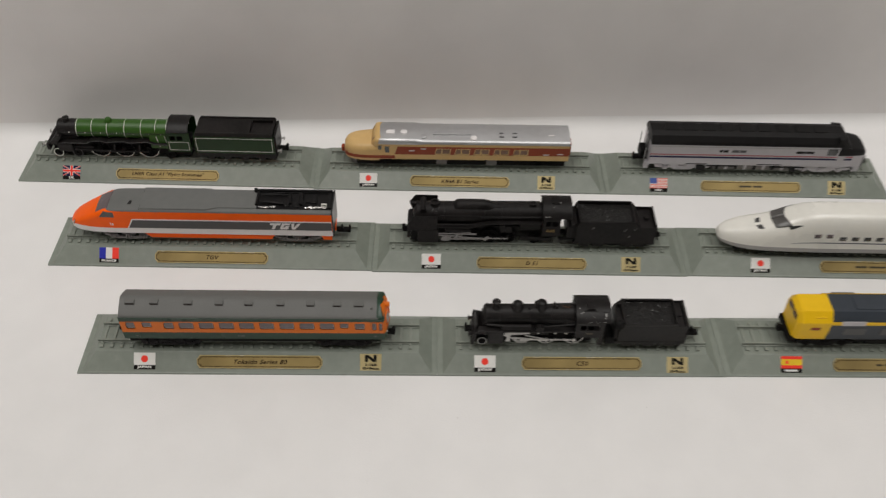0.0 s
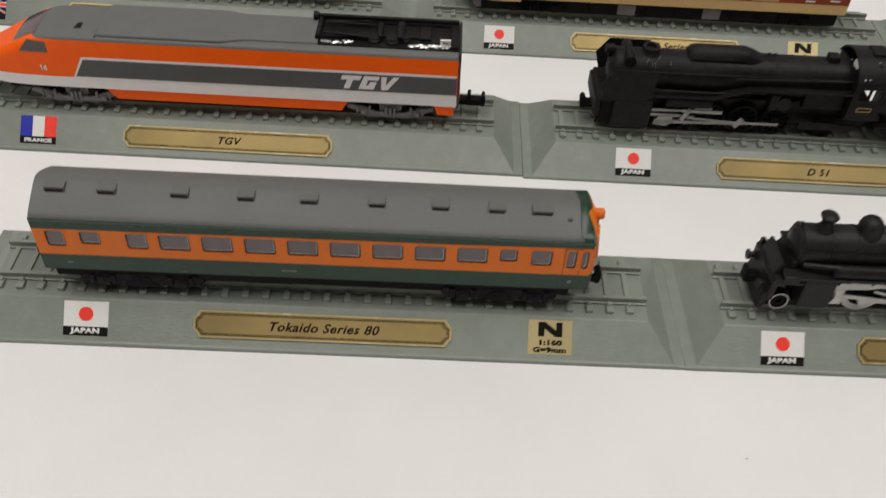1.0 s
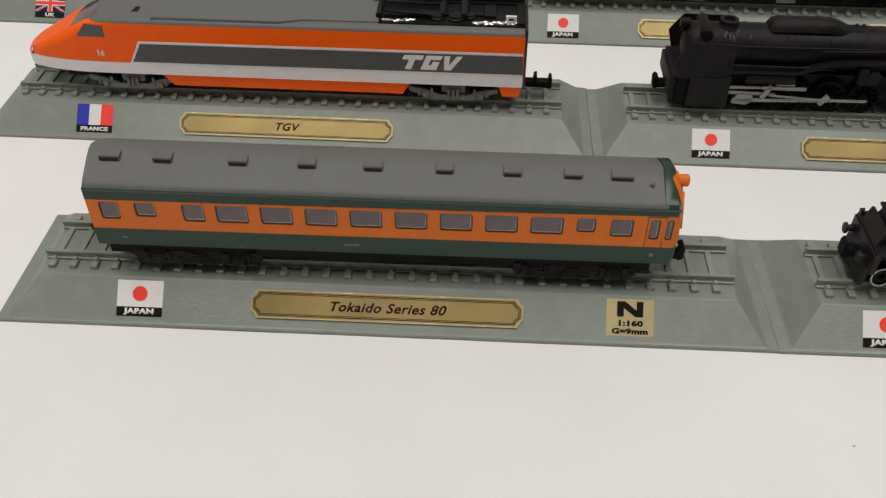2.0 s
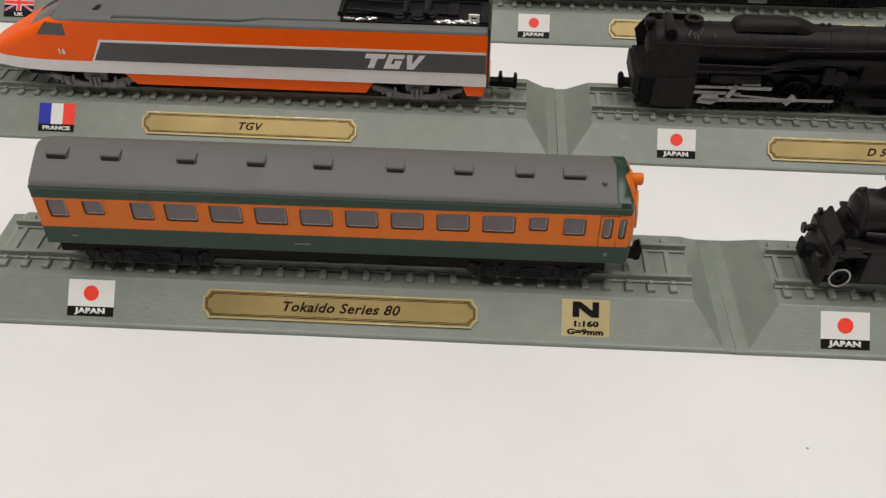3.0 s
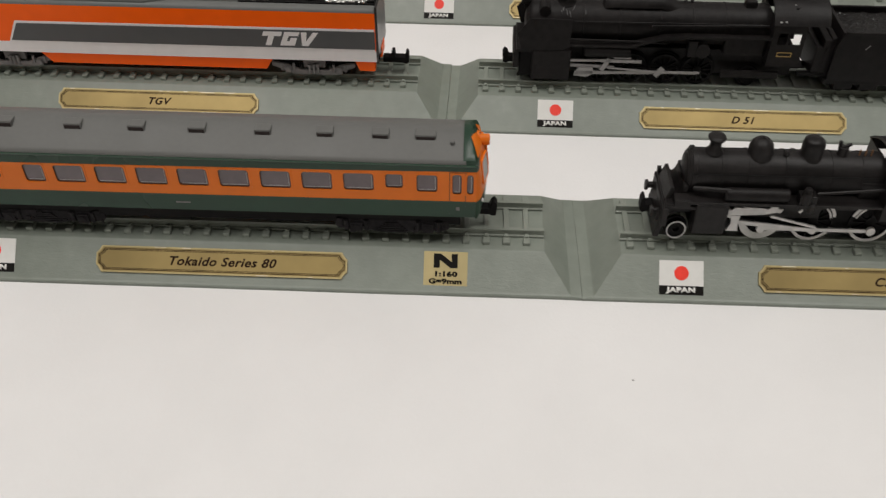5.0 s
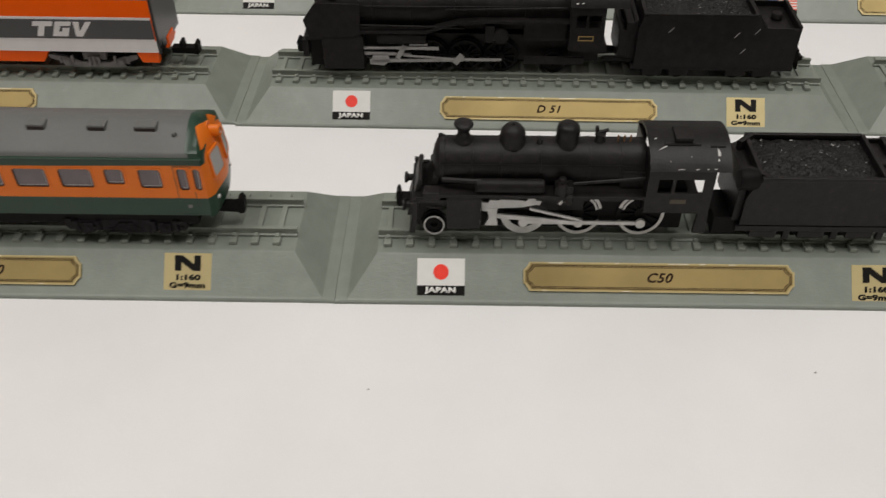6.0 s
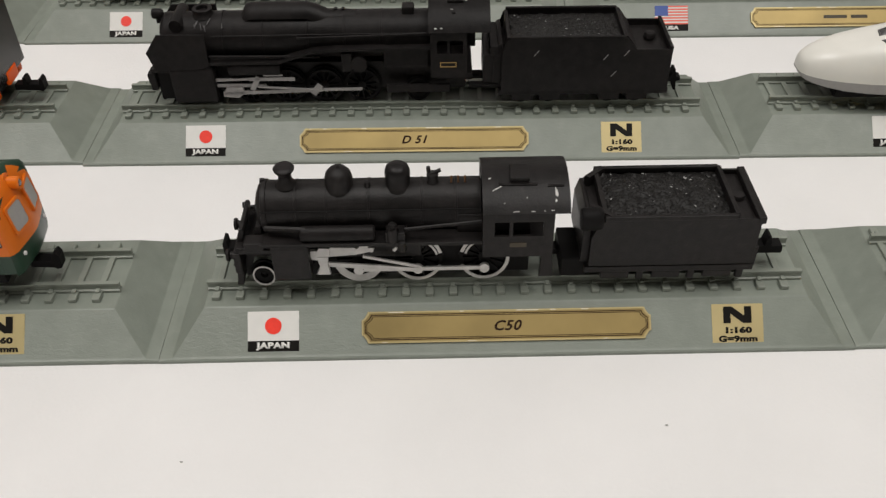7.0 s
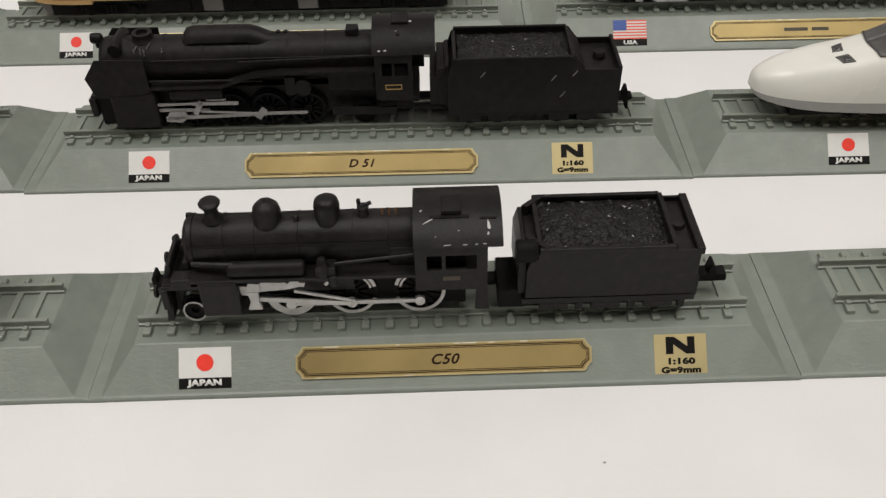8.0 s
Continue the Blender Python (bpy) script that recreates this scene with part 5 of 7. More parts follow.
# ---- orange high-speed power car ----
def power_car():
    t = train("B1", "power_car", "orange and grey model high-speed train power car", 13.0, 150.0, "model train")
    table = [(13.0, 2.2, 6.4, 8.8, 1.0), (13.8, 4.2, 6.1, 10.0, 1.6), (16, 5.9, 6.0, 11.6, 2.2), (20, 7.2, 6.0, 13.7, 2.6), (25, 8.1, 6.0, 16.3, 2.8), (29.5, 8.55, 6.0, 18.5, 2.6),
             (33.5, 8.7, 6.0, 20.3, 2.1), (37.5, 8.8, 6.0, 21.3, 1.7), (42, 8.8, 6.0, 21.6, 1.5), (52, 8.8, 6.0, 21.7, 1.4), (149.5, 8.8, 6.0, 21.7, 1.4), (149.8, 8.7, 6.1, 21.6, 1.4)]

    def hull(grow=0.0):
        return xloft([(x, hull_section(w + grow, zb, zt + grow, r, 0.5)) for x, w, zb, zt, r in table])

    part("sill", keep(hull(), "z", None, 9.3), T_WHITE, t, "off-white lower band", smooth=35)
    part("body", keep(hull(), "z", 9.3, 20.6), T_ORANGE, t, "bright orange body", smooth=35)
    roof = part("roof", keep(hull(), "z", 20.6, None), T_ROOF, t, "mid-grey roof", smooth=35)
    part("roof_seam", box(51.9, 52.3, -8.2, 8.2, 20.9, 22.0), T_GREY, roof)
    part("roof_fairing", xloft([(x, hull_section(w, 21.0, z, 0.5, 0.35)) for x, w, z in ((52.3, 7.9, 22.3), (53, 8.0, 22.5), (85.5, 8.0, 22.5), (92, 6.3, 22.4), (111.5, 6.2, 22.4))]), T_ROOF, roof, smooth=30)
    part("roof_slot", prism([(44.6, 0), (46.0, 0), (47.4, 0.4), (46.2, 0.4)], -4.6, -2.0), D_BLACK, roof, "", Matrix.Translation((0, 0, 21.75)))
    glass = keep(keep(hull(0.07), "x", 30.6, 38.6), "z", 16.6, 19.9)
    got = bmesh.ops.bisect_plane(glass, geom=glass.verts[:] + glass.edges[:] + glass.faces[:], plane_co=(30.8, 0, 16.6), plane_no=(-0.78, 0, 0.62), clear_outer=True)
    bmesh.ops.holes_fill(glass, edges=[g for g in got["geom_cut"] if isinstance(g, bmesh.types.BMEdge)], sides=0)
    part("cab_window", glass, SCREEN, t, "dark wrap-round cab side window", smooth=35)
    part("windscreen", keep(keep(keep(hull(0.06), "x", 28.6, 35.4), "y", -6.4, 6.4), "z", 16.4, None), PANE, t, "smoky grey sloping windscreen", smooth=35)

    def side(sign):
        lo, hi = sorted((sign * 8.75, sign * 8.88))
        part("stripe", prism([(43.9, 9.25), (149.5, 9.25), (149.5, 15.9), (47.3, 15.7)], lo, hi), T_WHITE, t, "off-white edged stripe")
        lo, hi = sorted((sign * 8.8, sign * 8.96))
        stripe = part("stripe", prism([(44.7, 9.7), (149.6, 9.9), (149.6, 15.2), (47.7, 15.0)], lo, hi), T_GREY, t, "slate grey stripe")
        lo, hi = sorted((sign * 8.9, sign * 9.04))
        x, z, k = 117.2, 10.5, 0.42

        def shape(pts):
            return prism([(x + (a + b * k) * 1.04, z + b * 1.08) for a, b in pts], lo, hi)
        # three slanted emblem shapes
        for pts in ([(1.2, 0), (2.8, 0), (2.8, 2.6), (4.6, 2.6), (4.6, 3.8), (-0.5, 3.8), (-0.5, 2.6), (1.2, 2.6)],
                    [(5.2, 0), (9.2, 0), (9.2, 2.2), (7.4, 2.2), (7.4, 1.2), (6.7, 1.2), (6.7, 2.7), (9.3, 2.7), (9.3, 3.8), (5.2, 3.8)],
                    [(11.2, 0), (12.9, 0), (14.4, 3.8), (12.9, 3.8), (11.9, 1.3), (11.2, 3.8), (9.7, 3.8)]):
            part("emblem", shape(pts), T_WHITE, stripe, "slanted pale emblem shape")
        lo, hi = sorted((sign * 6.2, sign * 8.3))
        part("skirt", prism([(51.2, 6.2), (120.0, 6.2), (117.6, 2.5), (54.6, 2.5)], lo, hi, 0.25), T_ORANGE, t, "orange skirt")
        part("skirt", prism([(143.4, 6.2), (149.4, 6.2), (149.2, 2.7), (144.6, 2.7)], lo, hi, 0.25), T_ORANGE, t, "orange skirt")
        lamp_m = Matrix.Translation((15.6, sign * 5.2, 10.2)) @ Matrix.Rotation(radians(-38 * sign), 4, "Z") @ Matrix.Rotation(radians(-58), 4, "Y")
        part("headlamp", box(-1.1, 1.1, -0.6, 0.6, -0.2, 0.2, 0.15), MAROON, t, "dark headlamp recess", lamp_m)
        part("headlamp_lens", box(-0.4, 0.4, -0.35, 0.35, 0.1, 0.3, 0.1), S_WHITE, t, "pale round lens", lamp_m)
    both_sides(side)
    part("fleet_number", lettering("16", 1.5, heavy=0.02, thick=0.2), T_WHITE, t, "small white number", Matrix.Translation((36.2, -8.72, 11.9)) @ Matrix.Rotation(radians(90), 4, "X"))
    bogie(t, 30.5, 55.0, BOGIE, 7.9, slim=True)
    bogie(t, 119.2, 143.4, BOGIE, 7.9, slim=True)
    part("underframe", box(24, 149, -6.0, 6.0, 3.4, 6.3, 0.2), DARK, t)
    # equipment well with the current collector
    part("equipment_well", box(111.6, 149.7, -6.4, 6.4, 21.4, 22.24, 0.1), D_BLACK, roof, "black roof equipment well")
    for x0, x1, y0, y1, z1 in ((112.5, 149.5, 5.0, 6.2, 22.9), (112.5, 127, -3.4, -2.6, 22.9), (139, 142, -2.6, 4, 23.0), (147.5, 149.6, -6.0, 5.0, 22.9), (128, 139, -2.0, -1.0, 22.9)):
        part("roof_beam", box(x0, x1, y0, y1, 21.6, z1, 0.2), D_BLACK, roof)
    rng = random.Random(21)
    for x0, x1, n in ((112.8, 121.4, 13), (136.2, 147.6, 20)):  # crumpled bright gear along the near edge
        bm = None
        for k in range(n):
            x, r = x0 + (x1 - x0) * (k + rng.random()) / n, rng.uniform(0.28, 0.62)
            own = bmesh.new()
            bmesh.ops.create_icosphere(own, subdivisions=1, radius=r, matrix=Matrix.Translation((x, rng.uniform(-5.9, -5.0), 22.2 + rng.uniform(0, 0.5))) @ Matrix.Rotation(rng.uniform(-0.7, 0.7), 4, "Z") @ Matrix.Diagonal((1.9, 0.8, 0.7, 1)))
            bm = own if bm is None else join(bm, own)
        part("roof_gear", bm, CHROME, roof, "crumpled bright metal gear")
    part("insulator_frame", panel(144.6, 147.4, 21.9, 24.0, -4.6, -3.9, [(145.3, 146.7, 22.5, 23.4)]), S_WHITE, roof, "small white frame")
    part("far_beam", box(110.4, 149.6, 5.4, 6.6, 21.6, 24.0, 0.25), D_BLACK, roof)
    part("beam_end", lathe([(0.01, 0), (1.1, 0.2), (1.3, 0.9), (1.1, 1.6), (0.01, 1.8)], (108.9, 6.0, 23.4), "x", 14), D_BLACK, roof, smooth=40)
    for x, y, r in ((126.6, -3.4, 1.9), (123.4, -2.6, 1.4), (131.6, -3.6, 2.1), (135.0, -2.8, 1.5)):
        part("insulator_foot", lathe([(r, 0), (r * 0.8, 0.4), (r, 0.7), (r * 0.7, 1.1), (r * 0.85, 1.4), (0.01, 1.6)], (x, y, 22.1), "z", 16), D_BLACK, roof, smooth=40)
    pan = part("pantograph", rod((128, -3.6, 23.0), (128, 3.6, 23.0), 0.9, 12), D_BLACK, t, "folded black pantograph")
    for y in (-3.2, 3.2):
        part("arm", rod((128, y, 23.0), (112.8, y * 0.8, 23.6), 0.35, 8), D_BLACK, pan)
        part("arm", rod((112.8, y * 0.8, 23.6), (125, y * 1.3, 23.6), 0.3, 8), D_BLACK, pan)
    part("contact_bar", rod((111.4, -4.6, 23.1), (111.4, 5.0, 23.1), 0.7, 10), D_BLACK, pan)
    part("bow", rod((133.6, -4.2, 22.9), (133.6, 4.2, 22.9), 1.2, 12), D_BLACK, roof)
    part("end_wall", box(149.7, 150.5, -8.75, 8.75, 5.6, 22.3, 0.3), END_BLACK, t, "glossy black end wall")
    part("end_sill", box(149.7, 150.75, -3.0, 3.0, 4.2, 7.6, 0.4), T_ORANGE, t, "orange end sill")
    coupler(t, 150.6, 1.4, 1)


power_car()


# ---- large black engine with smoke deflectors, and its tender ----
def large_engine():
    t = train("B2", "steam_locomotive", "large black model steam locomotive with smoke deflectors", 17.0, 102.0, "model train")
    boiler = part("boiler", lathe([(0.01, 0), (4.6, 0), (5.4, 0.6), (5.6, 1.4), (5.6, 66), (0.01, 66)], (21.2, 0, 15.7), "x", 40), BLACK_MATT, t, smooth=40)
    for x in (36.0, 46.0, 57.0, 66.0, 75.0):
        part("boiler_band", lathe([(5.55, 0), (5.72, 0.05), (5.72, 0.5), (5.55, 0.55)], (x, 0, 15.7), "x", 40), BLACK_MATT, boiler, smooth=40)
    part("smokebox_door", lathe([(0.01, 0), (1.8, 0.2), (3.8, 0.8), (4.3, 1.3), (0.01, 1.4)], (20.2, 0, 15.7), "x", 28), BLACK_MATT, boiler, smooth=40)
    head = part("headlamp", lathe([(0.01, 0), (1.1, 0), (1.25, 0.3), (1.2, 2.2), (0.9, 2.6), (0.01, 2.7)], (19.2, 0, 21.3), "x", 18), BLACK_MATT, t, smooth=40)
    part("lamp_stay", box(20.0, 21.4, -0.5, 0.5, 19.0, 20.6), BLACK_MATT, head)
    part("chimney", lathe([(2.9, 0), (2.5, 0.5), (2.35, 1.3), (2.45, 1.6), (2.4, 1.8), (1.5, 1.8), (1.4, 1.0), (0.01, 0.9)], (31.6, 0, 20.8), "z", 28), BLACK_MATT, t, smooth=40)
    part("feed_heater", lathe([(0.01, 0), (1.5, 0), (1.6, 0.4), (1.6, 9.2), (1.5, 9.6), (0.01, 9.6)], (25.6, -4.8, 20.2), "y", 20), BLACK_MATT, t, smooth=40)
    dome = xloft([(x, arch(w, 19.6, r, 14)) for x, w, r in ((41.6, 2.6, 2.6), (42.4, 3.1, 3.7), (44.0, 3.3, 4.1), (57.2, 3.3, 4.1), (59.4, 3.2, 3.5), (62.2, 2.9, 2.2), (69.0, 2.7, 2.0), (69.4, 2.5, 1.7))])
    part("dome_casing", dome, BLACK_MATT, t, "long smooth dome casing", smooth=40)
    for x in (64.2, 66.0):
        part("safety_valve", lathe([(0.5, 0), (0.4, 0.9), (0.55, 1.0), (0.01, 1.4)], (x, 0.2, 21.0), "z", 10), BLACK_MATT, t)
    part("turret", box(80.4, 83.4, -1.6, 1.6, 20.4, 22.8, 0.4), BLACK_MATT, t)
    part("wrapper", box(75.5, 87.5, -5.9, 5.9, 9.0, 17.8, 1.0), BLACK_MATT, t)

    def side(sign):
        lo, hi = sorted((sign * 7.9, sign * 8.3))
        part("smoke_deflector", prism([(21.6, 19.8), (33.0, 19.7), (33.0, 11.6), (31.0, 10.8), (19.6, 10.4), (18.2, 15.2)], lo, hi, 0.1), BLACK_MATT, t)
        lo, hi = sorted((sign * 4.6, sign * 8.3))
        cyl = part("cylinder", box(22.6, 33.6, lo, hi, 1.5, 10.8, 0.7), BLACK_MATT, t)
        part("cylinder_lid", lathe([(0.01, 0), (1.9, 0), (2.1, 0.5), (0.01, 0.6)], (23.9, sign * 6.4, 5.6), "x", 20), BLACK_MATT, cyl, smooth=40)
        run = [(33.0, 12.2), (50.0, 12.3), (54.0, 13.6), (58.5, 15.0), (64, 15.4), (87.3, 15.6)]
        lo, hi = sorted((sign * 5.0, sign * 8.0))
        part("running_board", prism(run + [(x, z - 0.6) for x, z in reversed(run)], lo, hi), BLACK_MATT, t)
        part("air_tank", lathe([(0.01, 0), (1.5, 0.2), (1.75, 0.8), (1.75, 12.4), (1.5, 13), (0.01, 13.2)], (37, sign * 6.4, 10.0), "x", 20), BLACK_MATT, t, smooth=40)
        part("feed_pump", lathe([(0.01, 0), (1.9, 0), (2.1, 0.4), (2.1, 1.0), (1.5, 1.2), (1.5, 2.0), (0.01, 2.1)], (69.6, sign * 5.7 if sign > 0 else -8.0, 11.2), "y", 22), BLACK_MATT, t, smooth=40)
        part("feed_pump", box(65.4, 68.0, lo, hi, 9.4, 14.2, 0.5), BLACK_MATT, t)
        part("steam_pipe", rod((55, sign * 6.4, 17.6), (86.5, sign * 6.0, 18.2), 0.3, 8), BLACK_MATT, t)
        part("handrail", rod((34, sign * 5.6, 18.0), (86.5, sign * 5.5, 18.2), 0.16, 6), BLACK_MATT, t)
        part("steam_pipe", rod((33, sign * 7.0, 13.4), (60, sign * 6.6, 12.9), 0.35, 8), BLACK_MATT, t)
        part("guard_iron", rod((21.5, sign * 5.0, 5.4), (19.0, sign * 5.0, 1.0), 0.4, 6), BLACK_MATT, t)
        part("trailing_frame", box(76, 92, *sorted((sign * 6.2, sign * 6.9)), 3.0, 5.2, 0.3), BLACK_MATT, t)
        # valve gear
        def bar(name, x0, z0, x1, z1, h, off=0.0):
            lo, hi = sorted((sign * (6.7 + off), sign * (7.1 + off)))
            d = Vector((x1 - x0, z1 - z0)).normalized()
            n = Vector((-d.y, d.x)) * h * 0.4
            a, b = Vector((x0, z0)), Vector((x1, z1))
            return part(name, prism([tuple(p) for p in (a + n, b + n, b - n, a - n)], lo, hi, 0.06), TARNISH, t, "dull silver rod")
        bar("slide_bar", 32.6, 5.7, 46.0, 5.5, 1.1)
        bar("connecting_rod", 35.0, 3.7, 60.0, 4.4, 1.2, 0.5)
        bar("side_rod", 41.5, 3.9, 69.6, 4.1, 0.7)
        bar("side_rod", 58.0, 4.4, 70.0, 4.5, 0.75, 0.4)
        bar("valve_rod", 32.8, 7.2, 45.0, 7.5, 0.9, 0.2)
        bar("valve_link", 42.4, 4.6, 44.4, 8.2, 1.6, 0.6)
        bar("valve_link", 57.6, 3.4, 59.6, 5.9, 2.0, 0.8)
        bar("valve_rod", 42.0, 7.6, 53.4, 7.5, 1.1, 0.6)
        bar("valve_link", 45.6, 8.4, 50.4, 8.4, 0.6, 0.3)
        bar("eccentric_rod", 44.0, 5.6, 59.6, 4.6, 0.55, 0.9)
        lo, hi = sorted((sign * 6.6, sign * 7.6))
        part("crosshead", prism([(34.8, 2.8), (38.6, 2.4), (40.4, 3.6), (40.0, 5.4), (36.0, 5.3)], lo, hi, 0.1), TARNISH, t, "dull silver crosshead")
    both_sides(side)
    part("main_frame", box(22, 96, -3.8, 3.8, 2.6, 10.0, 0.2), BLACK_MATT, t)
    part("buffer_beam", box(17.4, 19.0, -8.0, 8.0, 5.0, 9.6, 0.3), BLACK_MATT, t)
    part("front_deck", box(18.2, 30, -7.8, 7.8, 9.6, 10.6, 0.2), BLACK_MATT, t)
    coupler(t, 20.6, 2.6, -1, "end")
    part("pilot_block", box(19.2, 26.0, -7.2, 7.2, 2.2, 9.8, 0.4), DARK, t)
    disc_wheel(t, 24.5, 2.75)
    for x in (41.6, 51.0, 60.4, 69.8):
        spoked_wheel(t, x, 4.4, 5.4, None, DARK, 12)
    disc_wheel(t, 84.0, 2.8)
    cab = part("cab", box(87.6, 97.5, -7.2, 7.2, 7.2, 8.4), BLACK_MATT, t)
    cab_shell(cab, 87.3, 96.2, 8.2, 7.8, 20.4, [(88.9, 91.4, 14.0, 17.4), (92.0, 95.2, 14.0, 17.4)], BLACK_MATT)
    roof = part("cab_roof", arched_roof(86.9, 101.8, 8.7, 19.7, 4.9, 0.55), BLACK_MATT, t, "worn black arched cab roof", smooth=30)
    part("roof_hatch", box(91.5, 95.5, -2.6, 2.6, 23.8, 24.9, 0.2), BLACK_MATT, roof)
    part("roof_vent", lathe([(0.6, 0), (0.6, 0.4), (0.01, 0.5)], (93.0, -5.0, 22.8), "z", 10), BLACK_MATT, roof)
    part("number_frame", panel(89.6, 93.6, 10.6, 11.9, -8.32, -8.2, [(89.8, 93.4, 10.8, 11.7)]), BRASS, cab, "thin brass plate frame")
    for x, y, z in ((92.6, -4.2, 23.5), (96.0, -1.6, 24.5), (88.6, -8.1, 20.55), (90.0, -8.0, 20.6)):
        part("paint_chip", box(x - 0.3, x + 0.3, y - 0.25, y + 0.25, z - 0.15, z + 0.12, 0.05), CHIP, roof)
    rng = random.Random(51)
    for _ in range(9):  # pale rubs on the smokebox
        x, round_, l = rng.uniform(28.5, 37.0), radians(rng.uniform(22, 52)), rng.uniform(0.25, 0.9)
        at = Matrix.Translation((x, -5.95 * math.sin(round_), 15.7 + 5.95 * math.cos(round_))) @ Matrix.Rotation(round_, 4, "X") @ Matrix.Rotation(rng.uniform(0.4, 2.2), 4, "Z")
        part("scuff", box(-l, l, -0.07, 0.07, -0.03, 0.04), SCUFF, t, "pale scuff", at)
    part("cab_floor", box(88, 97.6, -5.5, 5.5, 5.6, 7.6, 0.2), BLACK_MATT, t)
    part("cab_end_sheet", box(95.6, 98.8, 7.4, 8.1, 7.8, 19.4, 0.15), BLACK_MATT, cab)

    d = train("B2", "tender", "large black model tender filled with moulded coal", 103.0, 152.0, "model train")
    tender_body(d, 104.6, 146.2, 8.15, 4.4, [(104.6, 14.6), (105.6, 17.6), (106.6, 18.4), (134.6, 18.4), (137.4, 15.3), (146.2, 15.2)], BLACK_MATT)
    coal(d, 107.0, 134.2, 7.3, 17.1, 8, 1.3)
    part("coal_board", prism([(134.0, 10.0), (138.0, 10.0), (137.4, 15.4), (134.9, 18.6), (134.0, 18.6)], -7.5, 7.5, 0.1), BLACK_MATT, d)
    part("coal_board", box(105.8, 106.7, -7.5, 7.5, 10, 18.3, 0.15), BLACK_MATT, d)
    for s in (-1, 1):
        part("rim", box(106.2, 134.4, *sorted((s * 7.4, s * 8.25)), 18.0, 18.8, 0.2), BLACK_MATT, d)
        part("sole_bar", box(104.0, 146.6, *sorted((s * 6.8, s * 7.8)), 3.2, 4.6, 0.2), BLACK_MATT, d)
        for x in (110.0, 117.0, 132.0, 139.0):
            part("axle_box", box(x - 2.6, x + 2.6, *sorted((s * 6.6, s * 7.6)), 1.5, 3.4, 0.3), BLACK_MATT, d)
    part("water_hatch", lathe([(1.5, 0), (1.5, 1.0), (1.2, 1.4), (0.01, 1.5)], (142.0, 0.5, 14.0), "z", 18), BLACK_MATT, d, smooth=40)
    part("rear_rim", box(145.4, 146.3, -8.1, 8.1, 14.6, 15.9, 0.2), BLACK_MATT, d)
    for x, z in ((113, 14.6), (130.0, 13.4), (132.4, 9.0), (135.0, 14.4)):
        part("scratch", box(-0.9, 0.9, -0.05, 0.03, -0.09, 0.09), TARNISH, d, "fine pale scratch", Matrix.Translation((x, -8.17, z)) @ Matrix.Rotation(radians(-52), 4, "Y"))
    for x in (110.0, 117.0, 132.0, 139.0):
        disc_wheel(d, x, 2.7)
    part("front_plate", prism([(102.6, 4.6), (104.8, 4.6), (104.8, 16.4), (103.8, 16.0), (102.6, 12.0)], -6.6, 6.6, 0.2), BLACK_MATT, d)
    part("front_locker", box(100.2, 104.4, -6.4, 6.4, 4.8, 13.4, 0.3), BLACK_MATT, d)
    part("front_locker", box(101.8, 104.4, -6.6, 6.6, 13.2, 15.6, 0.3), BLACK_MATT, d)
    part("tender_frame", box(104, 146.4, -6.7, 6.7, 3.0, 4.6, 0.2), DARK, d)
    part("drawbar", box(92.6, 105, -1.4, 1.4, 4.2, 5.2, 0.2), DARK, d)
    part("fall_plate", box(96.6, 104.0, -7.0, -5.2, 5.0, 5.8, 0.15), DARK, d)
    coupler(d, 145.6, 1.8, 1, "cross")


large_engine()


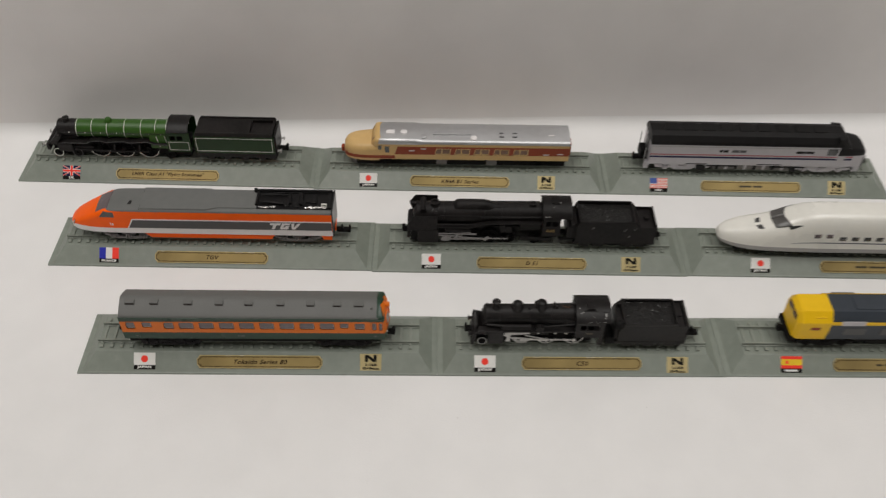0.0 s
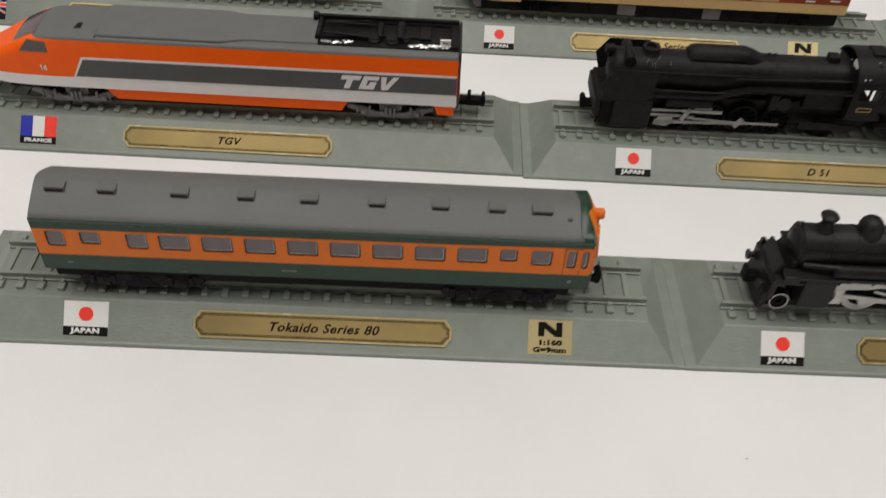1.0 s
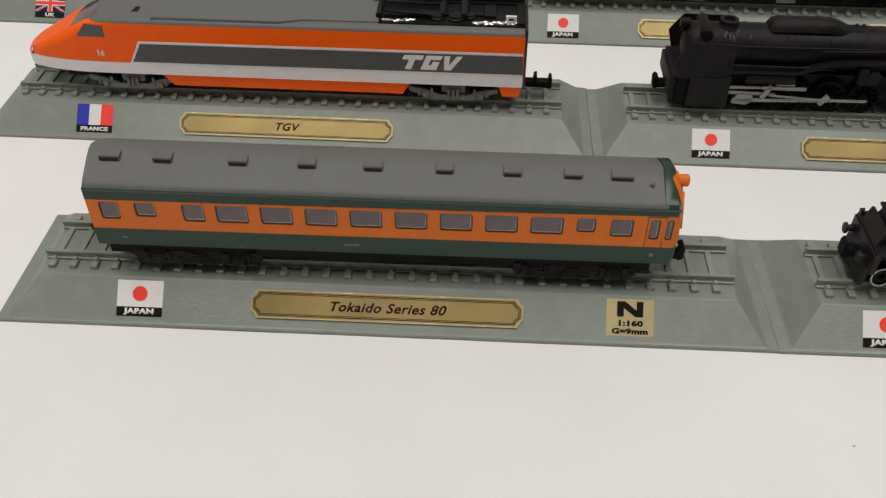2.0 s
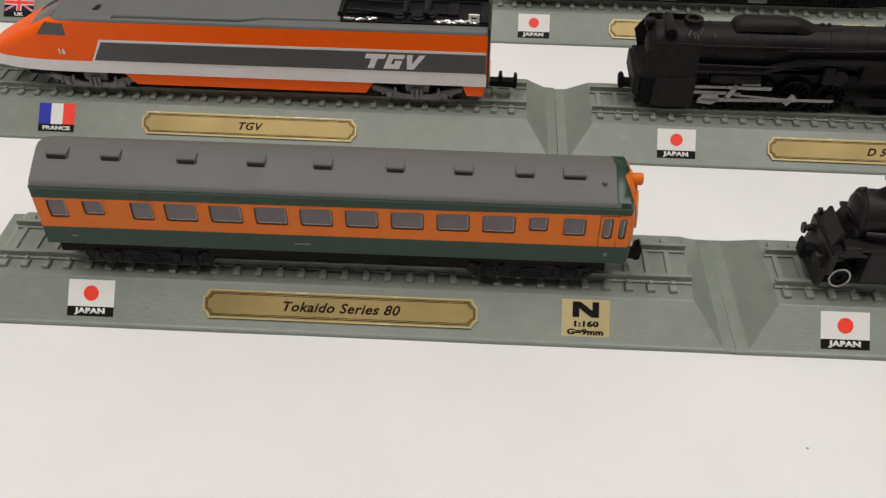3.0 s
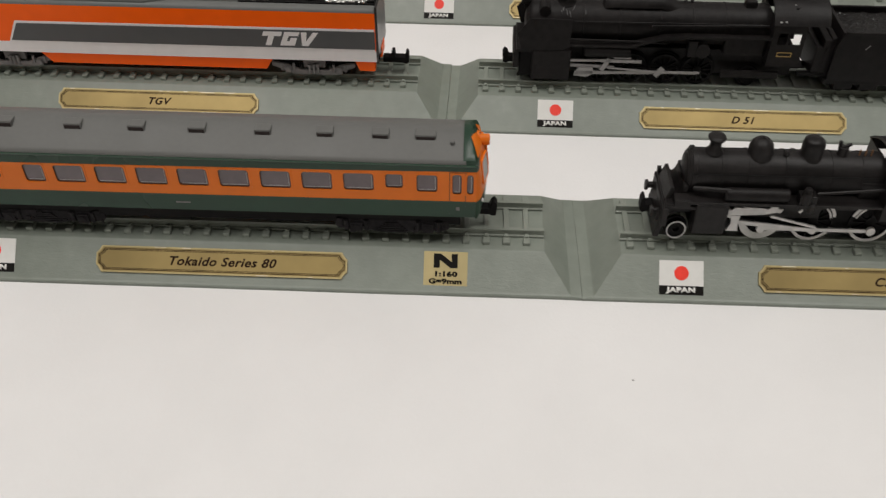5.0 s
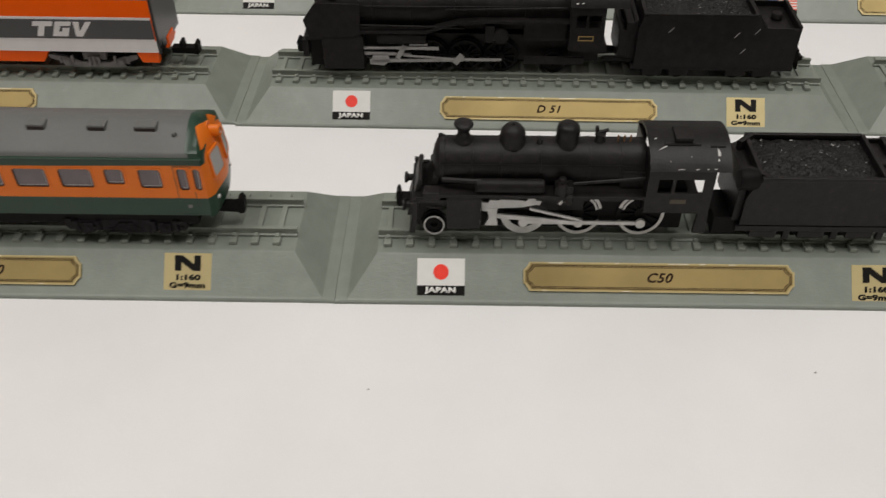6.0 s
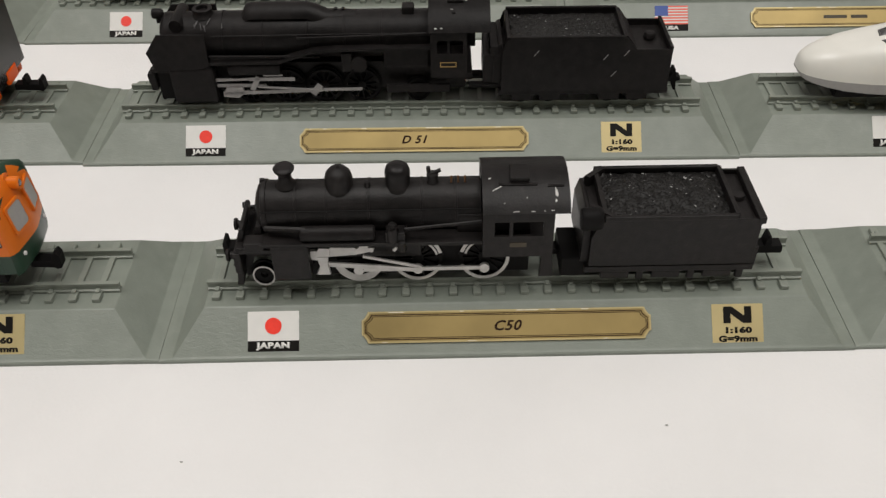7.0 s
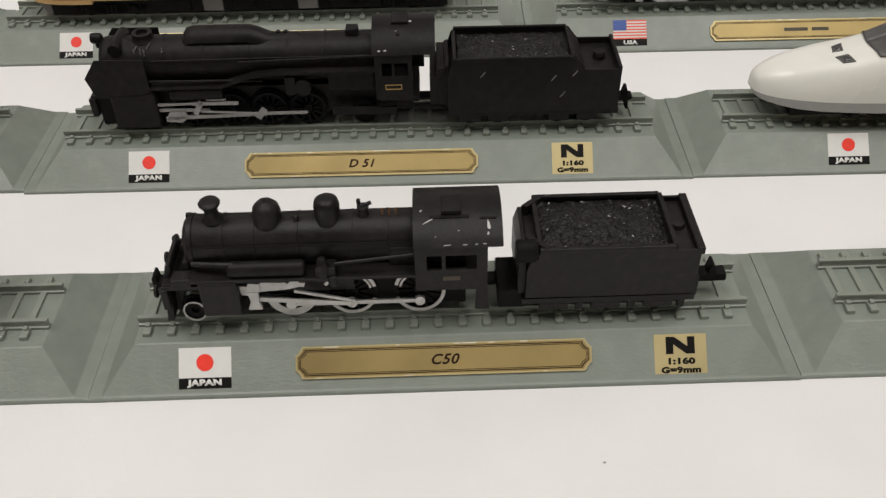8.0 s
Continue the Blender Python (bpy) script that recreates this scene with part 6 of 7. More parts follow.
# ---- green express engine and tender ----
def green_engine():
    t = train("C1", "steam_locomotive", "green and black model express locomotive with white lining", 18.0, 103.0, "model train")
    part("smokebox", lathe([(0.01, 0), (2.5, 0.2), (4.4, 1.0), (5.2, 1.2), (5.2, 12.0), (0.01, 12)], (24.6, 0, 16.4), "x", 36), BLACK, t, "black smokebox", smooth=40)
    boiler = part("boiler", lathe([(0.01, 0), (5.15, 0), (5.6, 38), (5.7, 52), (0.01, 52)], (36.4, 0, 16.5), "x", 40), L_GREEN, t, "glossy apple green boiler", smooth=40)
    for x, r in ((36.6, 5.2), (45.3, 5.3), (54.1, 5.4), (64.0, 5.5), (73.4, 5.6), (81.6, 5.7), (87.8, 5.75)):
        part("boiler_band", lathe([(r - 0.1, 0), (r + 0.08, 0.04), (r + 0.08, 0.3), (r - 0.1, 0.34)], (x, 0, 16.5), "x", 40), LINING, boiler, "thin white band", smooth=40)
    part("chimney", lathe([(2.2, 0), (1.8, 0.5), (1.7, 1.5), (2.0, 1.9), (1.9, 2.2), (1.3, 2.1), (0.01, 1.8)], (30.6, 0, 21.3), "z", 24), BLACK, t, smooth=40)
    part("steam_dome", lathe([(2.3, 0), (2.1, 1.0), (1.6, 1.8), (0.01, 2.1)], (54.6, 0, 21.6), "z", 24), L_GREEN, t, "green dome", smooth=40)
    part("firebox", section([(-6.2, 7.4), (-6.2, 14)] + arch(5.9, 16.0, 6.2, 12)[1:-1] + [(6.2, 14), (6.2, 7.4)], 78.0, 88.4), L_GREEN, t, "green firebox", smooth=40)
    part("main_frame", box(21, 100, -4.7, 4.7, 1.6, 11.6, 0.2), DARK, t)
    part("saddle", box(23.4, 36.0, -5.0, 5.0, 8.0, 14.0, 0.4), DARK, t)
    part("front_plate", prism([(19.4, 9.2), (24.0, 9.2), (28.0, 14.6), (27.0, 15.6), (24.5, 14.8)], -7.2, 7.2, 0.2), BLACK, t)
    part("buffer_beam", box(18.6, 20.2, -8.2, 8.2, 6.0, 10.2, 0.2), BLACK, t)
    for y in (-6.0, 6.0):
        part("buffer", lathe([(0.9, 0), (0.55, 0.2), (0.55, 2.0), (1.3, 2.2), (1.2, 2.5), (0.01, 2.5)], (18.7, y, 8.6), "x", 14), SILVER, t, "silver buffer", Matrix.Translation((37.4, 2 * y, 0)) @ Matrix.Rotation(math.pi, 4, "Z") @ Matrix.Identity(4), smooth=40)

    def side(sign):
        run = [(28.0, 11.4), (42.0, 11.4), (44.5, 12.9), (50.0, 13.3), (53.5, 12.2), (57, 12.8), (63.5, 13.3), (67.2, 12.2), (71, 12.8), (77, 13.2), (80.6, 11.6), (89, 11.4)]
        part("running_plate", prism(run + [(x, z - 0.6) for x, z in reversed(run)], *sorted((sign * 4.6, sign * 7.9))), BLACK, t)
        edge = [(x, z + 0.05) for x, z in run]
        part("lining", prism(edge + [(x, z - 0.28) for x, z in reversed(edge)], *sorted((sign * 7.9, sign * 8.0))), T_GREY, t, "thin grey line")
        part("cylinder", box(24.6, 33.4, *sorted((sign * 4.6, sign * 8.0)), 4.8, 10.6, 0.9), BLACK, t)
        part("handrail", rod((26, sign * 5.7, 17.3), (88, sign * 5.95, 17.6), 0.18, 6), BLACK, t)
        for x in (33, 42, 51, 60, 69.5, 78.5, 85):
            part("handrail_knob", lathe([(0.01, 0), (0.35, 0.2), (0.01, 0.5)], (x, sign * 5.85, 17.2), "z", 8), LINING, t)
        for x in (82.2, 87.0):
            part("firebox_line", prism([(x - 0.3, 16.0), (x, 16.0), (x + 1.1, 8.6), (x + 0.8, 8.6)], *sorted((sign * 6.15, sign * 6.28))), LINING, t, "thin white line")
        def bar(name, x0, z0, x1, z1, h, off=0.0):
            d = Vector((x1 - x0, z1 - z0)).normalized()
            n = Vector((-d.y, d.x)) * h / 2
            a, b = Vector((x0, z0)), Vector((x1, z1))
            part(name, prism([tuple(p) for p in (a + n, b + n, b - n, a - n)], *sorted((sign * (6.7 + off), sign * (7.1 + off)))), BLACK, t, "dark rod")
        bar("side_rod", 47.2, 5.0, 76.0, 5.0, 0.8)
        bar("connecting_rod", 35.0, 6.4, 61.8, 5.0, 0.8, 0.5)
        bar("slide_bar", 33.5, 8.0, 45.0, 7.8, 0.6, 0.2)
        bar("valve_link", 56.6, 6.0, 57.6, 10.6, 0.8, 0.4)
        bar("valve_link", 70.8, 6.2, 71.8, 10.4, 0.8, 0.4)
    both_sides(side)
    disc_wheel(t, 23.4, 2.9, LINING, 5.8)
    disc_wheel(t, 34.6, 2.9, T_GREY, 5.8)
    for x in (47.8, 61.8, 75.6):
        spoked_wheel(t, x, 6.1, 5.6, LINING, DARK, 16, ((195, 345),), 0.055)
    disc_wheel(t, 88.0, 3.0, None, 5.8)
    cab = part("cab", box(88.6, 101, -7.4, 7.4, 6.6, 7.4), L_DARK, t)
    cab_shell(cab, 88.2, 101.6, 8.2, 7.0, 20.2, [(90.2, 93.4, 14.8, 18.2), (94.2, 97.6, 14.8, 18.2)], L_DARK)
    part("cab_lining", panel(89.2, 100.6, 8.2, 14.0, -8.28, -8.2, [(89.42, 100.38, 8.42, 13.78)]), LINING, cab, "thin white panel line")
    part("cab_roof", arched_roof(89.2, 101.2, 8.4, 20.6, 3.8, 0.55), BLACK, t, "black arched cab roof", smooth=30)
    part("cab_floor", box(90, 106, -4.5, 4.5, 5.6, 6.6, 0.2), BLACK, t)

    d = train("C1", "tender", "dark green model tender with white lining and black top", 104.6, 158.0, "model train")
    part("tank", box(103.8, 149.2, -8.2, 8.2, 6.4, 18.2, 0.25), L_DARK, d, "dark green tank")
    for s in (-1, 1):
        part("lining", panel(104.8, 148.2, 8.0, 17.4, *sorted((s * 8.2, s * 8.3)), [(105.05, 147.95, 8.25, 17.15)]), LINING, d, "white panel line")
        part("coal_rail", prism([(104.4, 18.1), (149.0, 18.1), (148.4, 20.8), (105.6, 20.8), (104.6, 19.2)], *sorted((s * 7.0, s * 7.9)), 0.15), BLACK, d)
        part("sole_bar", box(104.8, 149.8, *sorted((s * 6.8, s * 7.9)), 3.4, 6.4, 0.3), BLACK, d)
        for x in (112.0, 121.5, 131.5, 141.5):
            part("axle_box", box(x - 1.8, x + 1.8, *sorted((s * 7.4, s * 8.1)), 1.8, 5.0, 0.3), BLACK, d)
    part("coal_space", box(104.8, 134.4, -7.1, 7.1, 17.8, 20.2, 0.2), BLACK, d, "black flat coal top")
    part("rear_well", panel(134.2, 148.8, -7.1, 7.1, 18.0, 20.2, [(135.4, 147.4, -5.6, 5.6)]), BLACK, d, "", Matrix(((1, 0, 0, 0), (0, 0, 1, 0), (0, 1, 0, 0), (0, 0, 0, 1))))
    part("well_floor", box(135.2, 147.6, -5.8, 5.8, 18.1, 18.4), BLACK, d)
    for x in (112.0, 121.5, 131.5, 141.5):
        disc_wheel(d, x, 3.0)
    part("rear_wall", box(149.1, 150.4, -7.4, 7.4, 4.6, 19.0, 0.2), BLACK, d)
    for y in (-5.8, 5.8):
        part("buffer", lathe([(0.9, 0), (0.55, 0.2), (0.55, 1.6), (1.3, 1.8), (1.2, 2.1), (0.01, 2.1)], (150.4, y, 7.4), "x", 14), SILVER, d, "silver buffer", smooth=40)
    coupler(d, 149.6, 3.8, 1, "end")


green_engine()


# ---- cream and maroon diesel railcar with a bonnet ----
def bonnet_car():
    t = train("C2", "bonnet_railcar", "cream and maroon model diesel railcar with silver roof", 17.6, 144.6, "model train", 0.4)
    w = 8.8
    part("body", box(36.8, 144.6, -w, w, 6.0, 17.0, 0.12), CREAM, t, "cream body side")
    form = ((17.2, 3.4, 6.8, 10.8, 1.8), (18.0, 5.2, 5.7, 12.4, 2.6), (20.0, 6.8, 5.2, 13.7, 3.4), (23, 7.9, 5.1, 14.4, 3.8), (27, 8.5, 5.0, 14.8, 3.8), (31, 8.8, 5.0, 15.0, 3.6), (37, 8.8, 5.0, 15.1, 3.0))
    nose = xloft([(x, hull_section(hw, zb, zt, r, 0.9)) for x, hw, zb, zt, r in form])
    part("bonnet", nose, CREAM, t, "rounded cream bonnet", smooth=45)
    low = xloft([(x - (0.15 if x < 20 else 0) + (9 if x > 36 else 0), hull_section(hw + 0.1, zb, zt + 0.1, r, 0.9)) for x, hw, zb, zt, r in form])
    part("bonnet_band", keep(low, "z", 6.5, 8.6), MAROON, t, "maroon band round the bonnet", smooth=45)
    cabin = xloft([(x, hull_section(hw, 14.5, zt, r, 0.6)) for x, hw, zt, r in ((32.6, 6.4, 15.4, 0.7), (33.9, 7.6, 17.6, 1.4), (35.2, 8.3, 19.3, 2.0), (36.2, 8.6, 19.6, 2.2), (38, 8.7, 19.8, 2.4))])
    part("cab_front", cabin, CREAM, t, "cream raised cab front", smooth=40)
    for y0, y1 in ((-5.6, -0.6), (0.6, 5.6)):
        part("windscreen", box(-1.4, 1.3, y0, y1, -0.2, 0.2, 0.1), AMBER, t, "dark windscreen", Matrix.Translation((34.05, 0, 17.7)) @ Matrix.Rotation(radians(-56), 4, "Y"))

    def side(sign):
        lo, hi = sorted((sign * w, sign * (w + 0.07)))
        band = part("window_band", prism([(47.6, 15.0), (144.5, 15.0), (144.5, 9.5), (45.8, 9.5)], lo, hi), MAROON, t, "maroon window band")
        lo, hi = sorted((sign * (w + 0.04), sign * (w + 0.12)))
        for k in range(5):
            a = 68.6 + 11.0 * k
            part("window", prism([(a, 10.1), (a + 8.4, 10.1), (a + 8.8, 13.5), (a + 1.0, 13.5)], lo, hi), AMBER, band, "dark amber window")
            part("window_rim", ring_plate([(a - 0.1, 9.9), (a + 8.6, 9.9), (a + 9.0, 13.8), (a + 0.8, 13.8)], [(a + 0.3, 10.4), (a + 8.2, 10.4), (a + 8.5, 13.5), (a + 1.2, 13.5)], *sorted((sign * (w + 0.08), sign * (w + 0.18)))), CREAM, band)
            part("window_sill", box(a, a + 8.4, *sorted((sign * (w + 0.1), sign * (w + 0.2))), 9.8, 10.4), CREAM, band)
            part("window_post", box(a + 3.6, a + 4.3, *sorted((sign * (w + 0.1), sign * (w + 0.18))), 10.1, 13.8), CREAM, band)
        for a, z in ((54, 12.0), (60.5, 13.3), (130, 10.2), (138, 10.6)):
            part("marking", box(a, a + 3.2, lo, hi, z, z + 0.5), LINING, band)
        part("cab_window", box(36.6, 38.6, lo, hi, 12.8, 15.6), PANE_DARK, t, "dark cab window")
        part("cab_window", box(40.4, 42.8, lo, hi, 10.8, 15.0), PANE_DARK, t, "dark cab window")
        for k in range(7):
            a = 60 + 9.5 * k
            part("equipment_box", box(a, a + 6.0, *sorted((sign * 5.0, sign * 7.6)), 1.4, 5.2, 0.3), BOGIE if k % 3 == 1 else DARK, t)
        part("marker_lamp", lathe([(0.01, 0), (0.9, 0), (0.8, 1.0), (0.01, 1.1)], (18.6, sign * 5.2, 9.0), "x", 14), MAROON, t)
    both_sides(side)
    part("roof", section(hull_section(8.9, 16.8, 18.8, 2.0, 0.7), 60.0, 144.7), ROOF_SILVER, t, "silver arched roof", smooth=30)
    part("roof_hump", xloft([(x, hull_section(h, 16.5, z, 2.2, 0.9)) for x, h, z in ((36.6, 8.7, 19.0), (37.6, 8.95, 19.6), (57.5, 8.95, 19.5), (61.5, 8.9, 18.75))]), ROOF_SILVER, t, "raised silver roof over the cab", smooth=40)
    part("roof_duct", box(67.4, 88.7, -3.6, -1.4, 19.0, 20.1, 0.4), ROOF_SILVER, t)
    part("roof_panel", box(41.0, 45.8, -4.0, -0.6, 20.0, 20.45, 0.15), T_WHITE, t, "pale square roof panel")
    for x, y, mat in ((51.0, -2.4, T_WHITE), (90.4, -5.6, T_WHITE), (62.2, -4.8, ROOF_SILVER)):
        part("roof_vent", lathe([(2.0, 0), (1.9, 0.5), (1.1, 0.8), (0.01, 0.9)], (x, y, 20.0 if x < 60 else 18.9), "z", 16), mat, t, smooth=40)
    for x, y in ((106.0, -1.4), (106.0, -4.4), (113.5, -1.4), (113.5, -4.4)):
        part("roof_slot", box(x - 1.3, x + 1.3, y - 0.4, y + 0.4, 18.8, 19.55 if y > -3 else 19.35, 0.1), DARK, t)
    part("roof_panel", box(132.6, 135.8, -3.4, -2.6, 18.9, 19.75, 0.15), T_WHITE, t)
    part("underframe", box(24, 143, -7.2, 7.2, 1.2, 6.1, 0.2), DARK, t)
    part("end_gangway", box(144.4, 146.4, -3.0, 3.0, 5.6, 13.6, 0.4), MAROON, t, "maroon gangway end")
    part("pilot", prism([(20, 5.3), (30, 5.1), (30, 1.2), (22, 1.2)], -6.4, 6.4, 0.4), BOGIE, t)
    bogie(t, 30.5, 53.0, DARK, z1=4.8)
    bogie(t, 114, 136.5, DARK, z1=4.8)
    part("coupling", box(15.0, 19.5, -1.6, 1.6, 5.4, 8.4, 0.5), MAROON, t, "dark red front coupler")


bonnet_car()


# ---- silver diesel with a black roof ----
def striped_diesel():
    t = train("C3", "diesel_locomotive", "silver and black model diesel locomotive with coloured stripes", 22.0, 144.5, "model train")
    w = 8.9
    body = part("body", box(22.6, 128, -w, w, 5.6, 19.0, 0.2), D_SILVER, t, "dull silver ribbed side")
    nose = xloft([(x, hull_section(hw, 5.6, zt, 1.8, 0.3)) for x, hw, zt in ((127.8, 8.9, 18.4), (134, 8.7, 17.6), (141, 8.0, 16.8), (143.6, 7.0, 15.6), (144.3, 6.0, 14.0))])
    part("nose_lower", keep(xloft([(x, hull_section(hw, 5.6, zt, 1.8, 0.3)) for x, hw, zt in ((127.8, 8.9, 18.4), (134, 8.7, 17.6), (141, 8.0, 16.8), (143.6, 7.0, 15.6), (144.3, 6.0, 14.0))]), "z", None, 13.2), D_SILVER, t, "silver lower nose", smooth=40)
    part("nose_upper", keep(nose, "z", 13.2, None), D_BLACK, t, "black upper nose", smooth=40)
    part("roof", section([(-8.95, 18.8), (-8.6, 20.6), (-6.4, 23.6), (-3, 24.6), (3, 24.6), (6.4, 23.6), (8.6, 20.6), (8.95, 18.8)], 22.2, 129.4, 0.2), D_BLACK, t, "black angular roof")
    part("cab_roof", xloft([(x, hull_section(hw, 17.5, zt, 1.6, 0.2)) for x, hw, zt in ((126, 8.8, 24.0), (130.5, 8.4, 23.8), (133.5, 7.8, 20.0), (134.5, 7.6, 18.0))]), D_BLACK, t, "black sloping cab front", smooth=35)
    for k in range(9):
        part("roof_grille", box(30 + 10.4 * k, 37.5 + 10.4 * k, -3.2, 3.2, 24.4, 25.0, 0.2), D_BLACK, t)
    def side(sign):
        for z0, z1, mat in ((12.1, 12.8, DULL_RED), (10.2, 11.4, NAVY)):
            part("stripe", box(22.7, 127.9, *sorted((sign * (w - 0.05), sign * (w + 0.05))), z0, z1), mat, t, "painted stripe")
            part("stripe", prism([(127.9, z0), (136.5, z0), (136.5, z1), (127.9, z1)], *sorted((sign * (w - 1.3), sign * (w - 0.14)))), mat, t, "painted stripe")
        for a, b in ((61, 66), (68, 76), (104, 114)):
            part("marking", box(a, b, *sorted((sign * (w - 0.05), sign * (w + 0.06))), 14.4, 16.0), INK if a != 68 else T_GREY, t, "small dark marking")
        for k in range(11):
            a = 26 + 9.2 * k
            part("side_rib", box(a, a + 0.35, *sorted((sign * (w - 0.05), sign * (w + 0.12))), 13.2, 18.6), D_SILVER, body)
        for a, b, z0, z1 in ((44, 56, 5.9, 6.5), (56, 72, 4.6, 5.2), (84, 98, 6.2, 6.7), (92, 112, 4.4, 5.0), (50.5, 55.5, 1.6, 4.6), (104, 106.5, 1.8, 4.4)):
            part("side_slot", box(a, b, *sorted((sign * (w - 0.3), sign * (w + 0.05))), z0, z1), D_BLACK, body, "dark slot")
        part("side_rail", box(23.0, 121.0, *sorted((sign * (w - 0.05), sign * (w + 0.2))), 17.7, 18.1, 0.05), S_GREY, body, "pale edge rail")
        part("cab_window", box(121.4, 127.0, *sorted((sign * (w - 0.05), sign * (w + 0.08))), 13.6, 18.0), PANE_DARK, t, "dark cab window")
        part("fuel_tank", box(60, 104, *sorted((sign * 4.0, sign * 8.2)), 1.8, 5.8, 0.8), BOGIE, t, "grey fuel tank")
        for k in range(8):
            a = 61.5 + 5.3 * k
            part("tank_strap", box(a, a + 1.6, *sorted((sign * 7.9, sign * 8.4)), 2.2, 5.4, 0.1), D_SILVER if k % 2 else D_BLACK, body)
        part("step", box(20.6, 23.4, *sorted((sign * 6.0, sign * 8.6)), 2.2, 6.4, 0.3), D_SILVER, t)
        part("handrail", rod((20.4, sign * 7.8, 5.4), (20.0, sign * 7.6, 15.5), 0.3, 6), TARNISH, t)
        part("handrail", rod((143.4, sign * 7.6, 6.0), (144.4, sign * 6.8, 12.5), 0.25, 6), TARNISH, t)
    both_sides(side)
    part("end_door", box(22.0, 22.7, -2.6, 2.6, 6.5, 18.0, 0.1), T_GREY, t)
    part("end_gangway", box(18.6, 22.6, -4.0, 4.0, 5.0, 10.5, 0.4), DARK, t)
    bogie(t, 27.0, 58.5, D_SILVER, 7.8, 2.9, 3)
    bogie(t, 106.0, 138.0, D_SILVER, 7.8, 2.9, 3)
    part("underframe", box(24, 142, -6.2, 6.2, 3.8, 5.8, 0.2), DARK, t)
    part("pilot", box(139.6, 143.6, -7.4, 7.4, 1.4, 5.6, 0.6), D_SILVER, t)
    coupler(t, 23.0, 2.6, -1)
    coupler(t, 141.2, 2.6, 1)


striped_diesel()


# ---- white streamlined train ----
def bullet_car():
    t = train("B3", "bullet_train_car", "glossy ivory white streamlined model train car", 13.8, 178.0, "model train")
    shape = [(15.5, 1.2, 6.2, 8.05), (15.65, 2.0, 5.8, 8.75), (16.1, 3.1, 5.4, 9.55), (17.0, 4.2, 5.0, 10.35), (18.7, 5.4, 4.7, 11.35), (21.5, 6.8, 4.4, 12.55), (25.5, 8.0, 4.0, 13.75), (31, 9.1, 3.8, 14.95), (38, 9.8, 3.7, 16.25),
             (44, 10.1, 3.6, 17.75), (48, 10.2, 3.6, 19.65), (53, 10.4, 3.6, 22.45), (58, 10.5, 3.6, 24.1), (66, 10.6, 3.6, 25.0), (178, 10.6, 3.6, 25.0)]
    steps = 28

    def point(w, zb, zt, a):
        """a runs from 0 at the near side's foot over the top to 1 at the far side's foot."""
        ang = math.pi * (1 - a)
        c, s = math.cos(ang), math.sin(ang)
        square = min(1.0, max(0.0, (w - 9.9) / 0.65))  # the car body is squarer than its nose
        y = math.copysign(abs(c) ** (0.62 - 0.12 * square), c) * w
        return y, zb + (zt - zb) * (abs(s) ** (0.80 + 0.15 * square))

    def hull():
        return xloft([(x, [point(w, zb, zt, k / steps) for k in range(steps + 1)]) for x, w, zb, zt in shape])

    part("body", keep(hull(), "z", 6.3, None), S_WHITE, t, "glossy ivory body", smooth=50)
    part("skirt", keep(hull(), "z", None, 6.3), S_GREY, t, "pale grey skirt", smooth=50)

    def at(x):
        for (xa, *a), (xb, *b) in zip(shape, shape[1:]):
            if xa <= x <= xb:
                f = (x - xa) / (xb - xa)
                return [p + (q - p) * f for p, q in zip(a, b)]
        return shape[-1][1:]

    def patch(name, corners, mat, label="", lift=1.012, n=6):
        """A thin sheet laid on the skin; corners (x, a) in turn."""
        bm = bmesh.new()
        (x0, a0), (x1, a1), (x2, a2), (x3, a3) = corners
        grid = []
        for i in range(n + 1):
            row = []
            for k in range(n + 1):
                u, v = i / n, k / n
                x = (x0 * (1 - u) + x1 * u) * (1 - v) + (x3 * (1 - u) + x2 * u) * v
                a = (a0 * (1 - u) + a1 * u) * (1 - v) + (a3 * (1 - u) + a2 * u) * v
                w, zb, zt = at(x)
                y, z = point(w * lift, zb, zb + (zt - zb) * lift, a)
                row.append(bm.verts.new((x, y, z)))
            grid.append(row)
        for i in range(n):
            for k in range(n):
                bm.faces.new([grid[i][k], grid[i + 1][k], grid[i + 1][k + 1], grid[i][k + 1]])
        return shell_thickness(part(name, bm, mat, t, label, smooth=50), 0.3)

    for f in (lambda a: a, lambda a: 1 - a):
        patch("windscreen", [(42.4, f(0.365)), (50.2, f(0.33)), (47.2, f(0.5)), (41.1, f(0.5))], SCREEN, "grey tinted curved windscreen", 1.010, 10)
        patch("windscreen_seal", [(49.0, f(0.285)), (50.4, f(0.285)), (47.4, f(0.5)), (46.6, f(0.5))], PANE_DARK, "black edge of the windscreen", 1.014, 8)
        patch("windscreen_seal", [(49.4, f(0.275)), (55.0, f(0.30)), (51.6, f(0.325)), (49.4, f(0.33))], PANE_DARK, "black edge of the windscreen", 1.014, 4)
    for lamp in ([(34.4, 0.36), (37.2, 0.36), (36.0, 0.448), (33.0, 0.438)], [(33.0, 0.485), (35.4, 0.485), (36.2, 0.525), (33.6, 0.512)]):
        patch("headlamp", lamp, SCREEN, "dark headlamp", 1.012, 6)
        mid = [sum(p[k] for p in lamp) / 4 for k in (0, 1)]
        patch("headlamp_glass", [(mid[0] + (x - mid[0]) * 0.6, mid[1] + (a - mid[1]) * 0.6) for x, a in lamp], PANE_DARK, "", 1.016, 4)
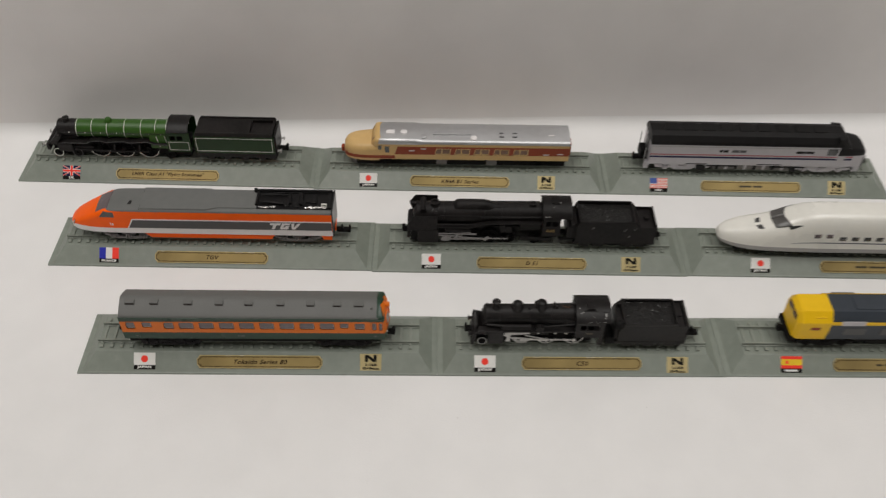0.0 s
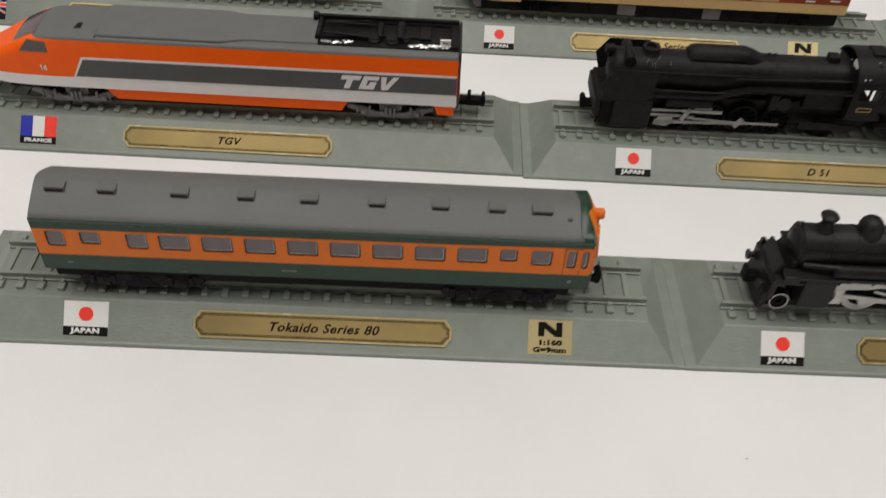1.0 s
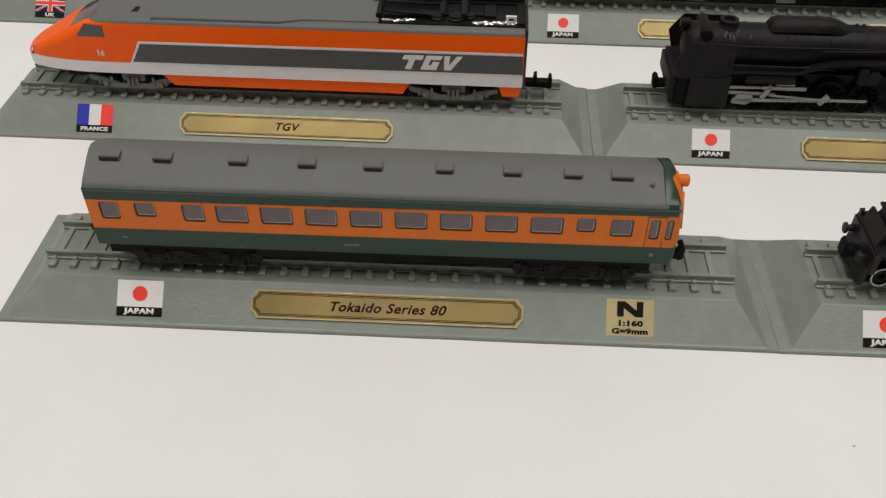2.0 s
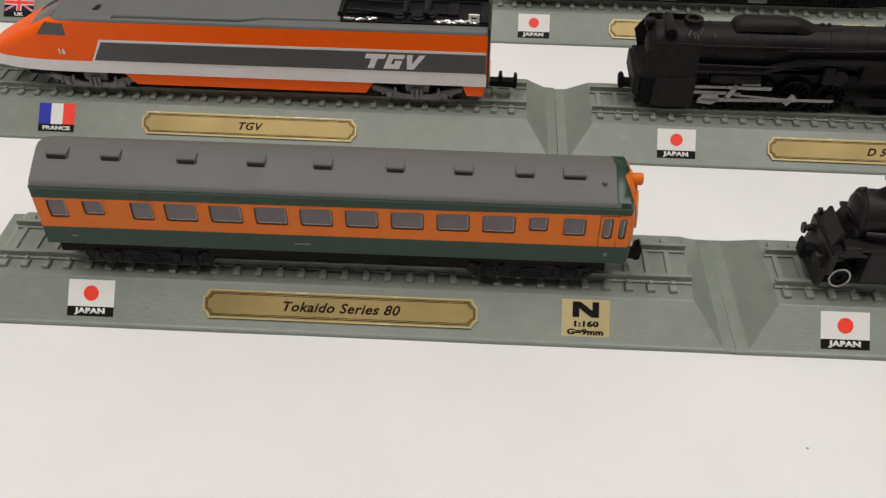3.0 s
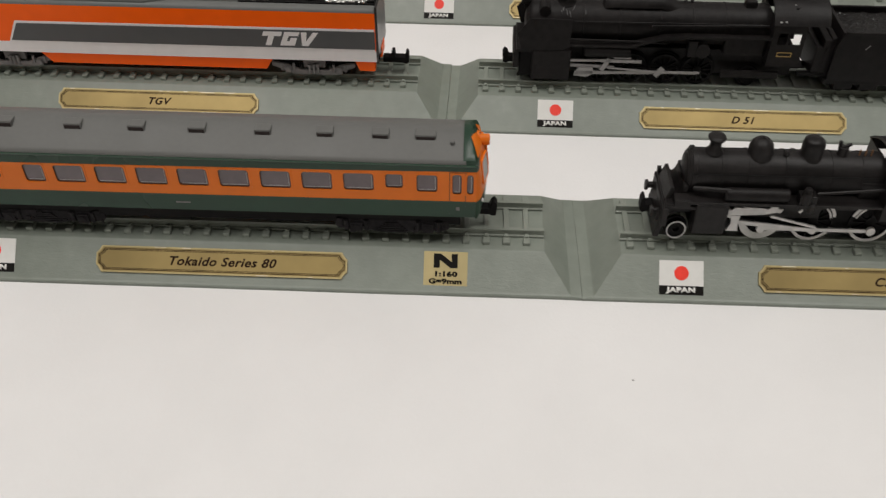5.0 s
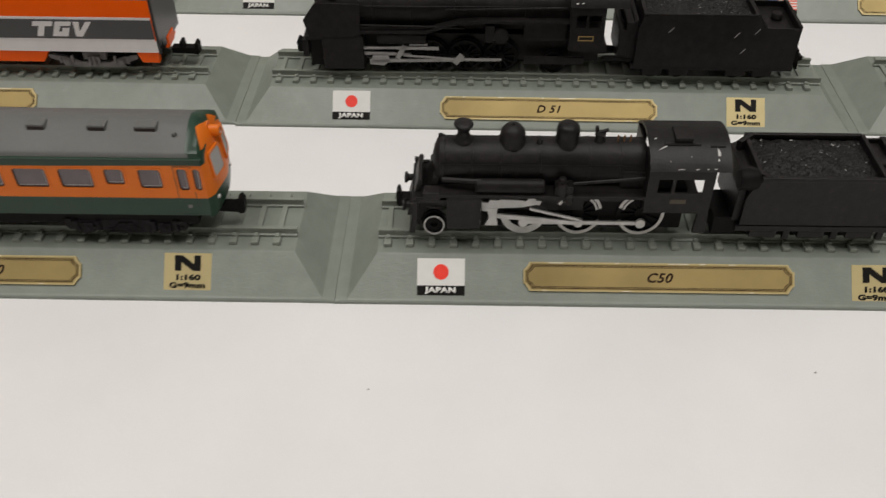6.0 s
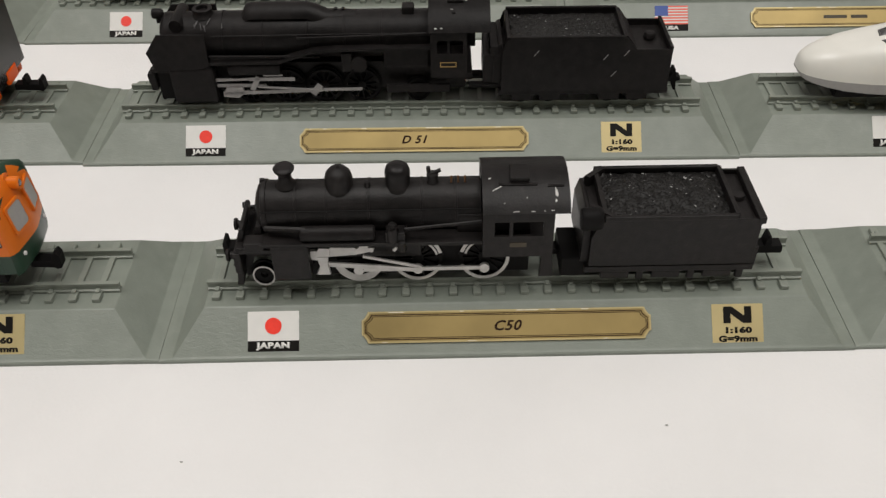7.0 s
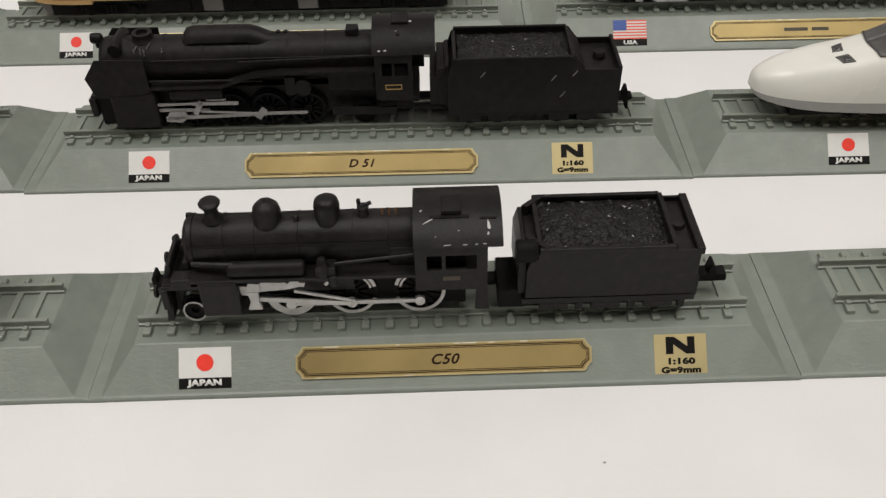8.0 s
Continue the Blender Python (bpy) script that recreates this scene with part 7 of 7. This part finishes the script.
    for s in (0, 1):
        def m(a):
            return a if not s else 1 - a
        patch("stripe", [(51.0, m(0.092)), (177.5, m(0.080)), (177.5, m(0.0945)), (56.0, m(0.097))], NAVY, "dark blue stripe", 1.008, 24)
        for k in range(15):
            x = 74.8 + 6.3 * k
            patch("window", [(x, m(0.118)), (x + 3.6, m(0.118)), (x + 3.6, m(0.156)), (x, m(0.156))], PANE_DARK, "dark small window", 1.008, 2)
        patch("door", [(61.9, m(0.142)), (65.2, m(0.142)), (65.2, m(0.181)), (61.9, m(0.181))], PANE, "pale door window", 1.008, 2)
        patch("door", [(67.8, m(0.142)), (71.1, m(0.142)), (71.1, m(0.181)), (67.8, m(0.181))], PANE, "pale door window", 1.008, 2)
    bogie(t, 36, 58, DARK, 7.2)
    bogie(t, 140, 162, DARK, 7.2)
    part("underframe", box(24, 176, -7.0, 7.0, 1.6, 3.6, 0.3), DARK, t)
    part("end_wall", box(177.9, 178.6, -8.6, 8.6, 4.0, 22.0, 0.3), DARK, t)


bullet_car()


# ---- yellow and slate locomotive ----
def yellow_loco():
    t = train("A3", "diesel_locomotive", "yellow and slate blue model locomotive with hexagonal cab ends", 26.0, 141.0, "model train")
    hexa = [(-7.9, 6.0), (-8.3, 6.6), (-8.9, 17.4), (-5.3, 21.6), (5.3, 21.6), (8.9, 17.4), (8.3, 6.6), (7.9, 6.0)]

    def shrink(k, dz):
        return [(y * k, 14.0 + (z - 14.0) * k + dz) for y, z in hexa]

    for name, x0, x1, tip in (("cab", 31.2, 45.0, 29.5), ("cab", 138.6, 122.0, 140.6)):
        cabin = xloft([(tip, shrink(0.80, -0.6)), (x0, shrink(0.97, -0.1)), (x0 + (1 if x1 > x0 else -1) * 1.2, hexa), (x1, hexa)])
        cab = part(name, cabin, E_YELLOW, t, "bright yellow faceted cab", smooth=15)
        s = -1 if tip < x0 else 1
        for y0, y1 in ((-5.2, -0.5), (0.5, 5.2)):
            part("windscreen", box(-0.25, 0.25, y0, y1, -2.2, 2.2, 0.1), SEAL, cab, "dark windscreen", Matrix.Translation((tip - s * 0.15, 0, 16.4)) @ Matrix.Rotation(radians(s * 8), 4, "Y"))
        part("cab_window", box(min(x0, x1) + 5, min(x0, x1) + 9.5, -8.75, -8.55, 12.8, 14.6), MAROON, cab, "dark orange marking")
        part("roof_ledge", box(min(x0, x1) + 6, min(x0, x1) + 11, -7.5, -6.7, 19.2, 19.8, 0.1), E_YELLOW, cab)
    part("body", section(hexa, 45.0, 122.0), E_SLATE, t, "slate blue body")
    for s in (-1, 1):
        part("waist_stripe", box(44.8, 122.2, *sorted((s * 8.8, s * 9.05)), 16.5, 18.3), E_YELLOW, t, "yellow waist stripe")
        for a in (49.2, 84.0):
            part("name_panel", box(a, a + 11.0, *sorted((s * 8.9, s * 9.2)), 16.3, 19.0, 0.1), D_SILVER, t, "pale grey name panel")
        for k in range(4):
            a = 52 + 17 * k
            part("louvre", box(a, a + 10, *sorted((s * 8.3, s * 8.85)), 10.0, 14.2, 0.05), T_GREY, t)
    for a in (56, 78, 100):
        part("roof_hatch", box(a, a + 14, -4.0, 4.0, 21.4, 21.95, 0.2), E_SLATE, t)
    part("underframe", box(30, 137, -6.8, 6.8, 3.2, 6.1, 0.3), DARK, t)
    bogie(t, 33, 60, DARK, 7.4, 2.9, 3)
    bogie(t, 107, 134, DARK, 7.4, 2.9, 3)
    part("fuel_tank", box(66, 100, -7.0, 7.0, 2.0, 5.4, 0.6), DARK, t)
    part("buffer_beam", box(28.4, 31.4, -7.6, 7.6, 3.8, 6.6, 0.4), DARK, t)
    coupler(t, 33.0, 3.6, -1)


yellow_loco()
